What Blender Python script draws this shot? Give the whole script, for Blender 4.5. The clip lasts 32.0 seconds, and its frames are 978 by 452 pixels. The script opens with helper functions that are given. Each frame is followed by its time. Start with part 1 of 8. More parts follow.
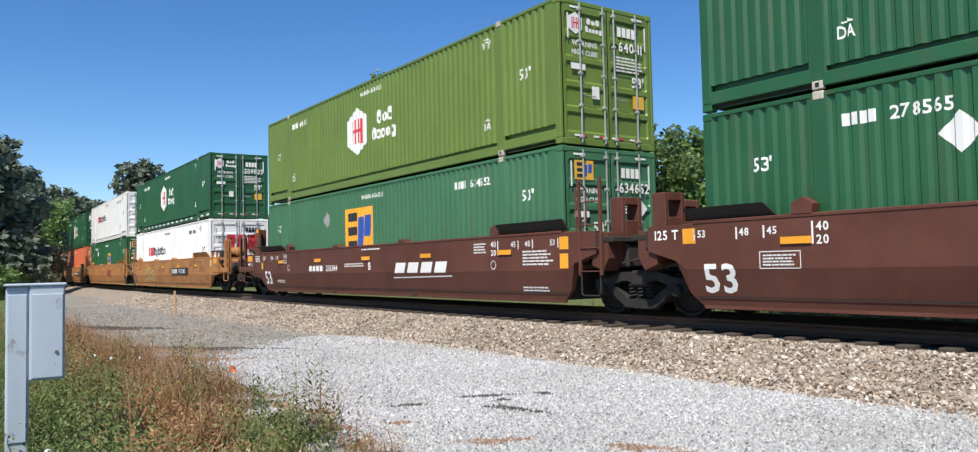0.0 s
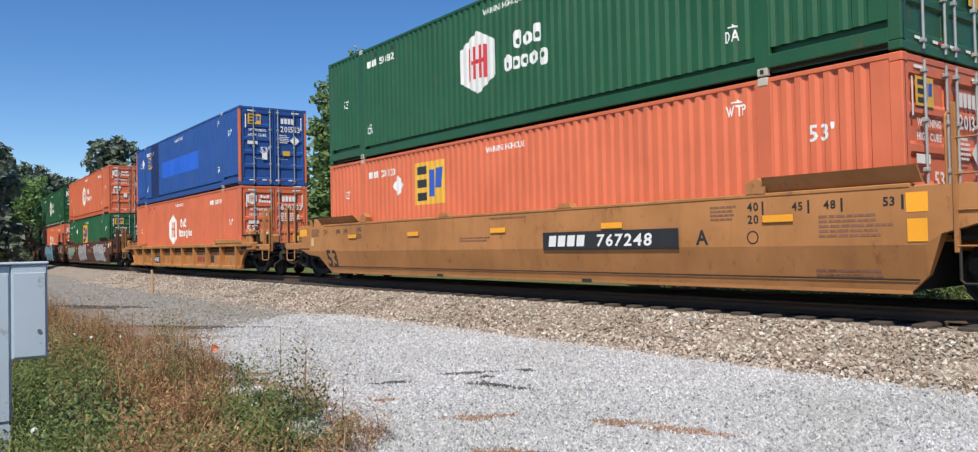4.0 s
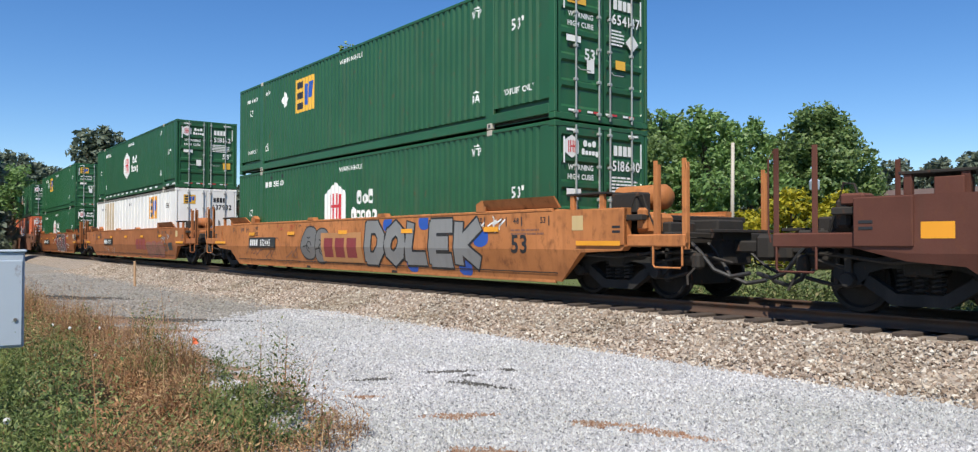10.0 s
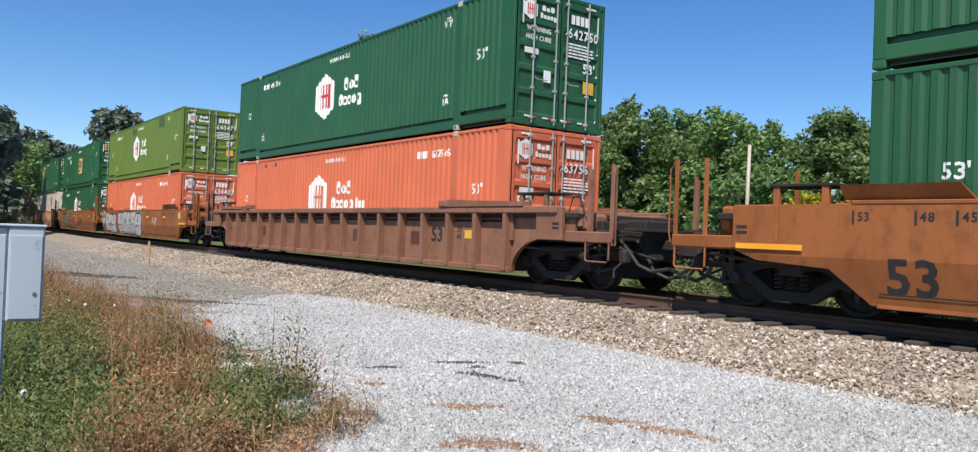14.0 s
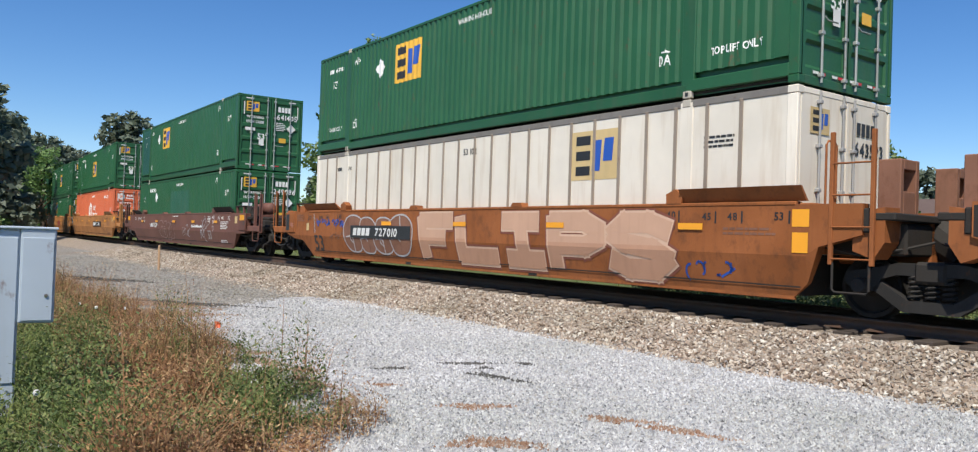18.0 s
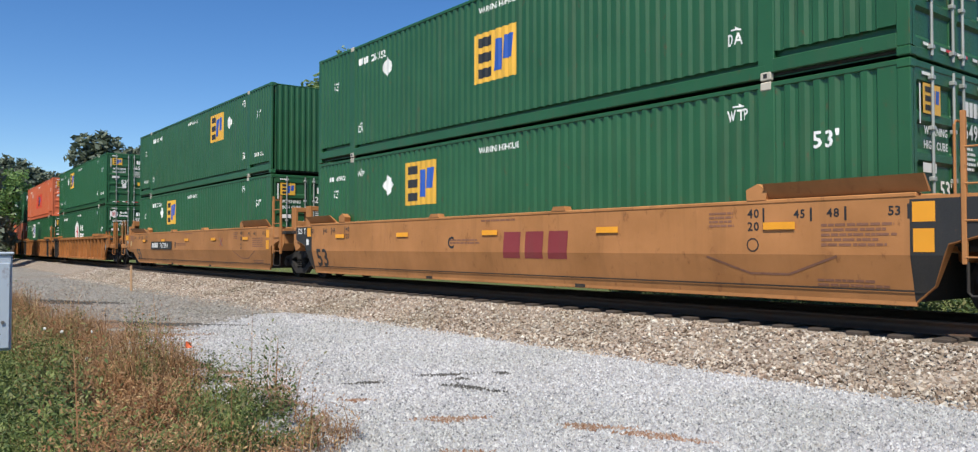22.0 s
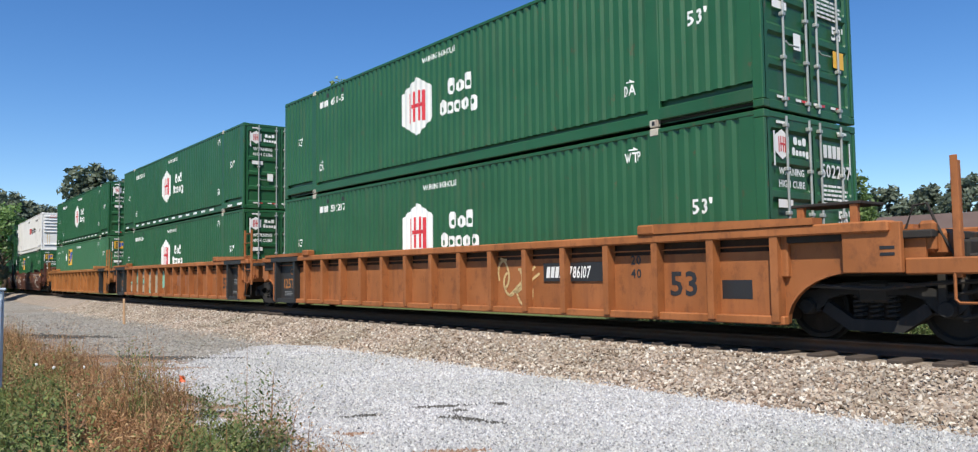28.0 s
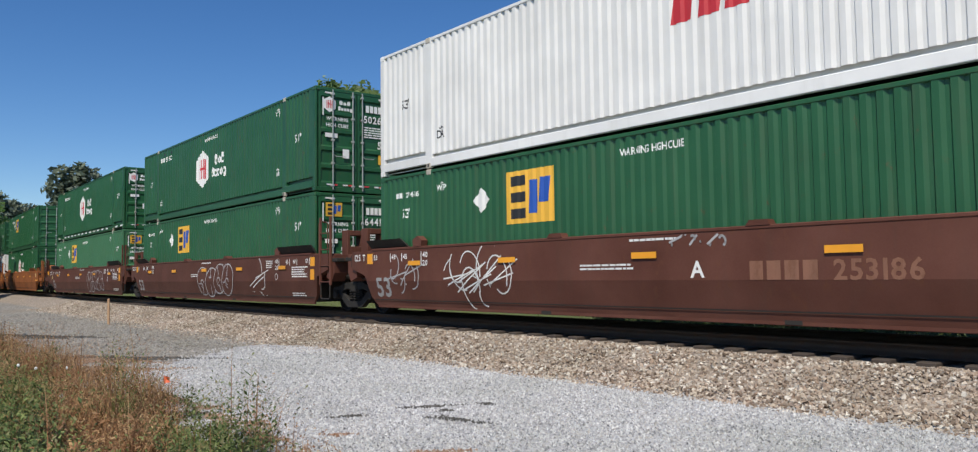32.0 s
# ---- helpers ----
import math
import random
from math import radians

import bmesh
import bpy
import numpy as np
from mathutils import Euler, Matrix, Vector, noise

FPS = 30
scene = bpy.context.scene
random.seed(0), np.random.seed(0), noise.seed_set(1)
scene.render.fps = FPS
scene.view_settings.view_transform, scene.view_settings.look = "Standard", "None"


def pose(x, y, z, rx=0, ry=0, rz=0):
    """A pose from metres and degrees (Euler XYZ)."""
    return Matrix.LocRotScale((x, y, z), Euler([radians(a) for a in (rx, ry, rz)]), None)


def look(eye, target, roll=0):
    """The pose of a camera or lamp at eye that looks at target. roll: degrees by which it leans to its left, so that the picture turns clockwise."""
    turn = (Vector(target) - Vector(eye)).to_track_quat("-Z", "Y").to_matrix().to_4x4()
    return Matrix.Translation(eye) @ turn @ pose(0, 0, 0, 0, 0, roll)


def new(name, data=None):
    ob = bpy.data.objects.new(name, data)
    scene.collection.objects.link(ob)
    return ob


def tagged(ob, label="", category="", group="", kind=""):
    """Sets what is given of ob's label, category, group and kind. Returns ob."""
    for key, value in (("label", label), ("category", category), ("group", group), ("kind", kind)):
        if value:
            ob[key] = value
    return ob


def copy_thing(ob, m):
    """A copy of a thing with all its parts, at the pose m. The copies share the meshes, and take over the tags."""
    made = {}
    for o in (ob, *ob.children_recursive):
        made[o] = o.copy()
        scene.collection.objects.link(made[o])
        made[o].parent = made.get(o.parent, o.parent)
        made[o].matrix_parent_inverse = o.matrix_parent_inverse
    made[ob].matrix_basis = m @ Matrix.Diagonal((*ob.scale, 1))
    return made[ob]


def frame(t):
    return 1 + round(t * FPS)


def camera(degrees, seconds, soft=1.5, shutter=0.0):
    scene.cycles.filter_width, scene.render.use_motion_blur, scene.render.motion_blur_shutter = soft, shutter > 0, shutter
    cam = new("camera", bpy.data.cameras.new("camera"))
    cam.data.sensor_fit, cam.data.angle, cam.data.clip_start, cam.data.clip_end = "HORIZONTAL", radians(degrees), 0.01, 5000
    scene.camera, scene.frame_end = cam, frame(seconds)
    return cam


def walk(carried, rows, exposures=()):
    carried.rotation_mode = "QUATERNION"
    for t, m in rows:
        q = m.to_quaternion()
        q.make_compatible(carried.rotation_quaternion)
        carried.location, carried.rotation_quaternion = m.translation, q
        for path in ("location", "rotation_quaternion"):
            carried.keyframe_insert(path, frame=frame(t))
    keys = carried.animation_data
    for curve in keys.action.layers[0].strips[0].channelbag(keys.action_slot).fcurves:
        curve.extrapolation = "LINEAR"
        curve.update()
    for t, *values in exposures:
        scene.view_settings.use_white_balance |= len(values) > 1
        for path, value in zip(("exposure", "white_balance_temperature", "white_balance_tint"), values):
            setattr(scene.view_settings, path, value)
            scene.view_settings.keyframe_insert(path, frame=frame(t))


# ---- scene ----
cam = camera(63.26, 32.0, soft=1.2)


def shot(x, y, z, yaw, pitch, roll):
    return pose(x, y, z, 90 + pitch, 0, yaw) @ pose(0, 0, 0, 0, 0, roll)


walk(cam, [
    (0, shot(0.022, 0.015, 0.952, 54.10, 2.82, -1.23)),
    (0.5, shot(0.023, -0.030, 0.948, 54.92, 3.10, -2.15)),
    (1, shot(0.023, -0.035, 0.947, 55.54, 2.10, -1.90)),
    (1.5, shot(0.013, -0.036, 0.949, 55.26, 2.49, -1.50)),
    (2, shot(-0.002, -0.041, 0.960, 53.78, 2.07, -0.82)),
    (2.5, shot(-0.008, -0.053, 0.958, 53.39, 1.60, -1.02)),
    (4.5, shot(0.017, -0.051, 0.952, 52.09, 1.06, -0.89)),
    (5, shot(0.005, -0.038, 0.947, 51.43, 1.58, 0.20)),
    (5.5, shot(0.002, -0.029, 0.953, 50.53, 1.14, 0.05)),
    (6, shot(0.005, -0.034, 0.955, 50.72, 0.86, 0.02)),
    (6.5, shot(-0.003, -0.005, 0.949, 50.95, 0.88, -0.15)),
    (7, shot(-0.007, -0.024, 0.940, 51.26, 1.11, -0.03)),
    (7.5, shot(-0.004, -0.030, 0.950, 51.30, 1.29, 0.58)),
    (8, shot(-0.014, -0.019, 0.939, 51.33, 1.36, 0.70)),
    (8.5, shot(-0.017, -0.013, 0.936, 51.95, 0.96, 0.40)),
    (9, shot(-0.005, -0.021, 0.933, 51.96, 1.04, 0.32)),
    (9.5, shot(-0.002, -0.019, 0.940, 52.12, 1.11, 0.31)),
    (10, shot(0.007, -0.021, 0.947, 51.62, 1.18, 0.07)),
    (10.5, shot(-0.002, -0.029, 0.942, 52.12, 1.05, 0.25)),
    (11, shot(0.004, -0.027, 0.939, 51.97, 0.81, 0.95)),
    (11.5, shot(0.000, -0.027, 0.939, 51.68, 0.48, 1.27)),
    (12, shot(0.004, -0.021, 0.941, 51.85, 0.89, 1.36)),
    (12.5, shot(0.004, -0.035, 0.941, 52.13, 0.75, 0.72)),
    (13, shot(0.019, -0.055, 0.937, 52.33, 1.26, 1.47)),
    (13.5, shot(0.011, -0.070, 0.931, 52.32, 1.02, 2.55)),
    (14, shot(0.008, -0.057, 0.936, 52.48, 0.70, 2.21)),
    (14.5, shot(0.033, -0.059, 0.941, 52.76, 0.89, 1.99)),
    (16.5, shot(0.023, -0.067, 0.907, 52.51, 1.38, 1.73)),
    (17, shot(0.030, -0.062, 0.911, 52.90, 1.01, 2.03)),
    (17.5, shot(0.025, -0.059, 0.917, 52.74, 0.83, 1.72)),
    (18, shot(0.037, -0.064, 0.914, 53.10, 0.90, 1.94)),
    (18.5, shot(0.049, -0.086, 0.913, 52.73, 1.30, 1.75)),
    (19, shot(0.015, -0.095, 0.911, 50.11, 1.01, 0.34)),
    (19.5, shot(0.005, -0.083, 0.921, 48.55, 0.90, 1.17)),
    (20, shot(0.003, 0.017, 0.942, 48.45, 2.18, 0.36)),
    (20.5, shot(0.026, 0.088, 0.933, 49.96, 2.55, -0.27)),
    (21, shot(0.056, 0.093, 0.910, 51.85, 2.93, 0.25)),
    (21.5, shot(0.045, 0.075, 0.907, 51.80, 0.76, -0.01)),
    (22, shot(0.024, 0.052, 0.923, 51.55, 1.51, -0.03)),
    (22.5, shot(-0.065, 0.075, 0.929, 51.12, 2.68, -0.84)),
    (23, shot(-0.069, 0.049, 0.945, 52.28, 3.19, -0.28)),
    (23.5, shot(-0.018, 0.040, 0.930, 51.51, 3.66, 0.44)),
    (24, shot(-0.031, 0.034, 0.937, 52.88, 4.06, 0.33)),
    (24.5, shot(-0.028, 0.036, 0.935, 52.62, 4.25, 0.18)),
    (25, shot(-0.025, 0.037, 0.933, 52.39, 4.02, 0.74)),
    (25.5, shot(-0.022, 0.042, 0.936, 51.53, 4.14, 0.05)),
    (27.5, shot(-0.022, 0.076, 0.935, 50.69, 3.46, -1.21)),
    (28, shot(-0.018, 0.057, 0.939, 51.12, 3.52, -0.73)),
    (28.5, shot(-0.021, 0.082, 0.932, 51.30, 3.77, -1.63)),
    (29, shot(-0.007, 0.075, 0.927, 51.69, 3.15, -1.07)),
    (29.5, shot(-0.015, 0.074, 0.934, 51.07, 2.93, -0.88)),
    (30, shot(-0.009, 0.085, 0.940, 50.68, 3.49, -0.90)),
    (30.5, shot(-0.021, 0.081, 0.937, 50.87, 2.96, -1.01)),
    (31, shot(-0.033, 0.080, 0.927, 50.33, 2.89, -0.64)),
    (31.5, shot(-0.039, 0.075, 0.933, 50.27, 2.84, -0.65)),
    (32, shot(-0.022, 0.077, 0.940, 50.24, 3.49, -0.72)),
], exposures=[(0, 0.37), (1, 0.21), (1.6, 0.11), (2.0, -0.11), (2.5, 0.03), (4.5, 0.2), (6, 0.18), (7, 0.21), (9, 0.28), (11, 0.3), (12, 0.04), (13, 0.21), (14, 0.32), (17, 0.27), (18, 0.23), (19, 0.13), (20, 0.38), (21, 0.28), (22, 0.21), (23, 0.29), (24, 0.47), (25, 0.44), (28, 0.34), (31, 0.27), (31.5, 0.11), (32, -0.04)])

# ---- light ----
SUN_EL, SUN_AZ = radians(54), radians(143)
world = bpy.data.worlds.new("world")
scene.world = world
world.use_nodes = True
wn = world.node_tree
sky = wn.nodes.new("ShaderNodeTexSky")
sky.sky_type, sky.sun_disc = "NISHITA", False
sky.sun_elevation, sky.sun_rotation = SUN_EL, SUN_AZ
sky.air_density, sky.dust_density, sky.ozone_density = 1.0, 0.0, 4.0
sky.altitude = 900
sky_sat = wn.nodes.new("ShaderNodeHueSaturation")
sky_sat.inputs["Hue"].default_value, sky_sat.inputs["Saturation"].default_value = 0.506, 1.24
wn.links.new(sky.outputs[0], sky_sat.inputs["Color"])
wn.links.new(sky_sat.outputs[0], wn.nodes["Background"].inputs[0])
wn.nodes["Background"].inputs[1].default_value = 0.112
sun = new("sun", bpy.data.lights.new("sun", "SUN"))
sun.data.energy, sun.data.angle, sun.data.color = 5.0, radians(0.55), (1.0, 0.925, 0.80)
sun_way = Vector((math.sin(SUN_AZ) * math.cos(SUN_EL), math.cos(SUN_AZ) * math.cos(SUN_EL), math.sin(SUN_EL)))
sun.matrix_world = look(sun_way * 200, (0, 0, 0))


# ---- materials ----
def nodes_of(name):
    m = bpy.data.materials.new(name)
    m.use_nodes = True
    return m, m.node_tree.nodes, m.node_tree.links, m.node_tree.nodes["Principled BSDF"]


def mix_rgb(nd, ln, fac, a, b, how="MIX"):
    n = nd.new("ShaderNodeMix")
    n.data_type, n.blend_type = "RGBA", how
    for sock, v in ((n.inputs[0], fac), (n.inputs[6], a), (n.inputs[7], b)):
        if isinstance(v, (int, float)):
            sock.default_value = v
        elif isinstance(v, tuple):
            sock.default_value = (*v[:3], 1)
        else:
            ln.new(v, sock)
    return n.outputs[2]


def noise_tex(nd, ln, scale, detail=4, stretch=(1, 1, 1), rough=0.55, own=False):
    tc, mp, nz = nd.new("ShaderNodeTexCoord"), nd.new("ShaderNodeMapping"), nd.new("ShaderNodeTexNoise")
    mp.inputs["Scale"].default_value = stretch
    nz.inputs["Scale"].default_value, nz.inputs["Detail"].default_value = scale, detail
    nz.inputs["Roughness"].default_value = rough
    src = tc.outputs["Object"]
    if own:
        # each object has its own stretch of the pattern
        oi, ad, sc = nd.new("ShaderNodeObjectInfo"), nd.new("ShaderNodeVectorMath"), nd.new("ShaderNodeMath")
        sc.operation, sc.inputs[1].default_value = "MULTIPLY", 57.0
        ln.new(oi.outputs["Random"], sc.inputs[0])
        ln.new(src, ad.inputs[0])
        ln.new(sc.outputs[0], ad.inputs[1])
        src = ad.outputs[0]
    ln.new(src, mp.inputs[0])
    ln.new(mp.outputs[0], nz.inputs["Vector"])
    return nz.outputs["Fac"]


def ramp(nd, ln, fac, lo, hi, a=(0, 0, 0), b=(1, 1, 1)):
    r = nd.new("ShaderNodeValToRGB")
    r.color_ramp.elements[0].position, r.color_ramp.elements[1].position = lo, hi
    r.color_ramp.elements[0].color, r.color_ramp.elements[1].color = (*a, 1), (*b, 1)
    ln.new(fac, r.inputs[0])
    return r.outputs[0]


def bump(nd, ln, bs, fac, strength, dist):
    b = nd.new("ShaderNodeBump")
    b.inputs["Strength"].default_value, b.inputs["Distance"].default_value = strength, dist
    ln.new(fac, b.inputs["Height"])
    ln.new(b.outputs[0], bs.inputs["Normal"])


def paint(name, rgb, dirt=0.25, dirt_rgb=(0.10, 0.075, 0.05), rust=0.0, rough=0.45, vary=0.10, metal=0.0, spec=0.5, mottle=0.38):
    """Weathered paint: broad fading, vertical streaks of dirt, spots of rust, fine grain."""
    m, nd, ln, bs = nodes_of(name)
    dark = tuple(c * 0.72 for c in rgb)
    lite = tuple(min(1, c * 1.12 + 0.012) for c in rgb)
    c = mix_rgb(nd, ln, ramp(nd, ln, noise_tex(nd, ln, 0.9, 6, own=True), 0.3, 0.7), dark, lite)
    c = mix_rgb(nd, ln, 1 - mottle, c, tuple(rgb))
    inf = nd.new("ShaderNodeObjectInfo")
    rv = nd.new("ShaderNodeMapRange")
    rv.inputs[3].default_value, rv.inputs[4].default_value = 1 - vary, 1 + vary * 0.6
    ln.new(inf.outputs["Random"], rv.inputs[0])
    hsv = nd.new("ShaderNodeHueSaturation")
    ln.new(rv.outputs[0], hsv.inputs["Value"])
    ln.new(c, hsv.inputs["Color"])
    c = hsv.outputs[0]
    if dirt:
        st = ramp(nd, ln, noise_tex(nd, ln, 2.2, 6, (2.2, 2.2, 0.22), own=True), 0.52, 0.82, (0, 0, 0), (dirt,) * 3)
        c = mix_rgb(nd, ln, st, c, dirt_rgb)
    if rust:
        sp = ramp(nd, ln, noise_tex(nd, ln, 5.5, 8, (1, 1, 0.6), 0.7, own=True), 0.62 - rust * 0.22, 0.74, (0, 0, 0), (0.85,) * 3)
        c = mix_rgb(nd, ln, sp, c, (0.13, 0.05, 0.022))
    ln.new(c, bs.inputs["Base Color"])
    fine = noise_tex(nd, ln, 42, 3)
    ln.new(ramp(nd, ln, fine, 0.3, 0.7, (rough - 0.08,) * 3, (rough + 0.12,) * 3), bs.inputs["Roughness"])
    bs.inputs["Metallic"].default_value = metal
    bs.inputs["Specular IOR Level"].default_value = spec
    bump(nd, ln, bs, noise_tex(nd, ln, 7, 6), 0.25, 0.006)
    return m


def stones(name, cols, scale, relief=0.02, rough=0.9, dust=None, dusty=0.0):
    """Broken stone: one tint per cell, broad drifts of tone, relief between cells."""
    m, nd, ln, bs = nodes_of(name)
    tc, vo = nd.new("ShaderNodeTexCoord"), nd.new("ShaderNodeTexVoronoi")
    vo.inputs["Scale"].default_value = scale
    ln.new(tc.outputs["Object"], vo.inputs["Vector"])
    sep = nd.new("ShaderNodeSeparateColor")
    ln.new(vo.outputs["Color"], sep.inputs[0])
    r = nd.new("ShaderNodeValToRGB")
    el = r.color_ramp.elements
    for i, col in enumerate(cols):
        e = el[i] if i < 2 else el.new(1)
        e.position, e.color = i / (len(cols) - 1), (*col, 1)
    ln.new(sep.outputs[0], r.inputs[0])
    c = mix_rgb(nd, ln, ramp(nd, ln, noise_tex(nd, ln, 0.35, 5), 0.3, 0.75), r.outputs[0], (0.86, 0.85, 0.84), "MULTIPLY")
    # crevice shade put into the colour: cells darken towards their rims
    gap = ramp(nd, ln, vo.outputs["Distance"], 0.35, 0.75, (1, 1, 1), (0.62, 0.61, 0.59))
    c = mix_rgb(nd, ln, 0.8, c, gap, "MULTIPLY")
    if dust:
        c = mix_rgb(nd, ln, ramp(nd, ln, noise_tex(nd, ln, 0.22, 6), 0.5, 0.7, (0, 0, 0), (dusty,) * 3), c, dust)
    ln.new(c, bs.inputs["Base Color"])
    bs.inputs["Roughness"].default_value = rough
    inv = nd.new("ShaderNodeMath")
    inv.operation, inv.inputs[0].default_value = "SUBTRACT", 1.0
    ln.new(vo.outputs["Distance"], inv.inputs[1])
    bump(nd, ln, bs, inv.outputs[0], 0.9, relief)
    return m


def islands(name, cols, rough=0.85, spec=0.3, trans=0.0, bumpy=0.0, patch=None):
    """Loose pieces: one tint for each piece of the mesh."""
    m, nd, ln, bs = nodes_of(name)
    g = nd.new("ShaderNodeNewGeometry")
    r = nd.new("ShaderNodeValToRGB")
    el = r.color_ramp.elements
    for i, col in enumerate(cols):
        e = el[i] if i < 2 else el.new(1)
        e.position, e.color = i / (len(cols) - 1), (*col, 1)
    ln.new(g.outputs["Random Per Island"], r.inputs[0])
    c = mix_rgb(nd, ln, ramp(nd, ln, noise_tex(nd, ln, 0.5, 4), 0.3, 0.7), r.outputs[0], (0.72, 0.74, 0.7), "MULTIPLY")
    if patch:
        c = mix_rgb(nd, ln, ramp(nd, ln, noise_tex(nd, ln, 1.7, 3), 0.46, 0.60), c, patch, "MULTIPLY")
    ln.new(c, bs.inputs["Base Color"])
    bs.inputs["Roughness"].default_value = rough
    bs.inputs["Specular IOR Level"].default_value = spec
    if trans:
        tr = nd.new("ShaderNodeBsdfTranslucent")
        ln.new(c, tr.inputs[0])
        mx = nd.new("ShaderNodeMixShader")
        mx.inputs[0].default_value = trans
        ln.new(bs.outputs[0], mx.inputs[1])
        ln.new(tr.outputs[0], mx.inputs[2])
        ln.new(mx.outputs[0], nd["Material Output"].inputs[0])
    if bumpy:
        bump(nd, ln, bs, noise_tex(nd, ln, 60, 4), 0.6, bumpy)
    return m


DKGREEN = paint("dark_green_paint", (0.0122, 0.087, 0.0295), 0.26, rust=0.03, rough=0.40, spec=0.55)
MIDGREEN = paint("green_paint", (0.0145, 0.096, 0.034), 0.28, rust=0.03, rough=0.42, spec=0.55)
PALEG = paint("faded_green_paint", (0.046, 0.158, 0.072), 0.28, rust=0.03, rough=0.44, spec=0.5)
LIME = paint("lime_green_paint", (0.128, 0.20, 0.028), 0.26, rust=0.04, rough=0.44, spec=0.5)
ORANGE = paint("orange_paint", (0.63, 0.148, 0.064), 0.22, (0.16, 0.05, 0.03))
BLUE = paint("blue_paint", (0.015, 0.07, 0.28), 0.22)
WHITE = paint("white_paint", (0.78, 0.78, 0.77), 0.16, (0.30, 0.25, 0.19))
CREAM = paint("stained_white_panels", (0.80, 0.74, 0.64), 0.5, (0.42, 0.29, 0.16))
PANELW = paint("white_enamel_panels", (0.80, 0.79, 0.765), 0.22, (0.5, 0.42, 0.30))
TANSTAIN = paint("tan_water_stain", (0.63, 0.49, 0.32), 0.5, (0.72, 0.64, 0.50), mottle=0.9)
BROWN = paint("brown_car_paint", (0.110, 0.037, 0.023), 0.4, (0.075, 0.042, 0.030), 0.25, 0.65, mottle=0.8, spec=0.3)
YELLOW = paint("ochre_car_paint", (0.41, 0.180, 0.060), 0.35, (0.16, 0.075, 0.032), 0.15, 0.6, mottle=0.8, spec=0.3)
RUSTY = paint("rusted_car_paint", (0.30, 0.098, 0.027), 0.5, (0.13, 0.047, 0.02), 0.5, 0.7, mottle=0.8, spec=0.28)
TAN = paint("orange_brown_car_paint", (0.37, 0.148, 0.040), 0.55, (0.14, 0.06, 0.025), 0.35, 0.65, mottle=0.8, spec=0.3)
TANR = paint("reddish_orange_car_paint", (0.335, 0.118, 0.036), 0.6, (0.12, 0.045, 0.022), 0.45, 0.65, mottle=0.8, spec=0.3)
GOLD = paint("golden_car_paint", (0.45, 0.19, 0.05), 0.45, (0.17, 0.08, 0.035), 0.3, 0.6, mottle=0.8)
RUSTL = paint("orange_rust_car_paint", (0.46, 0.175, 0.056), 0.5, (0.15, 0.055, 0.026), 0.45, 0.7, mottle=0.8, spec=0.28)
RUSTM = paint("mellow_rust_car_paint", (0.38, 0.135, 0.045), 0.5, (0.13, 0.05, 0.025), 0.5, 0.7, mottle=0.8, spec=0.28)
UMBER = paint("weathered_brown_car_paint", (0.24, 0.108, 0.064), 0.55, (0.10, 0.05, 0.03), 0.5, 0.7, mottle=0.8)
MAROONC = paint("dull_maroon_car_paint", (0.15, 0.058, 0.04), 0.5, (0.08, 0.05, 0.04), 0.25, 0.65, mottle=0.8)
BLACK = paint("black_paint", (0.018, 0.018, 0.018), 0.3, (0.06, 0.05, 0.04), 0.1, 0.55)
GRIME = paint("oily_grime", (0.030, 0.027, 0.024), 0.6, (0.045, 0.03, 0.022), 0.15, 0.75, spec=0.25)
STEEL = paint("worn_steel", (0.22, 0.20, 0.18), 0.4, (0.1, 0.06, 0.04), 0.25, 0.4, metal=0.7)
# dark brown stands in for the shade under the ribbed cars' chords
SLOT_SHADE = paint("slot_shade_steel", (0.045, 0.028, 0.02), 0.5, (0.09, 0.05, 0.03), 0.2, 0.75, spec=0.25)
RODS = paint("galvanised_rod", (0.42, 0.44, 0.42), 0.35, (0.12, 0.11, 0.09), 0.1, 0.45, metal=0.4)
RAIL = paint("rusty_rail", (0.10, 0.06, 0.04), 0.4, (0.05, 0.04, 0.03), 0.4, 0.6, metal=0.4)
TIMBER = paint("creosoted_timber", (0.06, 0.045, 0.035), 0.4, (0.03, 0.025, 0.02), 0, 0.85)
STAKE = paint("weathered_pine", (0.40, 0.25, 0.14), 0.3, (0.2, 0.13, 0.08), 0, 0.8)
BOXGREY = paint("light_grey_enamel", (0.40, 0.47, 0.55), 0.15, (0.2, 0.19, 0.17), 0.03, 0.42, 0.03)
W_INK = paint("white_marking", (0.78, 0.78, 0.76), 0.15, (0.3, 0.27, 0.22))
K_INK = paint("black_marking", (0.02, 0.02, 0.022), 0.1)
R_INK = paint("red_marking", (0.55, 0.03, 0.04), 0.1)
Y_INK = paint("yellow_marking", (0.75, 0.42, 0.045), 0.15)
B_INK = paint("blue_marking", (0.02, 0.09, 0.42), 0.1)
O_INK = paint("amber_reflector", (0.85, 0.36, 0.02), 0.1)
G_INK = paint("grey_marking", (0.30, 0.30, 0.30), 0.2)
D_INK = paint("dark_green_marking", (0.02, 0.07, 0.04), 0.1)
P_BLUE = paint("bright_blue_patch", (0.015, 0.12, 0.62), 0.1)
N_BLUE = paint("navy_patch", (0.006, 0.02, 0.10), 0.1)
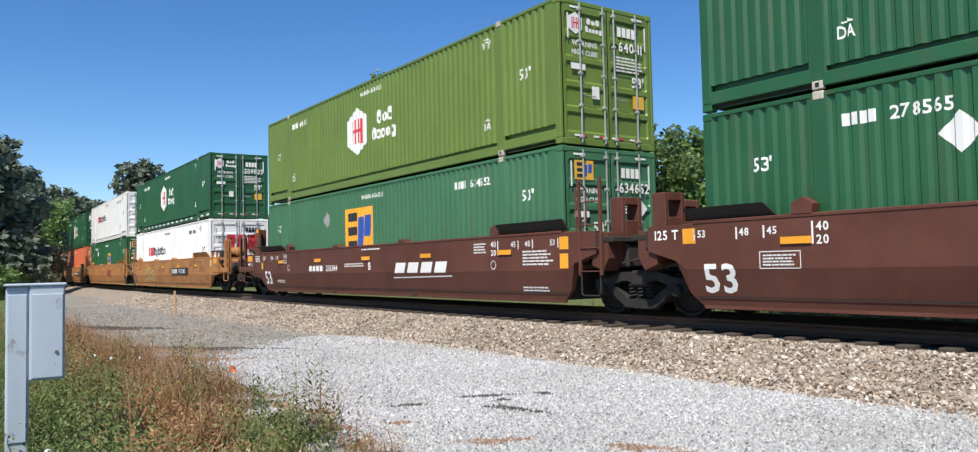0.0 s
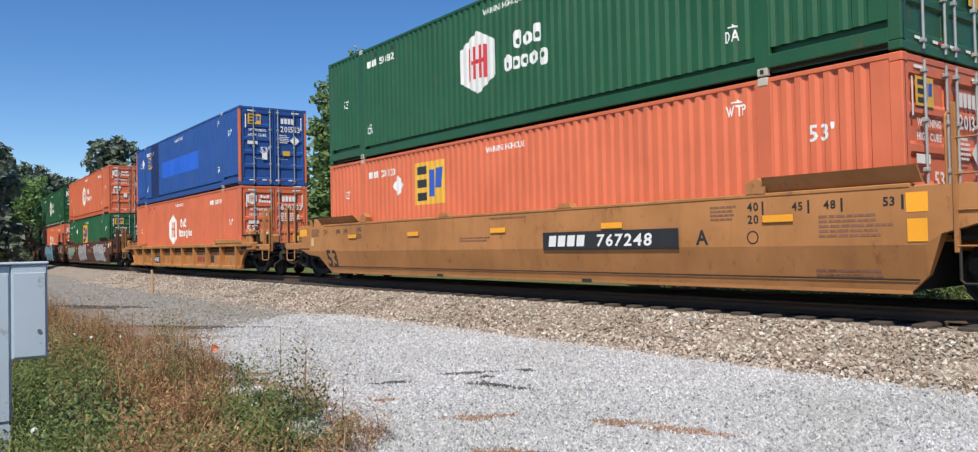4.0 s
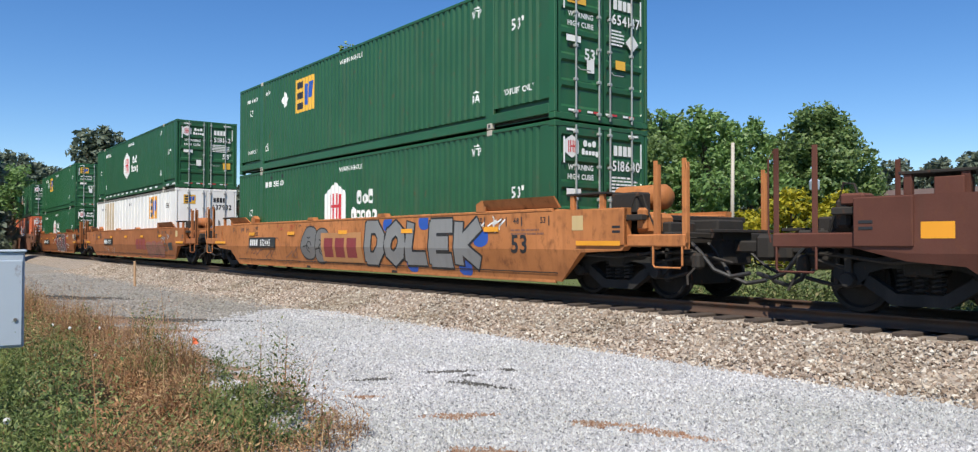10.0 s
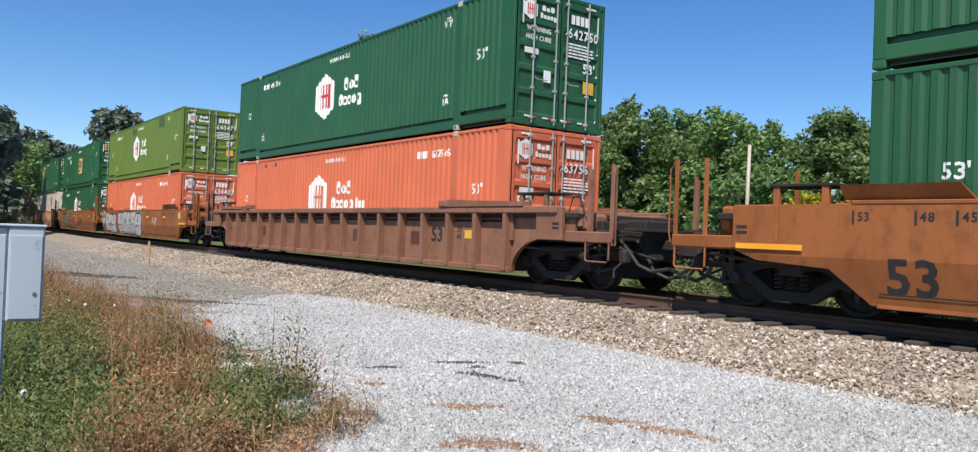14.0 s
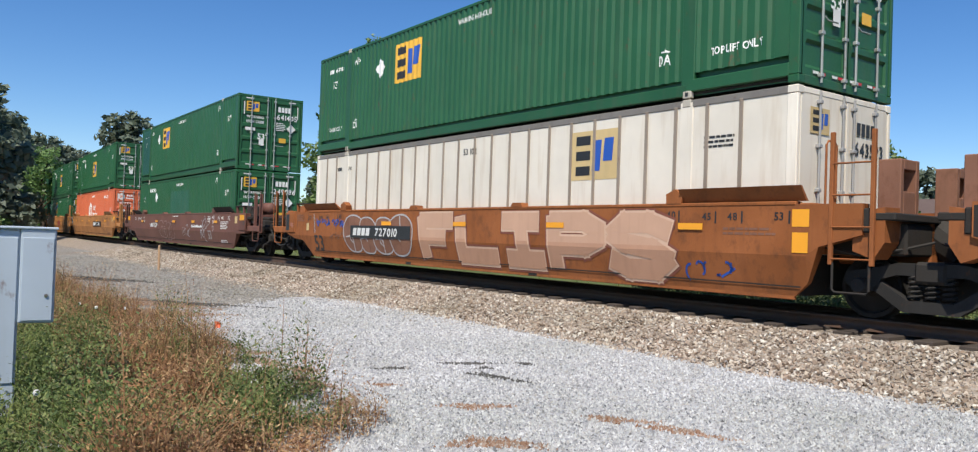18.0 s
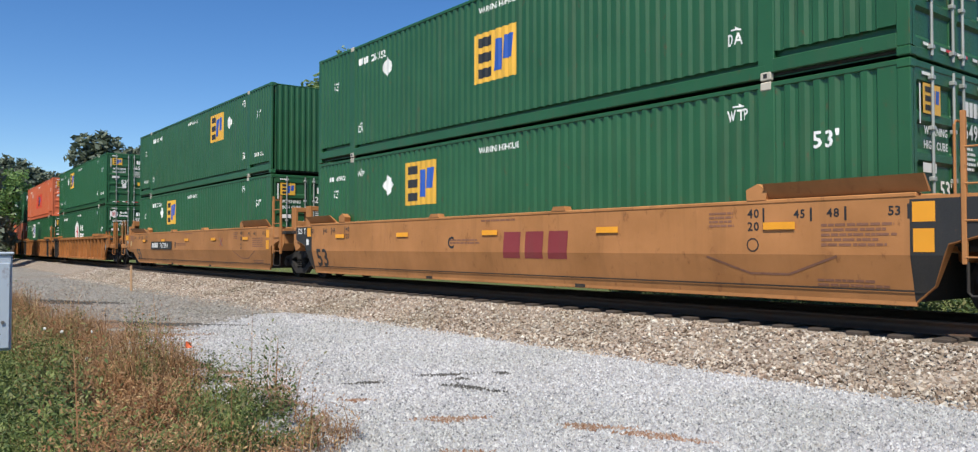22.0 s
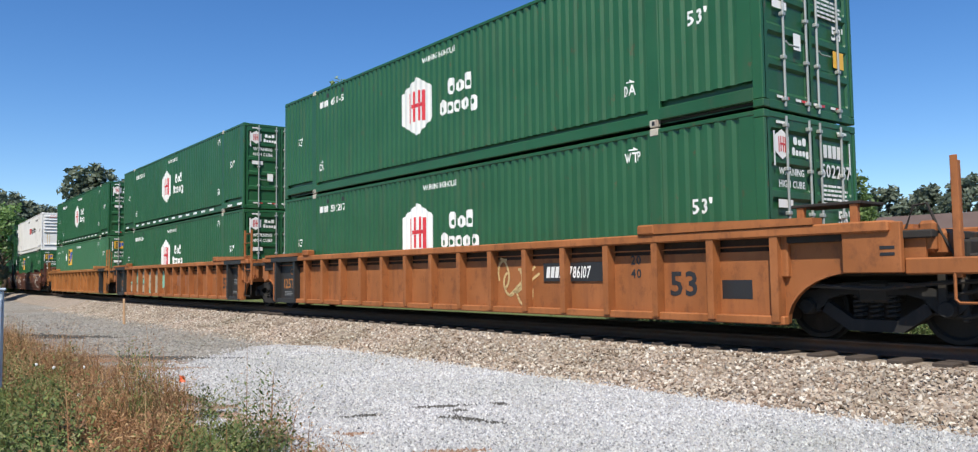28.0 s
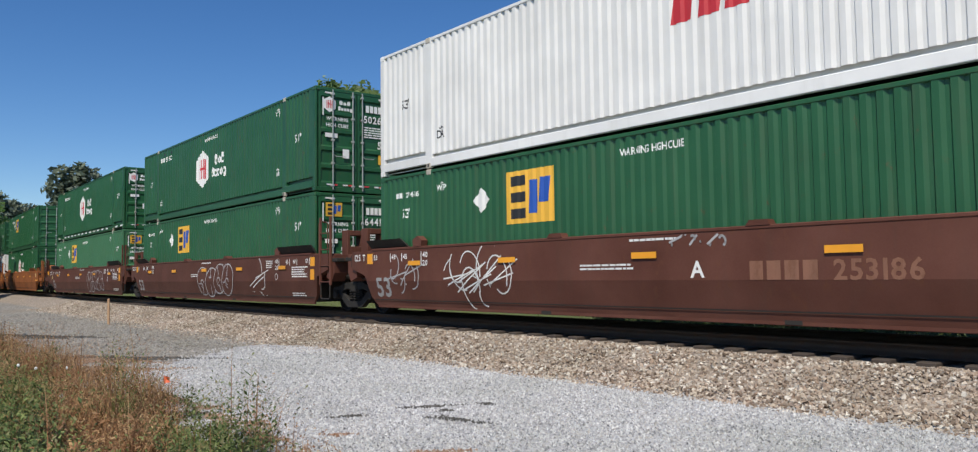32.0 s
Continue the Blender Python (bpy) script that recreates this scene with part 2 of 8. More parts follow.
P_RED = paint("bright_red_patch", (0.72, 0.07, 0.04), 0.1)
G_GREEN = paint("grey_green_patch", (0.022, 0.105, 0.062), 0.3)
D_LIME = paint("dark_lime_patch", (0.055, 0.10, 0.028), 0.3)
TEALP = paint("blue_green_repaint", (0.014, 0.085, 0.066), 0.4, (0.05, 0.11, 0.09))
BEIGE = paint("buff_marking", (0.62, 0.46, 0.22), 0.15)
SKYB = paint("sky_blue_spray", (0.09, 0.36, 0.55), 0.15)
MINT = paint("mint_spray", (0.20, 0.47, 0.36), 0.15)
SILV = paint("silver_spray", (0.42, 0.42, 0.43), 0.25)
PEACH = paint("peach_spray", (0.56, 0.34, 0.23), 0.25, (0.2, 0.1, 0.06))
PINK = paint("pink_spray", (0.48, 0.22, 0.19), 0.2)
OLIVE = paint("mustard_spray", (0.36, 0.26, 0.07), 0.2)


# ---- mesh tools ----
class Geo:
    """Vertices and faces that become one mesh."""

    def __init__(self):
        self.v, self.f = [], []

    def add(self, verts, faces):
        k = len(self.v)
        self.v += [tuple(p) for p in verts]
        self.f += [tuple(i + k for i in q) for q in faces]
        return self

    def box(self, x0, x1, y0, y1, z0, z1, c=0.006):
        """A box with chamfered edges."""
        c = min(c, (x1 - x0) * 0.3, (y1 - y0) * 0.3, (z1 - z0) * 0.3)
        lo, hi = (x0, y0, z0), (x1, y1, z1)
        vs, idx = [], {}
        for sx in (0, 1):
            for sy in (0, 1):
                for sz in (0, 1):
                    s = (sx, sy, sz)
                    for ax in range(3):
                        p = [lo[a] + c if s[a] == 0 else hi[a] - c for a in range(3)]
                        p[ax] = lo[ax] if s[ax] == 0 else hi[ax]
                        idx[s, ax] = len(vs)
                        vs.append(p)
        fs = []
        for ax in range(3):
            b, d = (ax + 1) % 3, (ax + 2) % 3
            for sa in (0, 1):
                ring = []
                for sb, sd in ((0, 0), (1, 0), (1, 1), (0, 1)):
                    s = [0, 0, 0]
                    s[ax], s[b], s[d] = sa, sb, sd
                    ring.append(idx[tuple(s), ax])
                fs.append(ring if sa else ring[::-1])
            for sb in (0, 1):
                for sd in (0, 1):
                    s0, s1 = [0, 0, 0], [0, 0, 0]
                    s0[ax], s0[b], s0[d] = 0, sb, sd
                    s1[ax], s1[b], s1[d] = 1, sb, sd
                    s0, s1 = tuple(s0), tuple(s1)
                    ring = [idx[s0, b], idx[s1, b], idx[s1, d], idx[s0, d]]
                    fs.append(ring if sb != sd else ring[::-1])
        for sx in (0, 1):
            for sy in (0, 1):
                for sz in (0, 1):
                    s = (sx, sy, sz)
                    ring = [idx[s, 0], idx[s, 1], idx[s, 2]]
                    fs.append(ring if (sx + sy + sz) % 2 else ring[::-1])
        return self.add(vs, fs)

    def prism(self, poly, y0, y1, axis="y"):
        """A polygon in x, z (axis y) or y, z (axis x) or x, y (axis z), given depth."""
        n = len(poly)
        put = {"y": lambda a, b, c: (a, c, b), "x": lambda a, b, c: (c, a, b), "z": lambda a, b, c: (a, b, c)}[axis]
        vs = [put(a, b, y0) for a, b in poly] + [put(a, b, y1) for a, b in poly]
        fs = [tuple(range(n)), tuple(range(2 * n - 1, n - 1, -1))]
        fs += [(i, n + i, n + (i + 1) % n, (i + 1) % n) for i in range(n)]
        return self.add(vs, fs)

    def tube(self, pts, r, n=8):
        """A round bar along points."""
        pts = [Vector(p) for p in pts]
        rings = []
        for i, p in enumerate(pts):
            d = (pts[min(i + 1, len(pts) - 1)] - pts[max(i - 1, 0)]).normalized()
            a = d.cross(Vector((0, 0, 1)) if abs(d.z) < 0.9 else Vector((1, 0, 0))).normalized()
            b = d.cross(a)
            rr = r[i] if isinstance(r, (list, tuple)) else r
            rings.append([p + a * (rr * math.cos(6.2832 * k / n)) + b * (rr * math.sin(6.2832 * k / n)) for k in range(n)])
        vs = [q for ring in rings for q in ring]
        fs = [(i * n + k, i * n + (k + 1) % n, (i + 1) * n + (k + 1) % n, (i + 1) * n + k) for i in range(len(pts) - 1) for k in range(n)]
        fs += [tuple(range(n - 1, -1, -1)), tuple(range(len(vs) - n, len(vs)))]
        return self.add(vs, fs)

    def lathe(self, prof, n=24, centre=(0, 0, 0)):
        """A profile of (radius, y) turned round the y axis."""
        cx, cy, cz = centre
        vs = [(cx + r * math.cos(6.2832 * k / n), cy + y, cz + r * math.sin(6.2832 * k / n)) for r, y in prof for k in range(n)]
        fs = [(i * n + k, i * n + (k + 1) % n, (i + 1) * n + (k + 1) % n, (i + 1) * n + k) for i in range(len(prof) - 1) for k in range(n)]
        return self.add(vs, fs)

    def mesh(self, name, mat, smooth=False):
        me = bpy.data.meshes.new(name)
        me.from_pydata(self.v, [], self.f)
        me.materials.append(mat)
        bm = bmesh.new()
        bm.from_mesh(me)
        bmesh.ops.recalc_face_normals(bm, faces=bm.faces)
        bm.to_mesh(me)
        bm.free()
        if smooth:
            me.polygons.foreach_set("use_smooth", [True] * len(me.polygons))
        me.update()
        return me


def part(name, geo, mat, parent, label="", smooth=False):
    me = geo if isinstance(geo, bpy.types.Mesh) else geo.mesh(name, mat, smooth)
    ob = new(name, me)
    ob.parent = parent
    return tagged(ob, label)


def root(name, label, category, group="", kind=""):
    return tagged(new(name), label, category, group, kind)


# ---- lettering ----
GLYPHS = {}


def load_glyphs(chars):
    made = []
    for ch in chars:
        cu = bpy.data.curves.new("glyph", "FONT")
        cu.body, cu.size, cu.resolution_u, cu.offset = ch, 1.0, 2, 0.022
        made.append((ch, new("glyph", cu)))
    dg = bpy.context.evaluated_depsgraph_get()
    for ch, ob in made:
        me = ob.evaluated_get(dg).to_mesh()
        me.calc_loop_triangles()
        pts = [(v.co.x, v.co.y) for v in me.vertices]
        x0, x1 = min(p[0] for p in pts), max(p[0] for p in pts)
        GLYPHS[ch] = ([[(pts[i][0] - x0, pts[i][1]) for i in t.vertices] for t in me.loop_triangles], x1 - x0)
        cu = ob.data
        bpy.data.objects.remove(ob)
        bpy.data.curves.remove(cu)


load_glyphs("0123456789ABCDEFGHIJKLMNOPRSTUVWXY'.")


def words(s, x, z, h, wide=1.0, slant=0.0, centre=True):
    """Triangles of a line of writing of capital height h, its middle (or start) at x, its foot at z."""
    k = h / 0.70
    out, u = [], 0.0
    for ch in s:
        if ch == " ":
            u += 0.34
            continue
        if ch in "1":
            u += 0.06
        tri, w = GLYPHS[ch]
        out += [[(p[0] + u, p[1]) for p in t] for t in tri]
        u += w + 0.10
    dx = -u * k * wide / 2 if centre else 0
    return [[(x + dx + p[0] * k * wide + slant * p[1] * k, z + p[1] * k) for p in t] for t in out]


def rect(x0, x1, z0, z1):
    return [(x0, z0), (x1, z0), (x1, z1), (x0, z1)]


def bars(x0, x1, z0, z1, rows, n, rnd):
    """Rows of small bars for writing too small to read."""
    out = []
    hh = (z1 - z0) / rows
    for r in range(rows):
        x, end = x0, x1 - rnd.random() * 0.25 * (x1 - x0)
        while x < end - 0.01:
            w = min((x1 - x0) / n * (0.4 + rnd.random()), end - x)
            out.append(rect(x, x + w * 0.86, z0 + hh * (r + 0.2), z0 + hh * (r + 0.72)))
            x += w
    return out


def blocks(x0, x1, z0, z1, n, slant=0.0):
    """A word shown as n upright blocks."""
    w = (x1 - x0) / n
    return [[(a + slant * (z - z0), z) for a, z in
             ((x0 + i * w, z0), (x0 + (i + 0.78) * w, z0), (x0 + (i + 0.78) * w, z1), (x0 + i * w, z1))] for i in range(n)]


def clip(poly, a, b):
    """The part of a convex polygon between u = a and u = b."""
    for lim, sgn in ((a, 1), (b, -1)):
        out = []
        for i, p in enumerate(poly):
            q = poly[i - 1]
            ip, iq = sgn * (p[0] - lim) >= 0, sgn * (q[0] - lim) >= 0
            if ip != iq:
                t = (lim - q[0]) / (p[0] - q[0])
                out.append((lim, q[1] + t * (p[1] - q[1])))
            if ip:
                out.append(p)
        poly = out
        if len(poly) < 3:
            return []
    return poly


# ---- containers: length, width, height of the 53-foot box ----
CL, CW, CH = 16.154, 2.591, 2.896
POST, RIB = 6.096, 0.2145
RIB0 = -CL / 2 + 0.17


def rib_breaks():
    """Where the corrugation bends, with its depth below the frame's face."""
    out = [(-CL / 2, 0.012), (RIB0, 0.012)]
    n = int((CL - 0.4) / RIB)
    for i in range(n):
        x = RIB0 + i * RIB
        out += [(x + 0.052, 0.046), (x + 0.104, 0.046), (x + 0.129, 0.010), (x + RIB, 0.010)]
    out += [(CL / 2, 0.010)]
    return out


BREAKS = rib_breaks()
BX = [b[0] for b in BREAKS]


def rib_depth(x):
    return float(np.interp(x, BX, [b[1] for b in BREAKS]))


def side_decal(polys, lift=0.003, ribbed=True):
    """Flat markings laid onto the near side; on a corrugated side they follow its folds."""
    g = Geo()
    for poly in polys:
        a, b = min(p[0] for p in poly), max(p[0] for p in poly)
        cuts = [a] + ([x for x in BX if a < x < b] if ribbed else []) + [b]
        for c0, c1 in zip(cuts, cuts[1:]):
            q = clip(poly, c0, c1) if ribbed else poly
            if len(q) > 2:
                ys = [(-CW / 2 + (rib_depth(p[0]) if ribbed else 0.012) - lift) for p in q]
                g.add([(p[0], y, p[1]) for p, y in zip(q, ys)], [tuple(range(len(q)))])
    return g


def end_decal(polys, x=CL / 2 + 0.004):
    g = Geo()
    for poly in polys:
        g.add([(x, p[0], p[1]) for p in poly], [tuple(range(len(poly)))])
    return g


MESHES = {}


def once(key, make, mat):
    if (key, mat.name) not in MESHES:
        MESHES[key, mat.name] = make().mesh(key if isinstance(key, str) else key[0], mat)
    return MESHES[key, mat.name]


def corrugated(x0, x1, y, z0, z1, sgn):
    xs = [x0] + [b for b in BX if x0 < b < x1] + [x1]
    vs = [(x, y - sgn * rib_depth(x), z) for z in (z0, z1) for x in xs]
    n = len(xs)
    return Geo().add(vs, [(i, i + 1, n + i + 1, n + i) for i in range(n - 1)])


def door_leaf(y0, y1):
    """A steel door with five pressed horizontal troughs."""
    zs = [(0.13, 0.0)]
    for i in range(5):
        z = 0.24 + i * 0.50
        zs += [(z, 0.0), (z + 0.05, 0.035), (z + 0.36, 0.035), (z + 0.41, 0.0)]
    zs += [(2.80, 0.0)]
    x = CL / 2 - 0.012
    cols = [(y0, 0), (y0 + 0.07, 0), (y0 + 0.10, 1), (y1 - 0.10, 1), (y1 - 0.07, 0), (y1, 0)]
    vs = [(x - d * on, y, z) for z, d in zs for y, on in cols]
    m = len(cols)
    fs = [(i * m + k, i * m + k + 1, (i + 1) * m + k + 1, (i + 1) * m + k) for i in range(len(zs) - 1) for k in range(m - 1)]
    return Geo().add(vs, fs)


def lock_rod(y):
    g = Geo().tube([(CL / 2 + 0.035, y, 0.05), (CL / 2 + 0.035, y, CH - 0.06)], 0.019, 8)
    for z in (0.16, 0.78, 1.42, 2.06, 2.70):
        g.box(CL / 2 - 0.01, CL / 2 + 0.06, y - 0.045, y + 0.045, z - 0.03, z + 0.03, 0.01)
    return g


def handle(y, z):
    return Geo().tube([(CL / 2 + 0.05, y, z), (CL / 2 + 0.06, y + 0.06, z - 0.05), (CL / 2 + 0.055, y + 0.34, z - 0.04)], 0.013, 6)


SHELLS = {}


def container_shell(paint_mat, style, full=False):
    """A container's steel body with all its parts, near side at -y, doors at +x."""
    key = (paint_mat.name, style, full)
    if key in SHELLS:
        return SHELLS[key]
    ob = root("shipping_container", "", "container", "containers on the train")
    p = paint_mat
    hl, hw = CL / 2, CW / 2
    for sgn, y in ((-1, -hw), (1, hw)):
        inner = y + (0.075 if sgn < 0 else -0.075)
        ya, yb = min(y, inner), max(y, inner)
        for x0, x1 in ((-hl, -hl + 0.17), (hl - 0.17, hl)) if sgn < 0 or full else ((hl - 0.17, hl),):
            part("corner_post", Geo().box(x0, x1, ya, yb, 0.12, CH - 0.12, 0.012), ORANGE if style == "posted" else p, ob)
        part("top_rail", Geo().box(-hl + 0.05, hl - 0.05, ya, yb, CH - (0.12 if style == "plate" else 0.075), CH - 0.005, 0.01), RAILG if style == "plate" else p, ob)
        yo = y - 0.004 * (1 if sgn < 0 else -1)
        yi = yb if sgn < 0 else ya
        part("bottom_rail", Geo().box(-POST, POST, min(yo, yi), max(yo, yi), 0.035, 0.226, 0.012), p, ob)
        if sgn < 0 or full:
            ya_, yb_ = sorted((y - sgn * 0.10, y - sgn * 0.11))
            part("inner_web", Geo().box(-hl + 0.12, hl - 0.12, ya_, yb_, 0.04, 0.50, 0.002), p, ob)
        for a, b in ((-hl + 0.16, -POST - 0.10), (POST + 0.10, hl - 0.16)) if sgn < 0 or full else ():
            part("bottom_rail", Geo().box(a, b, min(yo, yi), max(yo, yi), 0.10, 0.298, 0.012), p, ob)
        for x in (-POST, POST) if sgn < 0 or full else ():
            part("lift_post", Geo().box(x - 0.13, x + 0.13, min(y - 0.002 * -sgn, inner), max(y + 0.002 * sgn, inner), 0.10, CH - 0.03, 0.012), p, ob)
            for z0, z1 in ((-0.002, 0.118), (CH - 0.115, CH + 0.006)):
                g = Geo().box(x - 0.085, x + 0.085, min(y + sgn * 0.012, inner), max(y + sgn * 0.012, inner), z0, z1, 0.012)
                part("corner_casting", g, CASTING, ob, "worn pale steel lifting casting")
                yy = y + sgn * 0.0155
                if z0 < 1:
                    part("casting_slot", Geo().add([(x - 0.03, yy, z0 + 0.03), (x + 0.03, yy, z0 + 0.03), (x + 0.03, yy, z1 - 0.025), (x - 0.03, yy, z1 - 0.025)], [(0, 1, 2, 3)]), K_INK, ob)
        if style == "plate":
            part("side_panel", Geo().box(-hl + 0.1, hl - 0.1, min(y - sgn * 0.014, inner), max(y - sgn * 0.014, inner), 0.15, CH - 0.06, 0.004), p, ob)
            for i in range(24 if sgn < 0 else 0):
                x = -hl + 0.72 + 0.63 * i
                if abs(abs(x) - POST) > 0.2:
                    part("panel_batten", Geo().box(x - 0.034, x + 0.034, min(y + sgn * 0.006, y - sgn * 0.016), max(y + sgn * 0.006, y - sgn * 0.016), 0.24, CH - 0.09, 0.006), RIBW if p is CREAM else p, ob, "grey-streaked seam batten" if p is CREAM else "")
        else:
            sd = -1 if sgn < 0 else 1
            g = corrugated(-hl + 0.1, -POST, y, 0.40, CH - 0.04, sd)
            for a, b, zb in ((-POST, POST, 0.305), (POST, hl - 0.1, 0.40)):
                h = corrugated(a, b, y, zb, CH - 0.04, sd)
                g.add(h.v, h.f)
            part("side_panel", g, p, ob)
        for x0, x1 in ((-hl - 0.003, -hl + 0.175), (hl - 0.175, hl + 0.003)):
            for z0, z1 in ((0.0, 0.12), (CH - 0.12, CH)) if sgn < 0 or x0 > 0 or full else ():
                part("corner_casting", Geo().box(x0, x1, min(y + sgn * 0.003, y - sgn * 0.16), max(y + sgn * 0.003, y - sgn * 0.16), z0, z1, 0.014), p, ob)
    g = Geo()
    for i in range(26):
        x = -hl + 0.1 + i * (CL - 0.2) / 26
        g.box(x, x + (CL - 0.2) / 26 * 0.62, -hw + 0.06, hw - 0.06, CH - 0.03, CH - 0.008, 0.008)
    g.box(-hl + 0.05, hl - 0.05, -hw + 0.05, hw - 0.05, CH - 0.045, CH - 0.028, 0.004)
    part("roof", g, p, ob)
    part("floor", Geo().box(-hl + 0.08, hl - 0.08, -hw + 0.08, hw - 0.08, 0.06, 0.16, 0.01), GRIME, ob)
    vs, n = [], 12
    ys = []
    for i in range(n):
        y = -hw + 0.12 + i * (CW - 0.24) / n
        st = (CW - 0.24) / n
        ys += [(y, 0.02), (y + st * 0.2, 0.055), (y + st * 0.5, 0.055), (y + st * 0.7, 0.02)]
    ys.append((hw - 0.12, 0.02))
    vs = [(-hl + d, y, z) for z in (0.12, CH - 0.06) for y, d in ys]
    m = len(ys)
    part("front_wall", Geo().add(vs, [(i, i + 1, m + i + 1, m + i) for i in range(m - 1)]), p, ob)
    part("door_sill", Geo().box(hl - 0.1, hl - 0.002, -hw + 0.15, hw - 0.15, 0.0, 0.13, 0.01), p, ob)
    part("door_header", Geo().box(hl - 0.1, hl - 0.002, -hw + 0.15, hw - 0.15, CH - 0.10, CH - 0.01, 0.01), p, ob)
    if style == "reefer":
        g = Geo().box(hl - 0.06, hl - 0.02, -hw + 0.1, hw - 0.1, 0.12, CH - 0.08, 0.004)
        part("end_panel", g, p, ob)
        for z in (0.40, 1.36, 1.60, 1.84, 2.08, 2.32, 2.56):
            part("end_slat", Geo().box(hl - 0.022, hl + 0.045, -hw + 0.20, hw - 0.20, z, z + 0.085, 0.015), p, ob)
            # grey strip puts the shade under each slat into the colour
            part("slat_groove", Geo().box(hl - 0.021, hl - 0.012, -hw + 0.20, hw - 0.20, z - 0.045, z - 0.002, 0.002), G_INK, ob, "grey strip of painted shade below the slat")
    else:
        for y0, y1, s in ((-hw + 0.10, -0.012, -1), (0.012, hw - 0.10, 1)):
            if style == "plate":
                leaf = part("door", Geo().box(hl - 0.05, hl - 0.008, y0, y1, 0.13, 2.80, 0.006), p, ob)
            else:
                leaf = part("door", door_leaf(y0, y1), p, ob)
            for y in ((y0 + 0.42, y1 - 0.14) if s < 0 else (y0 + 0.14, y1 - 0.42)):
                part("lock_rod", once(("lock_rod", round(y, 3)), lambda: lock_rod(y), RODS if style != "plate" else G_INK), None, leaf)
            part("handle", once(("handle", s), lambda: handle(y0 + 0.45 if s < 0 else y0 + 0.16, 1.02), RODS), None, leaf)
    SHELLS[key] = ob
    return ob


RAILG = paint("dull_rail_aluminium", (0.25, 0.225, 0.20), 0.5, (0.12, 0.09, 0.07), 0.1, 0.5, metal=0.3)
CASTING = paint("pale_casting", (0.48, 0.44, 0.37), 0.35, (0.2, 0.13, 0.08), 0.15, 0.6)
RIBW = paint("grey_batten", (0.29, 0.235, 0.185), 0.5, (0.25, 0.2, 0.14), 0.1, 0.5)
rnd = random.Random(7)


def put(ob, name, key, polys, mat, flip, label="", ribbed=True):
    """A marking on the near side; flip turns it for a container that stands the other way round."""
    def make():
        shapes = polys()
        if flip:
            shapes = [[(-x, z) for x, z in q] for q in shapes]
        g = side_decal(shapes, 0.003, ribbed)
        if flip:
            g.v = [(x, -y, z) for x, y, z in g.v]
        return g
    return part(name, once((name, key, flip, ribbed), make, mat), None, ob, label)


def code_and_number(num, x, z, h, centre=True, gap=0.16, code=''):
    """An owner's code as four blocks, then the number in figures."""
    wn = len(num) * h * 0.78
    wc = 4 * h * (0.92 if code else 0.72)
    x0 = x - (wn + wc + gap) / 2 if centre else x
    return (words(code, x0, z, h, 0.9, centre=False) if code else blocks(x0, x0 + wc, z, z + h, 4)) + words(num, x0 + wc + gap, z, h, 0.95, centre=False)


def hexagon(x, z, w, h):
    return [(x, z - h / 2), (x + w / 2, z - h * 0.27), (x + w / 2, z + h * 0.27), (x, z + h / 2), (x - w / 2, z + h * 0.27), (x - w / 2, z - h * 0.27)]


def diamond(x, z, r):
    return [(x, z - r), (x + r, z), (x, z + r), (x - r, z)]


def hexagon_strokes(x, z, w, h):
    """Red strokes inside the white hexagon."""
    a, b = w * 0.072, h * 0.05
    return [rect(x - w * 0.27, x - w * 0.27 + a, z - h * 0.27, z + h * 0.25), rect(x - w * 0.13, x - w * 0.13 + a, z - h * 0.25, z - b / 2),
            rect(x - w * 0.13, x - w * 0.13 + a, z + b, z + h * 0.27), rect(x + w * 0.04, x + w * 0.04 + a, z - h * 0.25, z - b / 2),
            rect(x + w * 0.04, x + w * 0.04 + a, z + b, z + h * 0.27), rect(x + w * 0.18, x + w * 0.18 + a, z - h * 0.27, z + h * 0.25),
            rect(x - w * 0.17, x + w * 0.18, z - b * 0.4, z + b * 0.9)]


def round_blocks(x0, x1, z0, z1, shape):
    """A word shown as rounded blocks; shape gives each block's rise and drop."""
    out, n = [], len(shape)
    w = (x1 - x0) / n
    for i, (up, dn) in enumerate(shape):
        a, b, c = x0 + i * w, x0 + (i + 0.84) * w, (z1 - z0)
        t, s = z0 + c * up, z0 - c * dn
        k = w * 0.2
        rim = [(a + k, s), (b - k, s), (b, s + k), (b, t - k), (b - k, t), (a + k, t), (a, t - k), (a, s + k)]
        if w < 0.2:
            out.append(rim)
            continue
        # a ring, with a hole in its lower two thirds
        mx, mz = (a + b) / 2, z0 + c * 0.36
        hw_, hh_ = (b - a) * 0.20, c * 0.17
        hole = [(mx - hw_ * 0.5, mz - hh_), (mx + hw_ * 0.5, mz - hh_), (mx + hw_, mz - hh_ * 0.5), (mx + hw_, mz + hh_ * 0.5), (mx + hw_ * 0.5, mz + hh_), (mx - hw_ * 0.5, mz + hh_), (mx - hw_, mz + hh_ * 0.5), (mx - hw_, mz - hh_ * 0.5)]
        out += [[rim[j - 1], rim[j], hole[j], hole[j - 1]] for j in range(8)]
    return out


def square_dark(x, z, w):
    """Three stacked dark bars of the square logo."""
    return [rect(x - w * 0.38, x - w * 0.07, z + w * (k - 0.07), z + w * (k + 0.07)) for k in (-0.23, 0.0, 0.23)]


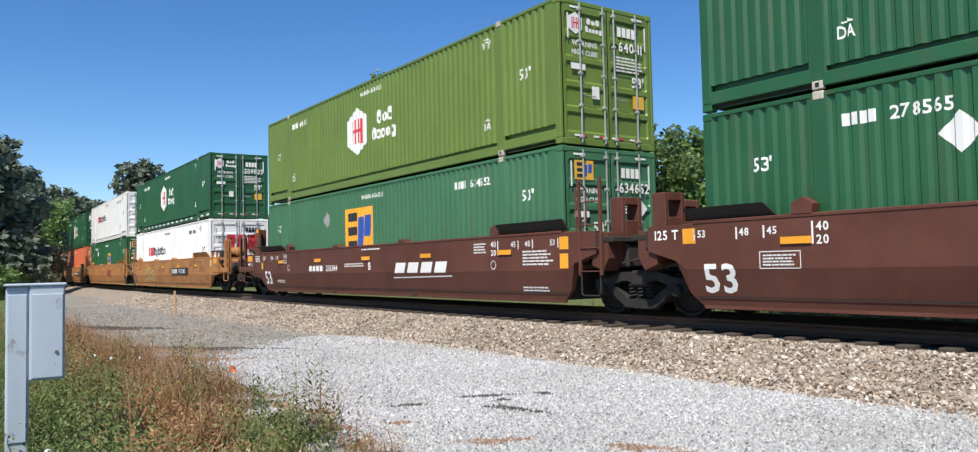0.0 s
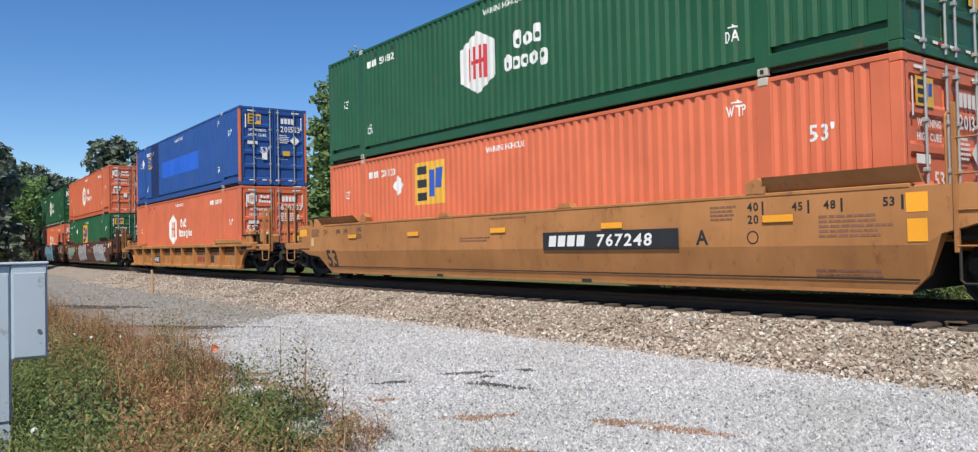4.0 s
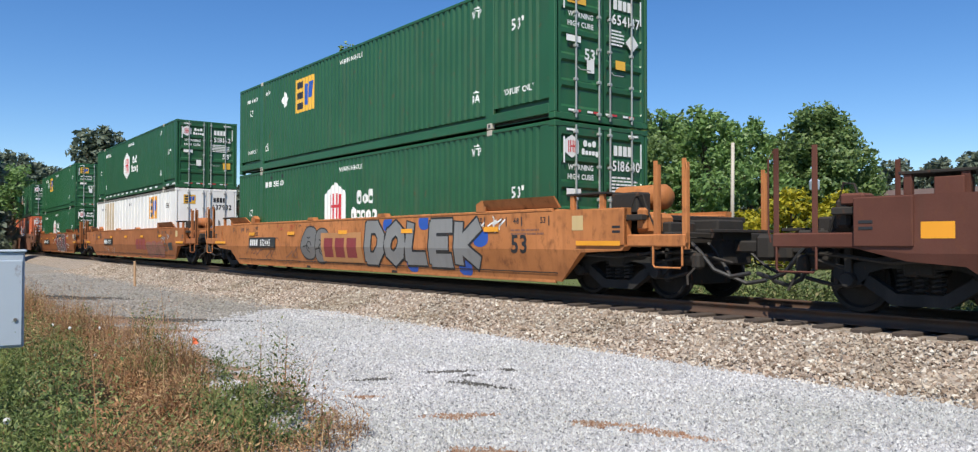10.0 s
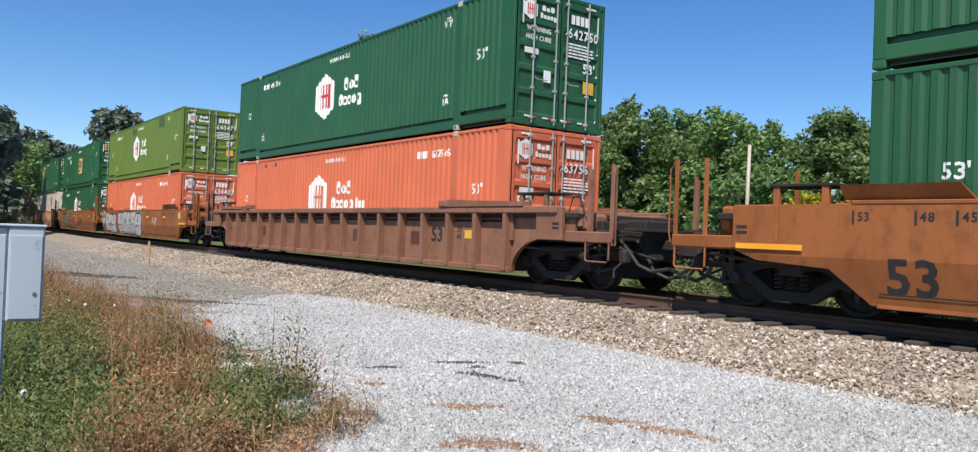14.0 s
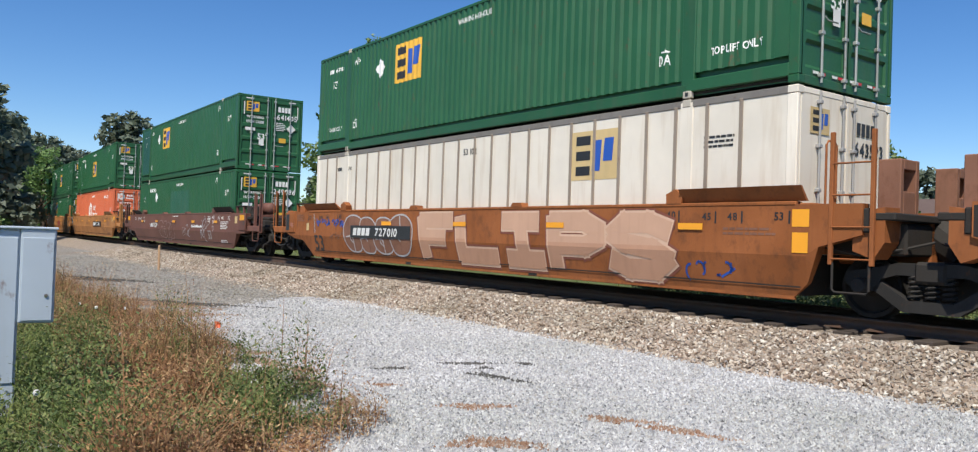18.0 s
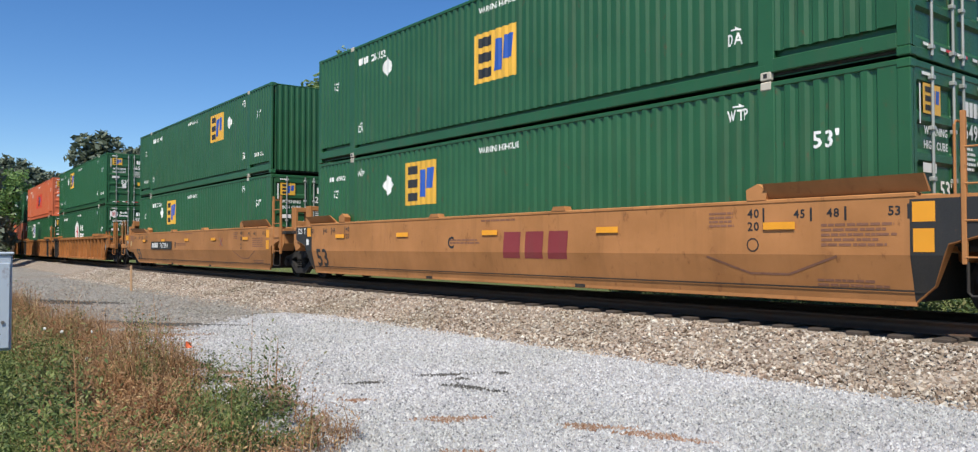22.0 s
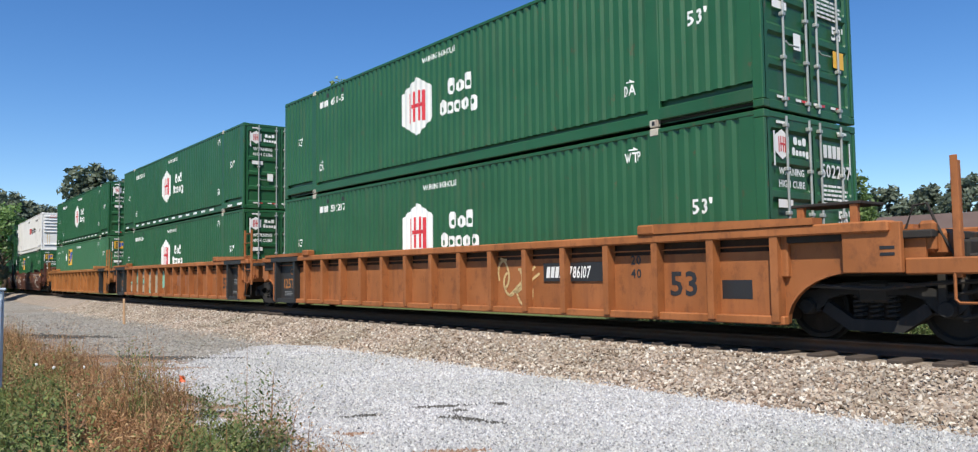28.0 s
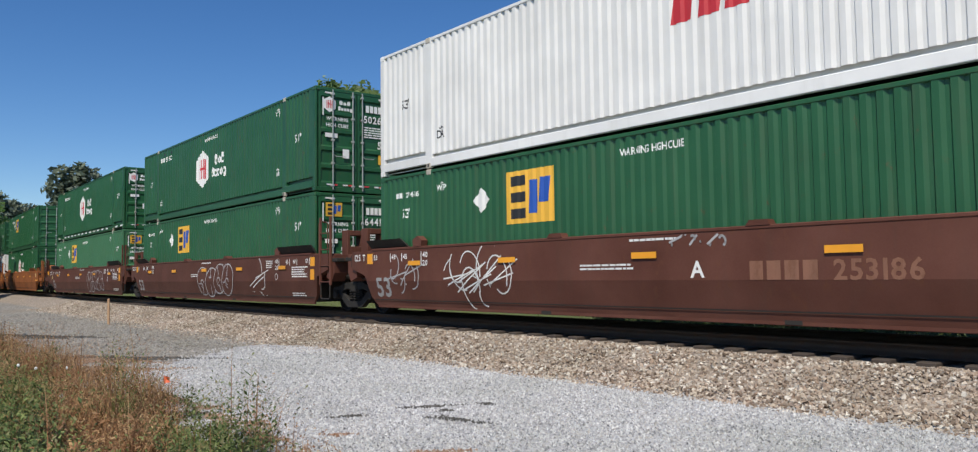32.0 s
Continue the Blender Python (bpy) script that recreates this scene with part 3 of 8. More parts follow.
def square_blue(x, z, w):
    """Two leaning blue blocks of the square logo, the second one shorter."""
    return [[(x - w * 0.03, z - w * 0.24), (x + w * 0.14, z - w * 0.24), (x + w * 0.17, z + w * 0.22), (x, z + w * 0.22)],
            [(x + w * 0.20, z - w * 0.10), (x + w * 0.39, z - w * 0.10), (x + w * 0.42, z + w * 0.24), (x + w * 0.23, z + w * 0.24)]]


def arrow_word(s, x, z, h):
    w = h * 0.8
    return words(s, x, z, h, 0.68) + [rect(x - w * 0.6, x + w * 0.7, z + h * 1.2, z + h * 1.34), [(x + w * 0.1, z + h * 1.34), (x + w * 0.5, z + h * 1.34), (x + w * 0.1, z + h * 1.55)]]


CODE = {'hexa': '', 'hexlong': '', 'square_logo': '', 'slant': ''}


def container(colour, brand, num, label, flip=False, dash=False, style="ribbed", high=True, topl=False, upper=True, patch=None, far=False, mark=None, square=None, numx=None):
    """A container with its markings. brand: kind of logo."""
    ob = copy_thing(container_shell(colour, style, flip), Matrix())
    tagged(ob, label)
    rib = style != "plate"
    ink = K_INK if colour in (WHITE, CREAM, PANELW) else W_INK
    P = lambda name, key, polys, mat, lab="": put(ob, name, key, polys, mat, flip, lab, rib)
    if patch:
        for i, (x0, x1, z0, z1, mat) in enumerate(patch):
            P("paint_patch", ("patch", x0, x1, z0, z1), lambda: [rect(x0, x1, z0, z1)], mat, "broad tan stain" if mat is TANSTAIN else "patch of other paint")
    if style != "plate":
        P("warning_line", "w", lambda: words("WARNING HIGH CUBE", 0.03, 2.52, 0.118, 0.70), ink)
    if style == "plate":
        P("stencil_block", "pl", lambda: bars(6.45, 7.05, 2.08, 2.3, 3, 6, random.Random(3)), ink)
        P("size_line", "sz", lambda: words("53 102", 0.03, 2.42, 0.13), ink)
        P("side_number", num, lambda: code_and_number(num, -6.2, 2.36, 0.10, code=''), ink)
    else:
        zz = 1.48 if brand != "square_logo" else 1.9
        P("length_mark", ("r", zz), lambda: words("53'", 6.98, zz, 0.22), ink)
        P("length_mark", ("l", zz), lambda: words("53'", -7.02, zz, 0.20), ink)
        if upper:
            P("lift_mark", "da", lambda: arrow_word("DA", 5.58, 0.62, 0.17), ink)
            P("lift_mark", "dal", lambda: arrow_word("DA", -5.65, 0.62, 0.17), ink)
        if brand != "hexlong" and not numx:
            P("lift_mark", "wtp", lambda: arrow_word("WTP", 5.62 if brand == "square_logo" else 6.45, 2.42, 0.16), ink)
        far_l = brand == "square_logo" and (num[0] == "6" or num[:2] == "28" or num[:4] == "2746") and not numx and not flip
        xid = numx or (5.2 if brand in ("hexlong", "slant") else -6.97 if far_l else -5.05)
        if far_l:
            P("lift_mark", "wtpl", lambda: arrow_word("WTP", -5.65, 2.40, 0.13), ink)
        P("side_number", num, lambda: code_and_number(num, xid, 2.36, 0.115 if far_l else 0.17, gap=0.08 if far_l else 0.16, code=CODE[brand]), ink)
    if brand == "hexlong" or (brand == "hexa" and colour is DKGREEN and not far):
        P("side_vent", "sv", lambda: [rect(-5.36, -5.29, 2.60, 2.71), rect(-4.50, -4.43, 2.60, 2.71)], K_INK, "small dark vent slot")
    if topl:
        P("lift_line", "tlo", lambda: words("TOP LIFT ONLY", 7.0 if brand == "square_logo" else 6.9, 0.63, 0.12, 0.72), ink)
        P("lift_line", "tlo2", lambda: words("TOP LIFT ONLY", -6.95, 0.63, 0.11, 0.72), ink)
    if brand in ("hexa", "hexlong"):
        lx, lz = (-0.86, 1.57) if brand == "hexa" else (-1.08, 1.52)
        red = R_INK if brand == "hexa" else ORANGE
        P("logo_field", brand, lambda: [hexagon(lx, lz, 1.26, 1.36)], W_INK, "white hexagon logo field")
        put(ob, "logo_stroke", brand, lambda: [[(p[0], p[1]) for p in q] for q in hexagon_strokes(lx, lz, 1.26, 1.36)], red, flip, "strokes of the logo", rib).location.y = -0.004 if not flip else 0.004
        P("logo_word", (brand, 1), lambda: round_blocks(lx + 1.25, lx + 2.15, 1.60, 1.96, [(1, 0), (0.7, 0), (1, 0)]), W_INK)
        P("logo_word", (brand, 2), lambda: round_blocks(lx + 0.92, lx + 2.3, 1.18, 1.52, [(1, 0), (0.75, 0), (0.75, 0), (0.75, 0), (0.75, 0.22)]), W_INK)
        if brand == "hexlong":
            P("logo_word", (brand, 3), lambda: round_blocks(lx + 2.42, lx + 3.0, 1.18, 1.50, [(1, 0), (0.75, 0), (0.72, 0)]), W_INK)
    if brand == "square_logo":
        if style == "plate":
            ex, ez = 4.38, 2.17
        else:
            ex, ez = (2.85, 2.05) if flip else (-2.87, 2.05)
        sq = square or (BEIGE if colour is CREAM else Y_INK)
        ww = 1.36
        if mark:
            ex, ez, ww = mark
        P("logo_field", ("square_logo", ex, ww), lambda: [rect(ex - ww / 2, ex + ww / 2, ez - ww * 0.37, ez + ww * 0.37)], sq, "yellow logo square")
        dy = -0.004 if not flip else 0.004
        P("logo_stroke", ("sqd", ex, ww), lambda: square_dark(ex, ez, ww), K_INK).location.y = dy
        P("logo_stroke", ("sqb", ex, ww), lambda: square_blue(ex, ez, ww), B_INK).location.y = dy
        if style != "plate":
            P("placard", ("dia", ex), lambda: [diamond((ex - 1.42 if ex < -2 else -3.03 if numx else -4.35) if not flip else ex + 1.35, 2.08, 0.26)], G_INK if numx else W_INK, "white placard diamond")
    if brand == "slant":
        q0 = 5.15 if style == "reefer" else 0.0
        P("logo_word", ("x1", q0), lambda: blocks(q0 - 4.68, q0 - 3.2, 1.52, 1.98, 3, 0.12), R_INK)
        P("logo_word", ("x2", q0), lambda: round_blocks(q0 - 3.2, q0 - 0.5, 1.52, 1.98, [(1, 0), (0.72, 0), (0.72, 0.2), (0.95, 0), (0.72, 0), (0.9, 0), (0.95, 0), (0.72, 0), (0.72, 0)]), K_INK)
    if dash:
        put(ob, "reflective_tape", "dash", lambda: [rect(-7.5 + i * 0.94, -7.5 + i * 0.94 + 0.45, 0.13, 0.205) for i in range(17) if abs(abs(-7.28 + i * 0.94) - POST) > 0.3], W_INK, flip, "white reflective tape", False).location.y = (-0.016 if not flip else 0.016)
    # door end
    if style != "reefer" and not far:
        E_ = lambda name, key, polys, mat, lab="": part(name, once((name, "end", key), lambda: end_decal(polys()), mat), None, ob, lab)
        E_("door_number", num, lambda: words(num[:6], 0.66, 2.02, 0.20, 0.92) + (words(CODE[brand], 0.62, 2.32, 0.20, 0.95) if CODE[brand] else blocks(0.28, 0.82, 2.32, 2.52, 4)), ink)
        if style != "plate":
            E_("length_mark", ("53", brand), lambda: words("53'", *{"hexlong": (-0.85, 1.20, 0.24), "square_logo": (-0.33, 1.2, 0.21)}.get(brand, (0.85, 1.30, 0.21))), ink)
            E_("warning_line", "wh", lambda: words("WARNING", -0.62, 1.98, 0.10, 0.9) + words("HIGH CUBE", -0.62, 1.80, 0.10, 0.9), ink)
            E_("tape_strip", "tp", lambda: [rect(-1.08, -1.04, 2.1, 2.6), rect(1.06, 1.10, 2.1, 2.6), rect(-1.0, -0.7, 2.72, 2.76), rect(0.7, 1.0, 2.72, 2.76)] + [rect(-0.95 + i * 0.5, -0.8 + i * 0.5, 0.17, 0.21) for i in range(4)], W_INK)
            E_("tape_strip", "tpr", lambda: [rect(-0.78 + i * 0.5, -0.62 + i * 0.5, 0.17, 0.21) for i in range(4)], R_INK)
            E_("stencil_block", ("dl", brand), lambda: bars(0.22, 0.6 if brand == "square_logo" else 1.0, 1.58, 1.92, 5, 6, random.Random(5)), ink)
            E_("notice", "n1", lambda: [rect(-1.0, -0.62, 1.5, 1.62)], W_INK, "white paper notice")
            E_("notice", "n3", lambda: [rect(-0.46, -0.26, 0.95, 1.2)], W_INK, "white paper notice")
            E_("notice", ("n2", brand == "square_logo"), lambda: [rect(0.34, 0.62, 1.12, 1.30)] if brand == "square_logo" else [rect(0.68, 1.0, 0.85, 1.12)], Y_INK, "orange-yellow sticker")
        if brand == "square_logo":
            E_("logo_field", "e", lambda: [rect(-0.98, -0.48, 2.24, 2.62)], Y_INK if colour is not CREAM else BEIGE, "yellow logo square")
            E_("logo_stroke", "ed", lambda: [[(p[0], p[1]) for p in q] for q in square_dark(-0.73, 2.43, 0.5)], K_INK).location.x = 0.003
            E_("logo_stroke", "eb", lambda: square_blue(-0.73, 2.43, 0.5), B_INK).location.x = 0.003
            if style != "plate":
                E_("placard", "ed", lambda: [diamond(0.82, 1.70, 0.19)], W_INK, "white placard diamond")
        elif brand in ("hexa", "hexlong"):
            E_("logo_field", "h", lambda: [hexagon(-0.86, 2.42, 0.36, 0.44)], W_INK, "white hexagon logo field")
            E_("logo_stroke", "h", lambda: hexagon_strokes(-0.86, 2.42, 0.36, 0.44), R_INK if brand == "hexa" else ORANGE).location.x = 0.003
            E_("logo_word", "h", lambda: round_blocks(-0.56, -0.2, 2.44, 2.56, [(1, 0), (0.7, 0), (1, 0)]) + round_blocks(-0.6, -0.14, 2.28, 2.40, [(1, 0), (0.7, 0), (0.7, 0), (0.7, 0), (0.7, 0.2)]), W_INK)
        elif brand == "slant":
            E_("logo_word", "x", lambda: blocks(-0.62, 0.78, 1.55, 2.2, 3, 0.12), R_INK)
    if style == "reefer":
        R_ = lambda name, key, polys, mat, lab="": part(name, once((name, "reefer", key), lambda: end_decal(polys(), CL / 2 + 0.034), mat), None, ob, lab)
        R_("logo_word", 1, lambda: blocks(-0.75, -0.25, 2.52, 2.68, 3, 0.12), R_INK)
        R_("logo_word", 2, lambda: round_blocks(-0.2, 0.8, 2.52, 2.68, [(1, 0), (0.7, 0), (0.7, 0.2), (0.9, 0), (0.7, 0)]), K_INK)
        R_("stencil_block", 3, lambda: bars(0.0, 0.5, 0.86, 1.06, 2, 5, random.Random(9)), K_INK).location.x = -0.048
        R_("rust_streak", 4, lambda: [rect(-0.9, -0.86, 0.5, 1.3), rect(0.42, 0.45, 0.5, 0.8), rect(-0.74, -0.71, 0.5, 1.34)], BEIGE, "brown rust streak").location.x = -0.048
    return ob


# ---- the track: a wide curve; s runs along it, to the right ----
TRACK_Y, CURVE = 11.374, 0.000606


def on_track(s, off=0.0):
    """Place and heading at s, off metres beyond the centre line."""
    th = CURVE * s
    return (math.sin(th) / CURVE - math.sin(th) * off, TRACK_Y + (1 - math.cos(th)) / CURVE + math.cos(th) * off, math.degrees(th))


def train_at(t):
    """How far the train has gone at t seconds."""
    k = (0.0, 0.35, 0.57, 0.41, 0.39, 0.12, -0.07, -0.19, -0.4)
    i = min(int(t // 4), 7)
    a = t / 4 - i
    p0, p1, p2, p3 = k[max(i - 1, 0)], k[i], k[i + 1], k[min(i + 2, 8)]
    c = p1 + 0.5 * a * (p2 - p0 + a * (2 * p0 - 5 * p1 + 4 * p2 - p3 + a * (3 * (p1 - p2) + p3 - p0)))
    u = min(1.0, max(0.0, (t - 23.45) / 0.35))
    return 17.3 * t + c + 0.42 * u * u * (3 - 2 * u)


MOVERS = []
WZ0, WZ1, WY = 0.23, 1.53, 1.47


def well_decal(polys, slope=False, lift=0.004):
    g = Geo()
    for poly in polys:
        pts = []
        for x, z in poly:
            y = -WY if z >= 0.82 else -WY + 0.14 * (0.82 - z) / (0.82 - WZ0)
            pts.append((x, y - lift, z))
        g.add(pts, [tuple(range(len(pts)))])
    return g


def split_low(polys):
    """Cut markings where the side plate bends inward."""
    out = []
    for q in polys:
        sw = [(z, x) for x, z in q]
        for a, b in ((-9, 0.82), (0.82, 9)):
            c = clip(sw, a, b)
            if len(c) > 2:
                out.append([(x, z) for z, x in c])
    return out


def ladder(x0, x1, y, z0, z1, rungs):
    g = Geo()
    for x in (x0, x1):
        g.box(x - 0.028, x + 0.028, y - 0.03, y + 0.03, z0, z1, 0.008)
    for i in range(rungs):
        z = z0 + 0.08 + i * (z1 - z0 - 0.5) / max(rungs - 1, 1)
        g.tube([(x0, y - 0.02, z), (x1, y - 0.02, z)], 0.014, 6)
    return g


def hoop(x, y0, y1, z0, z1, r=0.016):
    return Geo().tube([(x, y0, z0), (x, y0, z1 - 0.05), (x, y0 + 0.05 * (1 if y1 > y0 else -1), z1), (x, y1 - 0.05 * (1 if y1 > y0 else -1), z1), (x, y1, z1 - 0.05), (x, y1, z0)], r, 6)


def stirrup(x0, x1, y, z0, z1):
    return Geo().tube([(x0, y, z1), (x0, y, z0 + 0.04), (x0 + 0.04, y, z0), (x1 - 0.04, y, z0), (x1, y, z0 + 0.04), (x1, y, z1)], 0.018, 6)


def car_end(ob, mat, sg, kind, tall, brake, tower=True, d=0.0):
    """Platform, guides, ladder and coupler beyond the well; sg is the end's direction along the train, kind c (coupler) or a (articulated), d how much shorter the end is."""
    X = lambda a, b: (min(sg * a, sg * b), max(sg * a, sg * b))
    zt = tall
    x0, x1 = X(8.25 - d, 9.55 if kind == "a" else 10.3 - d)
    part("end_platform", Geo().box(x0, x1, -1.43, 1.43, zt - 0.22, zt - 0.12, 0.015), GRIME, ob)
    x0, x1 = X(8.46 - d, 9.5 if kind == "a" else 10.55 - d)
    part("underframe", Geo().box(x0, x1, -1.02, 1.02, 0.86, zt - 0.24, 0.03), GRIME, ob)
    x0, x1 = X(8.2, 9.5 if kind == "a" else 11.0)
    part("draft_sill", Geo().box(x0, x1, -0.36, 0.36, 0.72, zt - 0.20, 0.03), mat if kind == "a" else GRIME, ob)
    x0, x1 = X(8.22, 8.45)
    part("bulkhead", Geo().box(x0, x1, -WY + 0.03, WY - 0.03, 0.85, zt + 0.02, 0.02), mat, ob)
    part("well_end", Geo().box(*X(8.14, 8.21), -1.30, 1.30, 0.26, 0.84, 0.01), GRIME, ob)
    for y in (-1, 1) if kind == "a" else (1,):
        g = Geo()
        xa, xb = X(8.45, 9.25 if kind == "a" else 9.95)
        g.box(xa, xb, min(y * 1.16, y * 1.44), max(y * 1.16, y * 1.44), zt - 0.38, zt - 0.06, 0.02)
        part("shelf_bracket", g, GRIME if y < 0 else mat, ob)
    if kind == "a":
        # upright guide block over the shared bogie
        xa, xb = X(9.12, 9.42)
        up = zt + (0.60 if tower else 0.05)
        for y0 in (-1.05, 0.55):
            g = Geo()
            for ya, yb in ((y0, y0 + 0.09), (y0 + 0.41, y0 + 0.50)):
                g.box(xa, xb, ya, yb, zt - 0.45, up, 0.012)
            g.box(xa + 0.002, xb - 0.002, y0 + 0.088, y0 + 0.412, up - 0.14, up - 0.002, 0.012)
            g.box(xa + 0.002, xb - 0.002, y0 + 0.088, y0 + 0.412, zt - 0.45, up - 0.42, 0.012)
            part("guide_block", g, UMBER if mat is RUSTY else mat, ob)
        part("side_casting", Geo().prism([(sg * 9.0, zt - 0.12), (sg * 9.0, zt - 0.62), (sg * 9.28, zt - 0.72), (sg * 9.42, zt - 0.5), (sg * 9.42, zt - 0.05)], -1.42, -1.05), mat, ob)
        part("brake_pipe", Geo().tube([(sg * 8.5, -1.2, 0.95), (sg * 9.0, -1.25, 0.86), (sg * 9.45, -1.0, 0.95), (sg * 9.75, -0.8, 1.05)], 0.022, 6), GRIME, ob)
        part("joint_casting", Geo().tube([(sg * 9.35, 0, zt - 0.3), (sg * 9.8, 0, 0.9)], [0.3, 0.24], 12), GRIME, ob)
    else:
        xa, xb = X(11.0, 11.62)
        part("coupler_shank", Geo().box(xa, xb, -0.09, 0.09, 0.78, 0.98, 0.03), GRIME, ob)
        g = Geo().box(*X(11.55, 11.86), -0.17, 0.15, 0.66, 1.08, 0.06)
        part("coupler_knuckle", g, GRIME, ob)
        part("uncoupling_lever", Geo().tube([(sg * 10.95, -1.35, 1.02), (sg * 11.0, -0.8, 1.02), (sg * 11.2, -0.3, 0.98)], 0.016, 6), GRIME, ob)
        part("air_hose", Geo().tube([(sg * 11.1, 0.35, 0.8), (sg * 11.4, 0.4, 0.55), (sg * 11.7, 0.38, 0.42), (sg * 11.84, 0.34, 0.5)], 0.026, 7), BLACK, ob)
        # end box, low beam, tall corner posts with a step between them
        part("end_panel", Geo().box(*X(9.24 - d, 9.97 - d), -1.50, -1.40, 0.90, zt - 0.01, 0.012), mat, ob)
        part("vent_slot", Geo().box(*X(9.72 - d, 9.90 - d), -1.506, -1.499, zt - 0.34, zt - 0.30, 0.003).box(*X(9.72 - d, 9.90 - d), -1.506, -1.499, zt - 0.42, zt - 0.38, 0.003), K_INK, ob)
        part("end_beam", Geo().box(*X(9.97 - d, 11.16 - d), -1.42, -1.30, 0.88, 1.08, 0.02), mat, ob)
        part("cross_beam", Geo().box(*X(10.62 - d, 10.86 - d), -1.28, 1.38, 0.92, 1.12, 0.025), GRIME, ob)
        for xx, yy in ((10.55, -1.37), (11.12, -1.37), (10.7, 1.38)):
            part("corner_upright", Geo().box(*X(xx - 0.04 - d, xx + 0.04 - d), yy - 0.012, yy + 0.012, 0.84, 2.26, 0.006).box(*X(xx + 0.02 - d, xx + 0.04 - d), yy + 0.012, yy + 0.09, 0.84, 2.2, 0.006), mat, ob)
        part("grab_iron", Geo().tube([(sg * (11.19 - d), -1.40, 0.95), (sg * (11.21 - d), -1.42, 1.1), (sg * (11.21 - d), -1.42, 2.1), (sg * (11.16 - d), -1.38, 2.22)], 0.013, 6), mat, ob)
        part("step_stirrup", stirrup(*X(10.52 - d, 11.10 - d), -1.40, 0.55, 0.92), mat, ob)
        part("step_stirrup", stirrup(*X(10.52 - d, 11.10 - d), 1.40, 0.55, 0.92), GRIME, ob)
        part("walkway", Geo().box(*X(8.50, 9.45 - d), -1.40, -0.75, zt + 0.25, zt + 0.29, 0.008), GRIME, ob)
        for xx in (8.62, 9.35 - d):
            part("walkway_post", Geo().box(*X(xx - 0.05, xx + 0.05), -1.38, -1.30, zt - 0.12, zt + 0.26, 0.008), mat, ob)
        part("hose_loop", Geo().tube([(sg * (9.95 - d), -1.3, zt - 0.1), (sg * (10.05 - d), -1.3, zt + 0.18), (sg * (10.2 - d), -1.28, zt + 0.2), (sg * (10.3 - d), -1.25, zt - 0.1), (sg * (10.45 - d), -1.2, 1.1)], 0.018, 6), GRIME, ob)
        part("valve_casting", Geo().box(*X(10.0 - d, 10.4 - d), -1.25, -0.7, 1.08, 1.42, 0.06).box(*X(10.1 - d, 10.3 - d), -1.34, -1.2, 1.14, 1.52, 0.04), GRIME if mat in (BROWN, MAROONC) else mat, ob)
        part("brake_cylinder", Geo().tube([(sg * (10.35 - d), -0.75, 0.72), (sg * (10.40 - d), -0.75, 0.72), (sg * (10.9 - d), -0.75, 0.72), (sg * (10.95 - d), -0.75, 0.72)], [0.1, 0.15, 0.15, 0.1], 12), GRIME, ob, smooth=True)
        part("brake_lever", Geo().box(*X(10.2 - d, 10.3 - d), -1.1, -1.04, 0.45, 1.0, 0.01).tube([(sg * (10.25 - d), -1.07, 0.6), (sg * (10.7 - d), -1.0, 0.7), (sg * 11.1, -0.6, 0.75)], 0.028, 6), GRIME, ob)
        part("brake_pipe", Geo().tube([(sg * (8.7 - d), -1.28, 0.74), (sg * (9.6 - d), -1.28, 0.70), (sg * (10.3 - d), -1.2, 0.78), (sg * (10.9 - d), -0.9, 0.8), (sg * 11.3, -0.4, 0.62)], 0.03, 6), GRIME, ob)
        for yy, drop in ((-0.42, 0.30), (-0.85, 0.42)):
            part("train_line_hose", Geo().tube([(sg * 10.75, yy, 1.02), (sg * 11.0, yy + 0.02, 0.80), (sg * 11.25, yy + 0.05, drop + 0.10), (sg * 11.5, yy + 0.12, drop), (sg * 11.8, yy + 0.2, drop + 0.06)], 0.034, 7), BLACK, ob)
        part("cut_out_cock", Geo().box(*X(10.92 - d, 11.08 - d), -0.98, -0.78, 0.52, 0.78, 0.04).tube([(sg * (11.0 - d), -0.95, 0.55), (sg * (11.0 - d), -1.15, 0.42), (sg * (11.05 - d), -1.2, 0.28)], 0.02, 6), GRIME, ob)
        part("brake_rigging", Geo().box(*X(10.42 - d, 10.5 - d), -1.0, -0.9, 0.3, 0.92, 0.02).tube([(sg * (10.0 - d), -0.98, 0.42), (sg * (10.45 - d), -0.98, 0.36), (sg * (10.9 - d), -0.98, 0.46)], 0.03, 6), GRIME, ob)
        part("coupler_carrier", Geo().box(*X(10.88, 11.12), -0.42, 0.42, 0.58, 1.16, 0.03), GRIME, ob)
        part("crossover_step", Geo().box(*X(11.0 - d, 11.3 - d), -0.95, 0.95, zt - 0.42, zt - 0.37, 0.008), GRIME, ob)
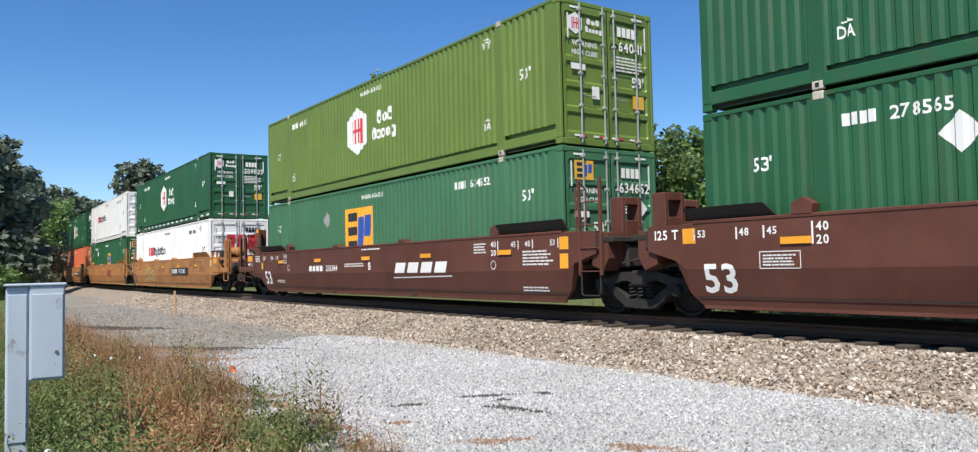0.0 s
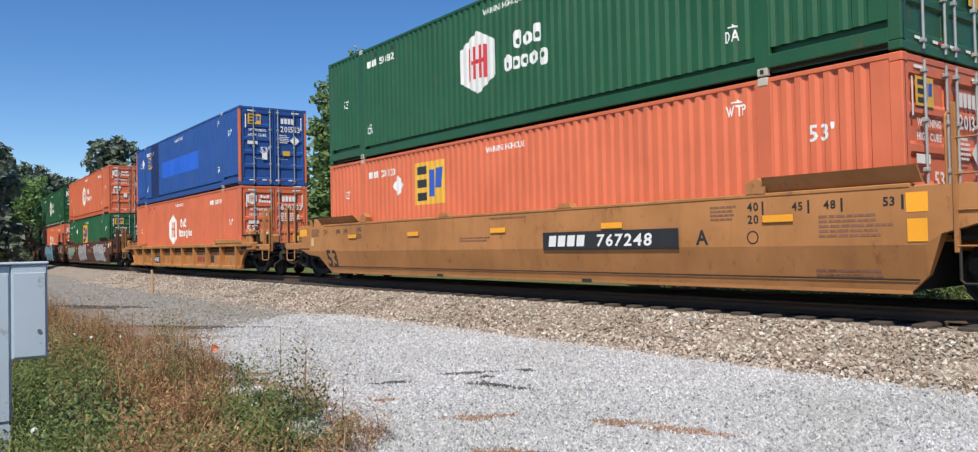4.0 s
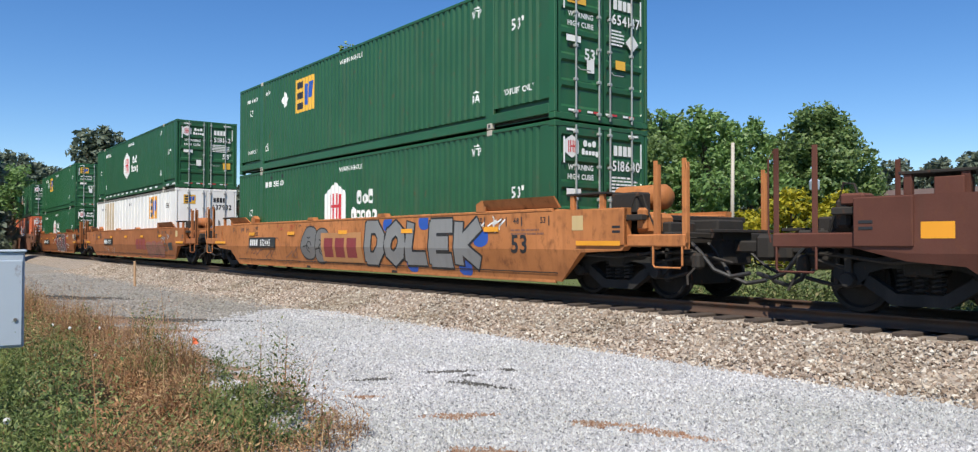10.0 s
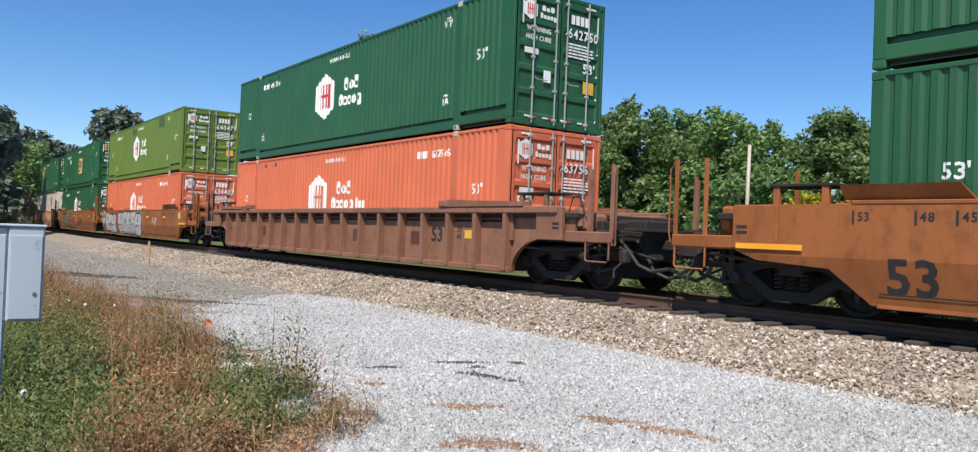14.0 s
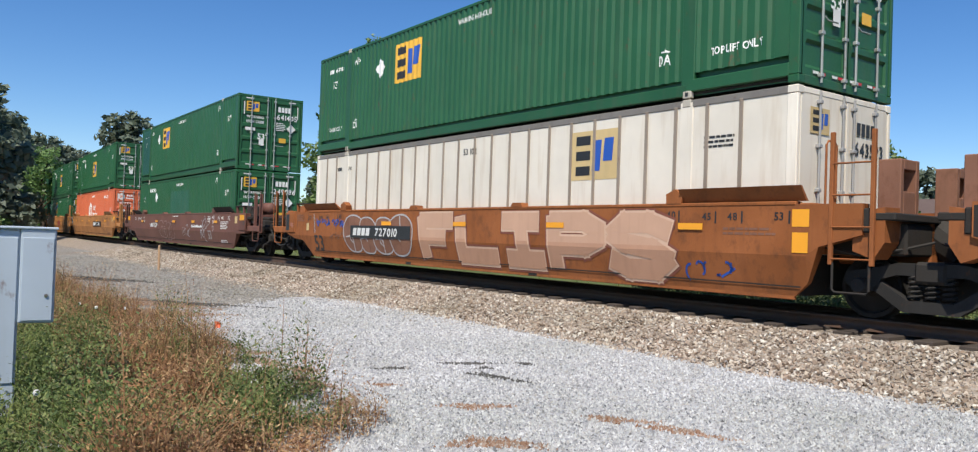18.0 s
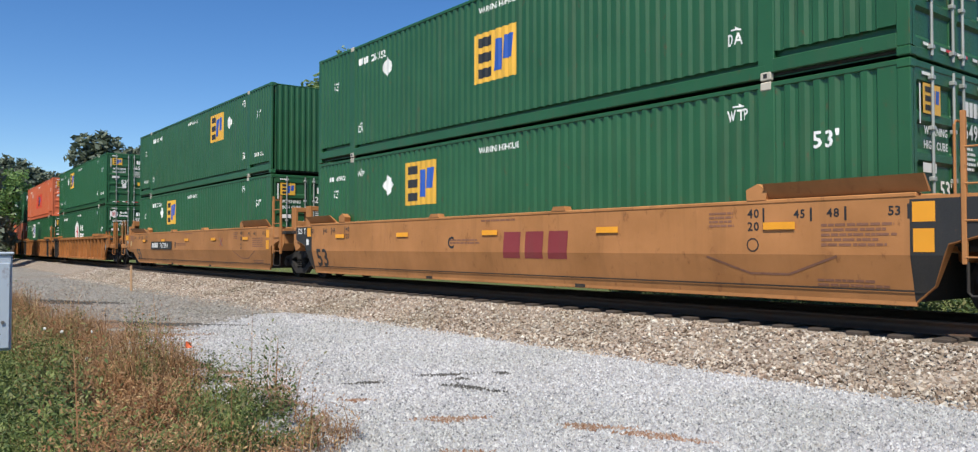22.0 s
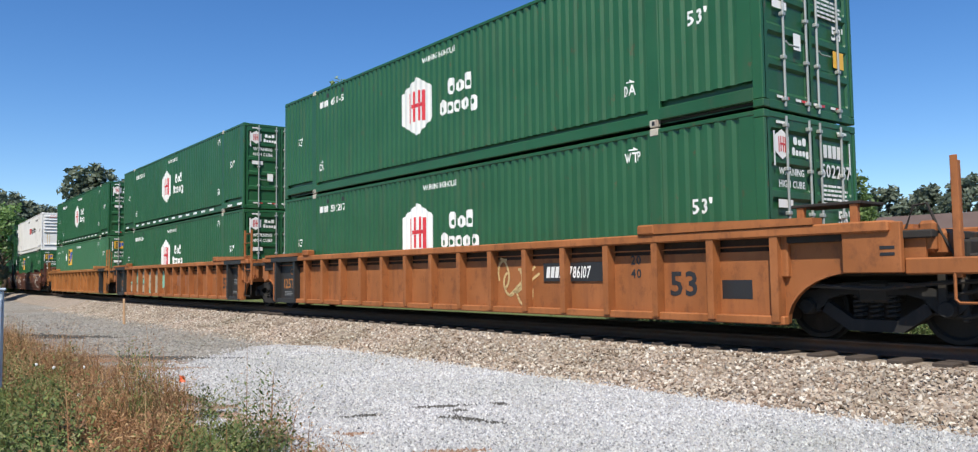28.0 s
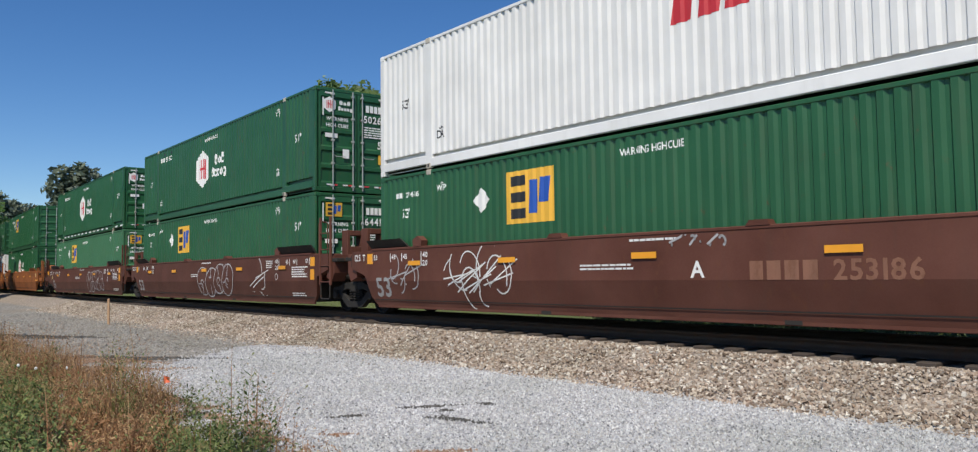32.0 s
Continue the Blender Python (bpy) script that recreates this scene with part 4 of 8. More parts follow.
    if brake == "drum":
        part("brake_drum", Geo().lathe([(0.001, -1.30), (0.20, -1.30), (0.24, -1.26), (0.24, -0.90), (0.001, -0.88)], 20, (sg * (9.42 - d), 0, zt + 0.33)), mat, ob, smooth=False)
        part("brake_housing", Geo().box(*X(9.5 - d, 9.86 - d), -1.38, -0.95, zt - 0.02, zt + 0.40, 0.03), mat, ob)
        g = Geo()
        for ya, yb in ((-1.36, -1.28), (-1.02, -0.94)):
            g.box(*X(8.98 - d, 9.18 - d), ya, yb, zt - 0.2, zt + 0.66, 0.012)
        g.box(*X(8.982 - d, 9.178 - d), -1.282, -1.018, zt + 0.42, zt + 0.655, 0.012).box(*X(8.982 - d, 9.178 - d), -1.282, -1.018, zt - 0.2, zt + 0.15, 0.012)
        part("guide_block", g, mat, ob)
    if brake == "mast":
        part("brake_drum", Geo().tube([(sg * 9.86, -1.18, zt + 0.16), (sg * 9.80, -1.18, zt + 0.16), (sg * 9.34, -1.18, zt + 0.16), (sg * 9.28, -1.18, zt + 0.16)], [0.10, 0.17, 0.17, 0.10], 16), mat, ob, smooth=False)
        part("guide_mast", Geo().box(*X(8.86, 9.16), -1.40, -1.30, zt - 0.1, zt + 0.92, 0.015).box(*X(9.04, 9.162), -1.304, -1.06, zt - 0.1, zt + 0.90, 0.012), mat, ob)
        part("mast_reflector", Geo().box(*X(8.90, 9.12), -1.406, -1.398, zt + 0.78, zt + 0.90, 0.003), O_INK, ob, "amber reflector on the mast")
        part("bent_handrail", Geo().tube([(sg * 10.0, -1.36, zt + 0.05), (sg * 10.0, -1.36, zt + 0.45), (sg * 9.72, -1.36, zt + 0.72), (sg * 9.16, -1.36, zt + 0.80)], 0.018, 6), mat, ob)
    if brake == "low" and sg < 0:
        part("guide_bracket", Geo().box(*X(8.62, 8.95), -1.42, -1.36, zt - 0.02, zt + 0.20, 0.01).box(*X(8.62, 8.68), -1.36, -1.1, zt - 0.02, zt + 0.2, 0.01).box(*X(8.89, 8.95), -1.36, -1.1, zt - 0.02, zt + 0.2, 0.01), mat, ob)
        part("brake_housing", Geo().box(*X(9.9 - d, 10.22 - d), -1.36, -1.05, zt - 0.1, zt + 0.06, 0.03), mat, ob)
    if brake == "wheel":
        g = Geo()
        pts = [(sg * 9.5 + 0.28 * math.cos(6.2832 * i / 20), -1.2, zt + 0.28 + 0.28 * math.sin(6.2832 * i / 20)) for i in range(21)]
        g.tube(pts, 0.016, 6)
        for i in range(5):
            a = 6.2832 * i / 5
            g.tube([(sg * 9.5, -1.2, zt + 0.28), (sg * 9.5 + 0.27 * math.cos(a), -1.2, zt + 0.28 + 0.27 * math.sin(a))], 0.01, 5)
        part("brake_wheel", g, GRIME, ob)
        part("brake_housing", Geo().box(*X(8.8, 9.25), -1.38, -0.95, zt - 0.1, zt + 0.42, 0.03), mat, ob)
    if brake == "ladder":
        part("ladder", ladder(*X(8.72, 9.28), -1.46, 0.72, zt + 0.95, 4), mat, ob)
        part("grab_iron", hoop(sg * 8.62, -1.45, -1.2, zt, zt + 0.85), mat, ob)
        part("step_stirrup", stirrup(*X(8.75, 9.25), -1.46, 0.36, 0.75), GRIME, ob)
    if brake == "tank":
        part("air_reservoir", Geo().tube([(sg * 9.0, -0.6, zt + 0.2), (sg * 9.1, -0.6, zt + 0.2), (sg * 10.1, -0.6, zt + 0.2), (sg * 10.2, -0.6, zt + 0.2)], [0.14, 0.22, 0.22, 0.14], 14), mat, ob, smooth=True)
        part("valve_box", Geo().box(*X(9.5, 10.1), -1.3, -0.95, zt - 0.1, zt + 0.26, 0.03), GRIME, ob)


def smooth_well(mat, left, right, label, brake=""):
    """A well car unit with plain steel sides that lean in below."""
    ob = root("well_car", label, "railway wagon", "well cars of the train")
    short = 0.08 if left == "c" and right == "a" else 0.0
    ends = []
    for sg, kind in ((-1, left), (1, right)):
        d = 0.08 if sg < 0 and right == "a" else 0.0
        if kind == "c":
            st = [(8.02, WZ0), (8.60, 0.67), (9.25, 0.72), (9.97 - d, 0.88)] if d else [(7.97, WZ0), (8.5, 0.67), (9.6, 0.74), (9.97, 0.88)] if sg < 0 else [(8.30, WZ0), (8.92, 0.77), (9.9, 0.81), (9.97, 0.88)]
        else:
            st = [(8.12, WZ0), (8.36, 0.45), (8.55, 0.95), (9.15, 1.12)]
        ends.append([(sg * x, z) for x, z in st])
    stations = ends[0][::-1] + ends[1]
    for sg in (-1, 1):
        g = Geo()
        rings = []
        for x, zb in stations:
            zm = max(0.82, zb)
            yb = WY - (0.14 * (0.82 - zb) / (0.82 - WZ0) if zb < 0.82 else 0)
            rings.append([(x, sg * WY, WZ1), (x, sg * WY, zm), (x, sg * yb, zb), (x, sg * (WY - 0.17), zb), (x, sg * (WY - 0.17), WZ1)])
        vs = [p for r in rings for p in r]
        fs = [(i * 5 + k, i * 5 + (k + 1) % 5, i * 5 + 5 + (k + 1) % 5, i * 5 + 5 + k) for i in range(len(rings) - 1) for k in range(5)]
        fs += [(0, 1, 2, 3, 4), tuple(len(vs) - 5 + k for k in range(5))]
        part("side_sill", g.add(vs, fs), mat, ob)
        part("bottom_flange", Geo().box(-7.9 if left == "c" else -8.13, 8.13, min(sg * 1.28, sg * 1.336), max(sg * 1.28, sg * 1.336), WZ0 - 0.03, WZ0 + 0.095, 0.008), mat, ob)
        if sg < 0:
            # shadow line above the bottom flange, painted as a flat dark strip
            xa = -7.85 if left == "c" else -8.2
            part("sill_seam", Geo().add([(xa, -1.3822, 0.398), (8.25, -1.3822, 0.398), (8.25, -1.3800, 0.376), (xa, -1.3800, 0.376)], [(0, 1, 2, 3)]), GRIME, ob)
        part("top_chord", Geo().box(-8.2, 8.2, min(sg * 1.31, sg * 1.482), max(sg * 1.31, sg * 1.482), WZ1 - 0.012, WZ1 + 0.045, 0.012), mat, ob)
        for x0, x1 in ((6.15, 8.32), (-8.45, -6.1) if short else (-8.32, -6.75)) if sg < 0 else ():  # sloping guides
            gp = [(x0, WZ1 + 0.05), (x1, WZ1 + 0.05), (x1, WZ1 + 0.26), (x0 + 0.05, WZ1 + 0.26)] if x0 > 0 else [(x0, WZ1 + 0.05), (x1, WZ1 + 0.05), (x1 - 0.12, WZ1 + 0.24), (x0, WZ1 + 0.24)]
            gg = Geo()
            n = len(gp)
            vs = [(x, sg * (1.56 if z > WZ1 + 0.1 else 1.41), z) for x, z in gp] + [(x, sg * (1.52 if z > WZ1 + 0.1 else 1.35), z) for x, z in gp]
            fs = [tuple(range(n)), tuple(range(2 * n - 1, n - 1, -1))] + [(i, (i + 1) % n, n + (i + 1) % n, n + i) for i in range(n)]
            part("container_guide", gg.add(vs, fs), GRIME if mat in (BROWN, MAROONC) else mat, ob, "sloping container guide plate")
        for x in (-5.8 if short else -6.3, -2.0, 2.0, 6.05) if sg < 0 else ():
            nose = [(x - 0.15, WZ1 + 0.04), (x + 0.15, WZ1 + 0.04), (x + 0.18, WZ1 + 0.17), (x + 0.02, WZ1 + 0.27), (x - 0.16, WZ1 + 0.19)]
            low = [(x - 0.19, WZ1 + 0.04), (x + 0.19, WZ1 + 0.04), (x + 0.15, WZ1 + 0.12), (x - 0.13, WZ1 + 0.12)]
            part("latch_block", Geo().prism(nose if abs(x) > 5 else low, *sorted((sg * 1.32, sg * 1.49))), mat, ob)
    for x in (-2.4, 2.4):
        part("cross_member", Geo().box(x - 0.14, x + 0.14, -1.34, 1.34, 0.20, 0.30, 0.015), GRIME, ob)
    car_end(ob, mat, -1, left, 1.53, brake, True, short)
    car_end(ob, mat, 1, right, 1.53, "ladder" if right == "a" else "tank")
    return ob


def ribbed_well(mat, left, right, label, tall=1.53, step=1.03):
    """An older well car unit: recessed side plate behind upright posts, arched over the bogies."""
    ob = root("well_car", label, "railway wagon", "well cars of the train")

    def arch(sg, kind):
        x1 = 9.5 if kind == "a" else 10.2
        pts = [(sg * 8.4, WZ0)]
        for i in range(1, 9):
            a = math.radians(90 * i / 8)
            pts.append((sg * (8.4 + 0.95 * (1 - math.cos(a))), WZ0 + 0.68 * math.sin(a)))
        pts.append((sg * x1, WZ0 + 0.70))
        return pts, x1
    la, lx = arch(-1, left)
    ra, rx = arch(1, right)
    for sg in (-1, 1):
        y0, y1 = (-1.36, -1.31) if sg < 0 else (1.31, 1.36)
        poly = la + [(-lx, tall - 0.1), (-8.32, tall - 0.1), (-8.32, tall - 0.31), (8.32, tall - 0.31), (8.32, tall - 0.1), (rx, tall - 0.1)] + ra[::-1]
        part("side_plate", Geo().prism(poly[::-1], y0, y1), mat, ob)
        # slot below the chord, shade painted into its web, air line running through
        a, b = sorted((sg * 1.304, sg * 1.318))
        part("slot_web", Geo().box(-8.34, 8.34, a, b, tall - 0.35, tall - 0.10, 0.003), SLOT_SHADE, ob)
        if sg < 0:
            part("air_line", Geo().tube([(-8.2, -1.40, tall - 0.24), (8.2, -1.40, tall - 0.24)], 0.012, 6), mat, ob)
        a, b = sorted((sg * 1.31, sg * 1.55))
        part("top_chord", Geo().box(-lx + 0.35, rx - 0.35, a, b, tall - 0.13, tall + 0.01, 0.02), mat, ob)
        a, b = sorted((sg * 1.35, sg * 1.49))
        part("bottom_chord", Geo().box(-8.4, 8.4, a, b, WZ0 - 0.02, WZ0 + 0.10, 0.015), mat, ob)
        n = int(16.6 / step)
        for i in range(n + 1) if sg < 0 else ():
            x = -8.3 + i * 16.6 / n if mat is not GOLD else -7.6 + i * step
            if mat in (TAN, TANR) and ((left == "a" and -8.2 < x < -6.9) or (right == "a" and 7.25 < x < 8.25)):
                continue
            yo = sg * 1.535
            g = Geo().prism([(x - 0.055, WZ0 + 0.03), (x + 0.055, WZ0 + 0.03), (x + 0.06, tall - 0.10), (x - 0.06, tall - 0.10)], min(yo, sg * 1.345), max(yo, sg * 1.345))
            part("rib", g, mat, ob)
        if sg < 0 and mat in (TAN, TANR):
            # black paint carried over the posts and chords beside the articulated joints
            for xs in [e for e, k in (((-8.22, -6.93), left), ((7.26, 8.29), right)) if k == "a"]:
                for x in xs:
                    part("blackened_rib", Geo().prism([(x - 0.055, WZ0 + 0.03), (x + 0.055, WZ0 + 0.03), (x + 0.06, tall - 0.10), (x - 0.06, tall - 0.10)], -1.535, -1.345), BLACK, ob, "black painted post")
                part("blackened_chord", Geo().box(xs[0] - 0.28, xs[1] + 0.28, -1.557, -1.40, tall - 0.134, tall + 0.006, 0.004), BLACK, ob, "black painted stretch of the top chord")
                part("blackened_chord", Geo().box(xs[0] - 0.06, xs[1] + 0.06, -1.496, -1.40, WZ0 - 0.024, WZ0 + 0.104, 0.004), BLACK, ob, "black painted stretch of the bottom chord")
        for q in (la, ra) if sg < 0 else ():
            g = Geo()
            vs = [(x, yy, z + dz) for x, z in q for yy, dz in ((sg * 1.33, 0), (sg * 1.40, 0), (sg * 1.40, 0.04), (sg * 1.33, 0.04))]
            fs = [(i * 4 + k, i * 4 + (k + 1) % 4, i * 4 + 4 + (k + 1) % 4, i * 4 + 4 + k) for i in range(len(q) - 1) for k in range(4)]
            part("arch_flange", g.add(vs, fs), mat, ob)
        for x0, x1 in ((6.25, 8.9), (-8.9, -6.6)):
            a, b = sorted((sg * 1.33, sg * 1.57))
            part("container_guide", Geo().prism([(x0, tall + 0.01), (x1, tall + 0.01), (x1, tall + 0.10), (x0, tall + 0.16 if x0 > 0 else tall + 0.08)], a, b), mat, ob)
        for x in (-6.1, 6.1):
            a, b = sorted((sg * 1.36, sg * 1.59))
            part("latch_block", Geo().box(x - 0.17, x + 0.17, a, b, tall + 0.0, tall + 0.16, 0.025), mat, ob)
    for x in (-7.4, -2.4, 2.4, 7.4):
        part("cross_member", Geo().box(x - 0.14, x + 0.14, -1.34, 1.34, 0.20, 0.30, 0.015), GRIME, ob)
    car_end(ob, mat, -1, left, tall, "", False)
    car_end(ob, mat, 1, right, tall, "ladder" if right == "a" else "wheel" if tall < 1.4 else "", False)
    return ob


def bogie_proto():
    ob = root("bogie", "black cast-steel freight bogie with coil springs", "bogie", "bogies of the train")
    for sg in (-1, 1):
        y0, y1 = sorted((sg * 0.93, sg * 1.07))
        g = Geo()
        g.prism([(-1.12, 0.50), (-0.95, 0.36), (-0.70, 0.40), (-0.62, 0.56), (-0.42, 0.62), (0.42, 0.62), (0.62, 0.56), (0.70, 0.40), (0.95, 0.36), (1.12, 0.50), (1.10, 0.64), (0.80, 0.68), (0.40, 0.78), (-0.40, 0.78), (-0.80, 0.68), (-1.10, 0.64)], y0, y1)
        g.prism([(-0.74, 0.42), (-0.62, 0.52), (-0.28, 0.30), (0.28, 0.30), (0.62, 0.52), (0.74, 0.42), (0.34, 0.15), (-0.34, 0.15)], y0, y1)
        part("sideframe", g, STEELK, ob, "cast steel side frame")
        for x in (-0.21, 0.0, 0.21) if sg < 0 else ():
            pts = [(x + 0.075 * math.cos(i * 0.9), sg * 1.0 + 0.075 * math.sin(i * 0.9), 0.31 + i * 0.0088) for i in range(36)]
            part("coil_spring", Geo().tube(pts, 0.017, 5), STEELK, ob)
        for x in (-0.89, 0.89):
            if sg < 0:
                part("bearing_cap", Geo().lathe([(0.001, sg * 1.16), (0.09, sg * 1.16), (0.11, sg * 1.12), (0.11, sg * 0.95)], 14, (x, 0, 0.455)), STEELK, ob)
            prof = [(0.08, 0.82), (0.08, 0.66), (0.36, 0.70), (0.385, 0.655), (0.455, 0.655), (0.485, 0.645), (0.49, 0.68), (0.458, 0.70), (0.448, 0.79), (0.39, 0.79), (0.36, 0.745), (0.14, 0.79), (0.08, 0.82)]
            part("wheel", Geo().lathe([(r * 0.93, sg * y) for r, y in prof], 22, (x, 0, 0.43)), WHEEL, ob, "dark steel wheel with a worn bright rim")
    for x in (-0.89, 0.89):
        part("axle", Geo().lathe([(0.07, -0.95), (0.08, 0), (0.07, 0.95)], 12, (x, 0, 0.43)), GRIME, ob)
    # one added dark block for the rigging, also standing for shade between wheels
    part("brake_rigging", Geo().box(-1.15, 1.15, -0.62, 0.62, 0.24, 0.72, 0.03), GRIME, ob)
    part("bolster", Geo().box(-0.2, 0.2, -1.1, 1.1, 0.52, 0.80, 0.04), GRIME, ob)
    return ob


STEELK = paint("dusty_cast_steel", (0.026, 0.025, 0.024), 0.6, (0.06, 0.055, 0.05), 0.05, 0.8, spec=0.2)
WHEEL = paint("oily_wheel_steel", (0.018, 0.0165, 0.015), 0.5, (0.035, 0.028, 0.024), 0.05, 0.75, spec=0.2)


# ---- the train: gap before the unit, car kind, ends, upper and lower container ----
ART, CPL = 19.545, 23.66
DG = "dark green corrugated steel container with a white hexagon logo"
EG = "green corrugated steel container with a yellow logo square"
OR = "faded orange corrugated container with a white hexagon logo"


def hexed(num, **k):
    return (DKGREEN, "hexa", num, DG, k)


def squared(num, **k):
    return (MIDGREEN, "square_logo", num, EG, k)


def inc(num, **k):
    return (ORANGE, "hexlong", num, OR, k)


LIMEC = lambda num, **k: (LIME, "hexa", num, "lime green corrugated container with a white hexagon logo", k)
WHITEC = lambda num, **k: (WHITE, "slant", num, "white corrugated container with red and black lettering blocks", k)
PLATEC = lambda num: (PANELW, "square_logo", num, "white panelled container with a tan water stain", {"style": "plate", "square": O_INK, "patch": [(-5.85, -3.62, 0.26, 2.72, TANSTAIN)]})
BLUEC = ("blue corrugated container with orange corner posts and a bright blue patch")

CONSIST = [
    # gap, kind, paint, left end, right end, upper, lower
    (0.0, "s", BROWN, "a", "a", squared("278121"), squared("278565")),
    (ART, "s", BROWN, "c", "a", LIMEC("640111"), (PALEG, "square_logo", "634652", "faded green corrugated container with a large yellow patch", {"mark": (-0.83, 1.66, 1.75), "square": O_INK, "numx": 4.96})),
    (23.65, "s", YELLOW, "a", "c", hexed("509525", dash=True), WHITEC("414116")),
    (ART, "s", YELLOW, "a", "a", WHITEC("425018"), squared("274109", mark=(1.0, 1.5, 1.4))),
    (ART, "s", YELLOW, "c", "a", hexed("508812"), (ORANGE, "square_logo", "201330", "faded orange corrugated container with a yellow logo square", {})),
    (23.65, "r", GOLD, "c", "c", (BLUE, "square_logo", "201553", BLUEC, {"style": "posted", "mark": (-5.15, 2.0, 0.75), "patch": [(-2.96, 3.03, 1.06, 1.80, P_BLUE), (-4.95, -3.52, 0.24, 2.81, N_BLUE)]}), inc("630303", patch=[(-5.65, -5.35, 2.46, 2.60, P_RED), (-5.02, -4.86, 2.42, 2.57, P_RED)])),
    (23.67, "s", BROWN, "a", "c", inc("637351"), squared("642295", mark=(-0.8, 1.8, 1.75), square=O_INK)),
    (19.47, "s", BROWN, "a", "a", hexed("510908", dash=True), inc("636093")),
    (19.58, "s", BROWN, "c", "a", squared("281437", topl=True, dash=True), hexed("512209")),
    (23.72, "s", RUSTL, "c", "c", squared("654147", topl=True), hexed("518680")),
    (23.69, "s", RUSTM, "c", "c", hexed("518162", dash=True), PLATEC("637932")),
    (23.64, "s", RUSTY, "c", "c", squared("277396"), hexed("506229")),
    (23.62, "r", UMBER, "c", "c", hexed("642750"), inc("637566")),
    (23.62, "s", RUSTY, "a", "c", LIMEC("640479", patch=[(3.8, 4.8, 2.28, 2.76, D_LIME), (-1.9, -0.9, 2.34, 2.68, D_LIME)]), inc("634403")),
    (19.53, "s", RUSTY, "a", "a", squared("263910", mark=(0.43, 1.54, 1.45)), hexed("517433")),
    (19.58, "s", RUSTY, "c", "a", squared("647488", topl=True), (CREAM, "square_logo", "643593", "stained white container with upright seam battens", {"style": "plate", "mark": (3.97, 2.15, 1.22)})),
    (23.67, "s", MAROONC, "c", "c", squared("641405", patch=[(-7.75, -6.35, 0.45, 2.78, TEALP)]), squared("249096", mark=(-3.0, 5.0, 0.01), patch=[(-1.55, 1.7, 0.95, 2.29, G_GREEN)])),
    (23.73, "s", YELLOW, "a", "c", squared("271973", mark=(0.08, 1.58, 1.4), patch=[(3.5, 4.36, 2.46, 2.74, D_INK)]), inc("637445")),
    (19.56, "s", YELLOW, "a", "a", squared("263152", mark=(-0.1, 1.57, 1.4)), squared("649182")),
    (19.55, "s", YELLOW, "c", "a", squared("651204", flip=True, topl=True), squared("274730")),
    (23.67, "r", TAN, "a", "c", squared("650944", topl=True), hexed("509016")),
    (19.53, "r", TAN, "a", "a", (ORANGE, "square_logo", "201517", "faded orange corrugated container with a yellow logo square", {"patch": [(-1.7, 1.95, 0.9, 2.0, P_RED)], "mark": (0.2, 1.48, 1.25)}), (MIDGREEN, "square_logo", "643112", "green corrugated container with a white logo square", {"square": W_INK, "mark": (-3.08, 1.97, 1.55)})),
    (19.53, "r", TAN, "c", "a", hexed("514627", dash=True), (ORANGE, "square_logo", "201388", "faded orange corrugated container with a yellow logo square", {"mark": (0.8, 1.47, 1.35)})),
    (23.63, "r", TANR, "a", "c", hexed("651045"), hexed("502287")),
    (19.51, "r", TANR, "a", "a", hexed("517485", dash=True), hexed("546374")),
    (19.55, "r", TAN, "c", "a", hexed("512670", dash=True), (PALEG, "square_logo", "653598", "faded green corrugated container with a yellow logo square", {})),
    (23.69, "s", BROWN, "a", "c", (WHITE, "slant", "425695", "white refrigerated container with a slatted end wall", {"style": "reefer"}), squared("274616")),
    (19.53, "s", BROWN, "a", "a", hexed("502662"), squared("644157")),
    (19.54, "s", BROWN, "c", "a", hexed("514205", dash=True), (PALEG, "square_logo", "643871", "faded green corrugated container with a yellow logo square", {})),
    (23.66, "s", RUSTY, "a", "c", squared("268914"), hexed("509377")),
    (ART, "s", RUSTY, "c", "a", hexed("508443"), PLATEC("637551")),
    (23.66, "s", BROWN, "a", "c", squared("270016"), squared("274902")),
    (ART, "s", BROWN, "a", "a", hexed("516120"), inc("636611")),
]
SPAN = [8.09 - CL / 2]
for row in CONSIST[1:]:
    SPAN.append(SPAN[-1] - row[0])

WELLS = {}


def wagon(kind, mat, left, right, label, brake):
    key = (kind, mat.name, left, right, brake)
    if key not in WELLS:
        WELLS[key] = smooth_well(mat, left, right, label, brake) if kind == "s" else ribbed_well(mat, left, right, label, 1.15 if mat is GOLD else 1.53, 1.75 if mat is GOLD else 1.03)
    return copy_thing(WELLS[key], Matrix())


CAR_LABEL = {"brown_car_paint": "brown steel well car with lettered sides", "ochre_car_paint": "ochre steel well car with plain sides", "rusted_car_paint": "rust-streaked orange well car with spray-painted sides",
             "orange_brown_car_paint": "orange-brown well car with upright side ribs", "reddish_orange_car_paint": "rusty reddish-orange well car with upright side ribs", "orange_rust_car_paint": "faded orange well car with rust streaks and silver spray paint", "mellow_rust_car_paint": "faded rust-orange well car with worn lettering", "golden_car_paint": "yellow well car with upright side ribs", "weathered_brown_car_paint": "weathered brown well car with upright side ribs", "dull_maroon_car_paint": "dull maroon well car with faded lettering"}
CARS = []
BOGIE = bogie_proto()
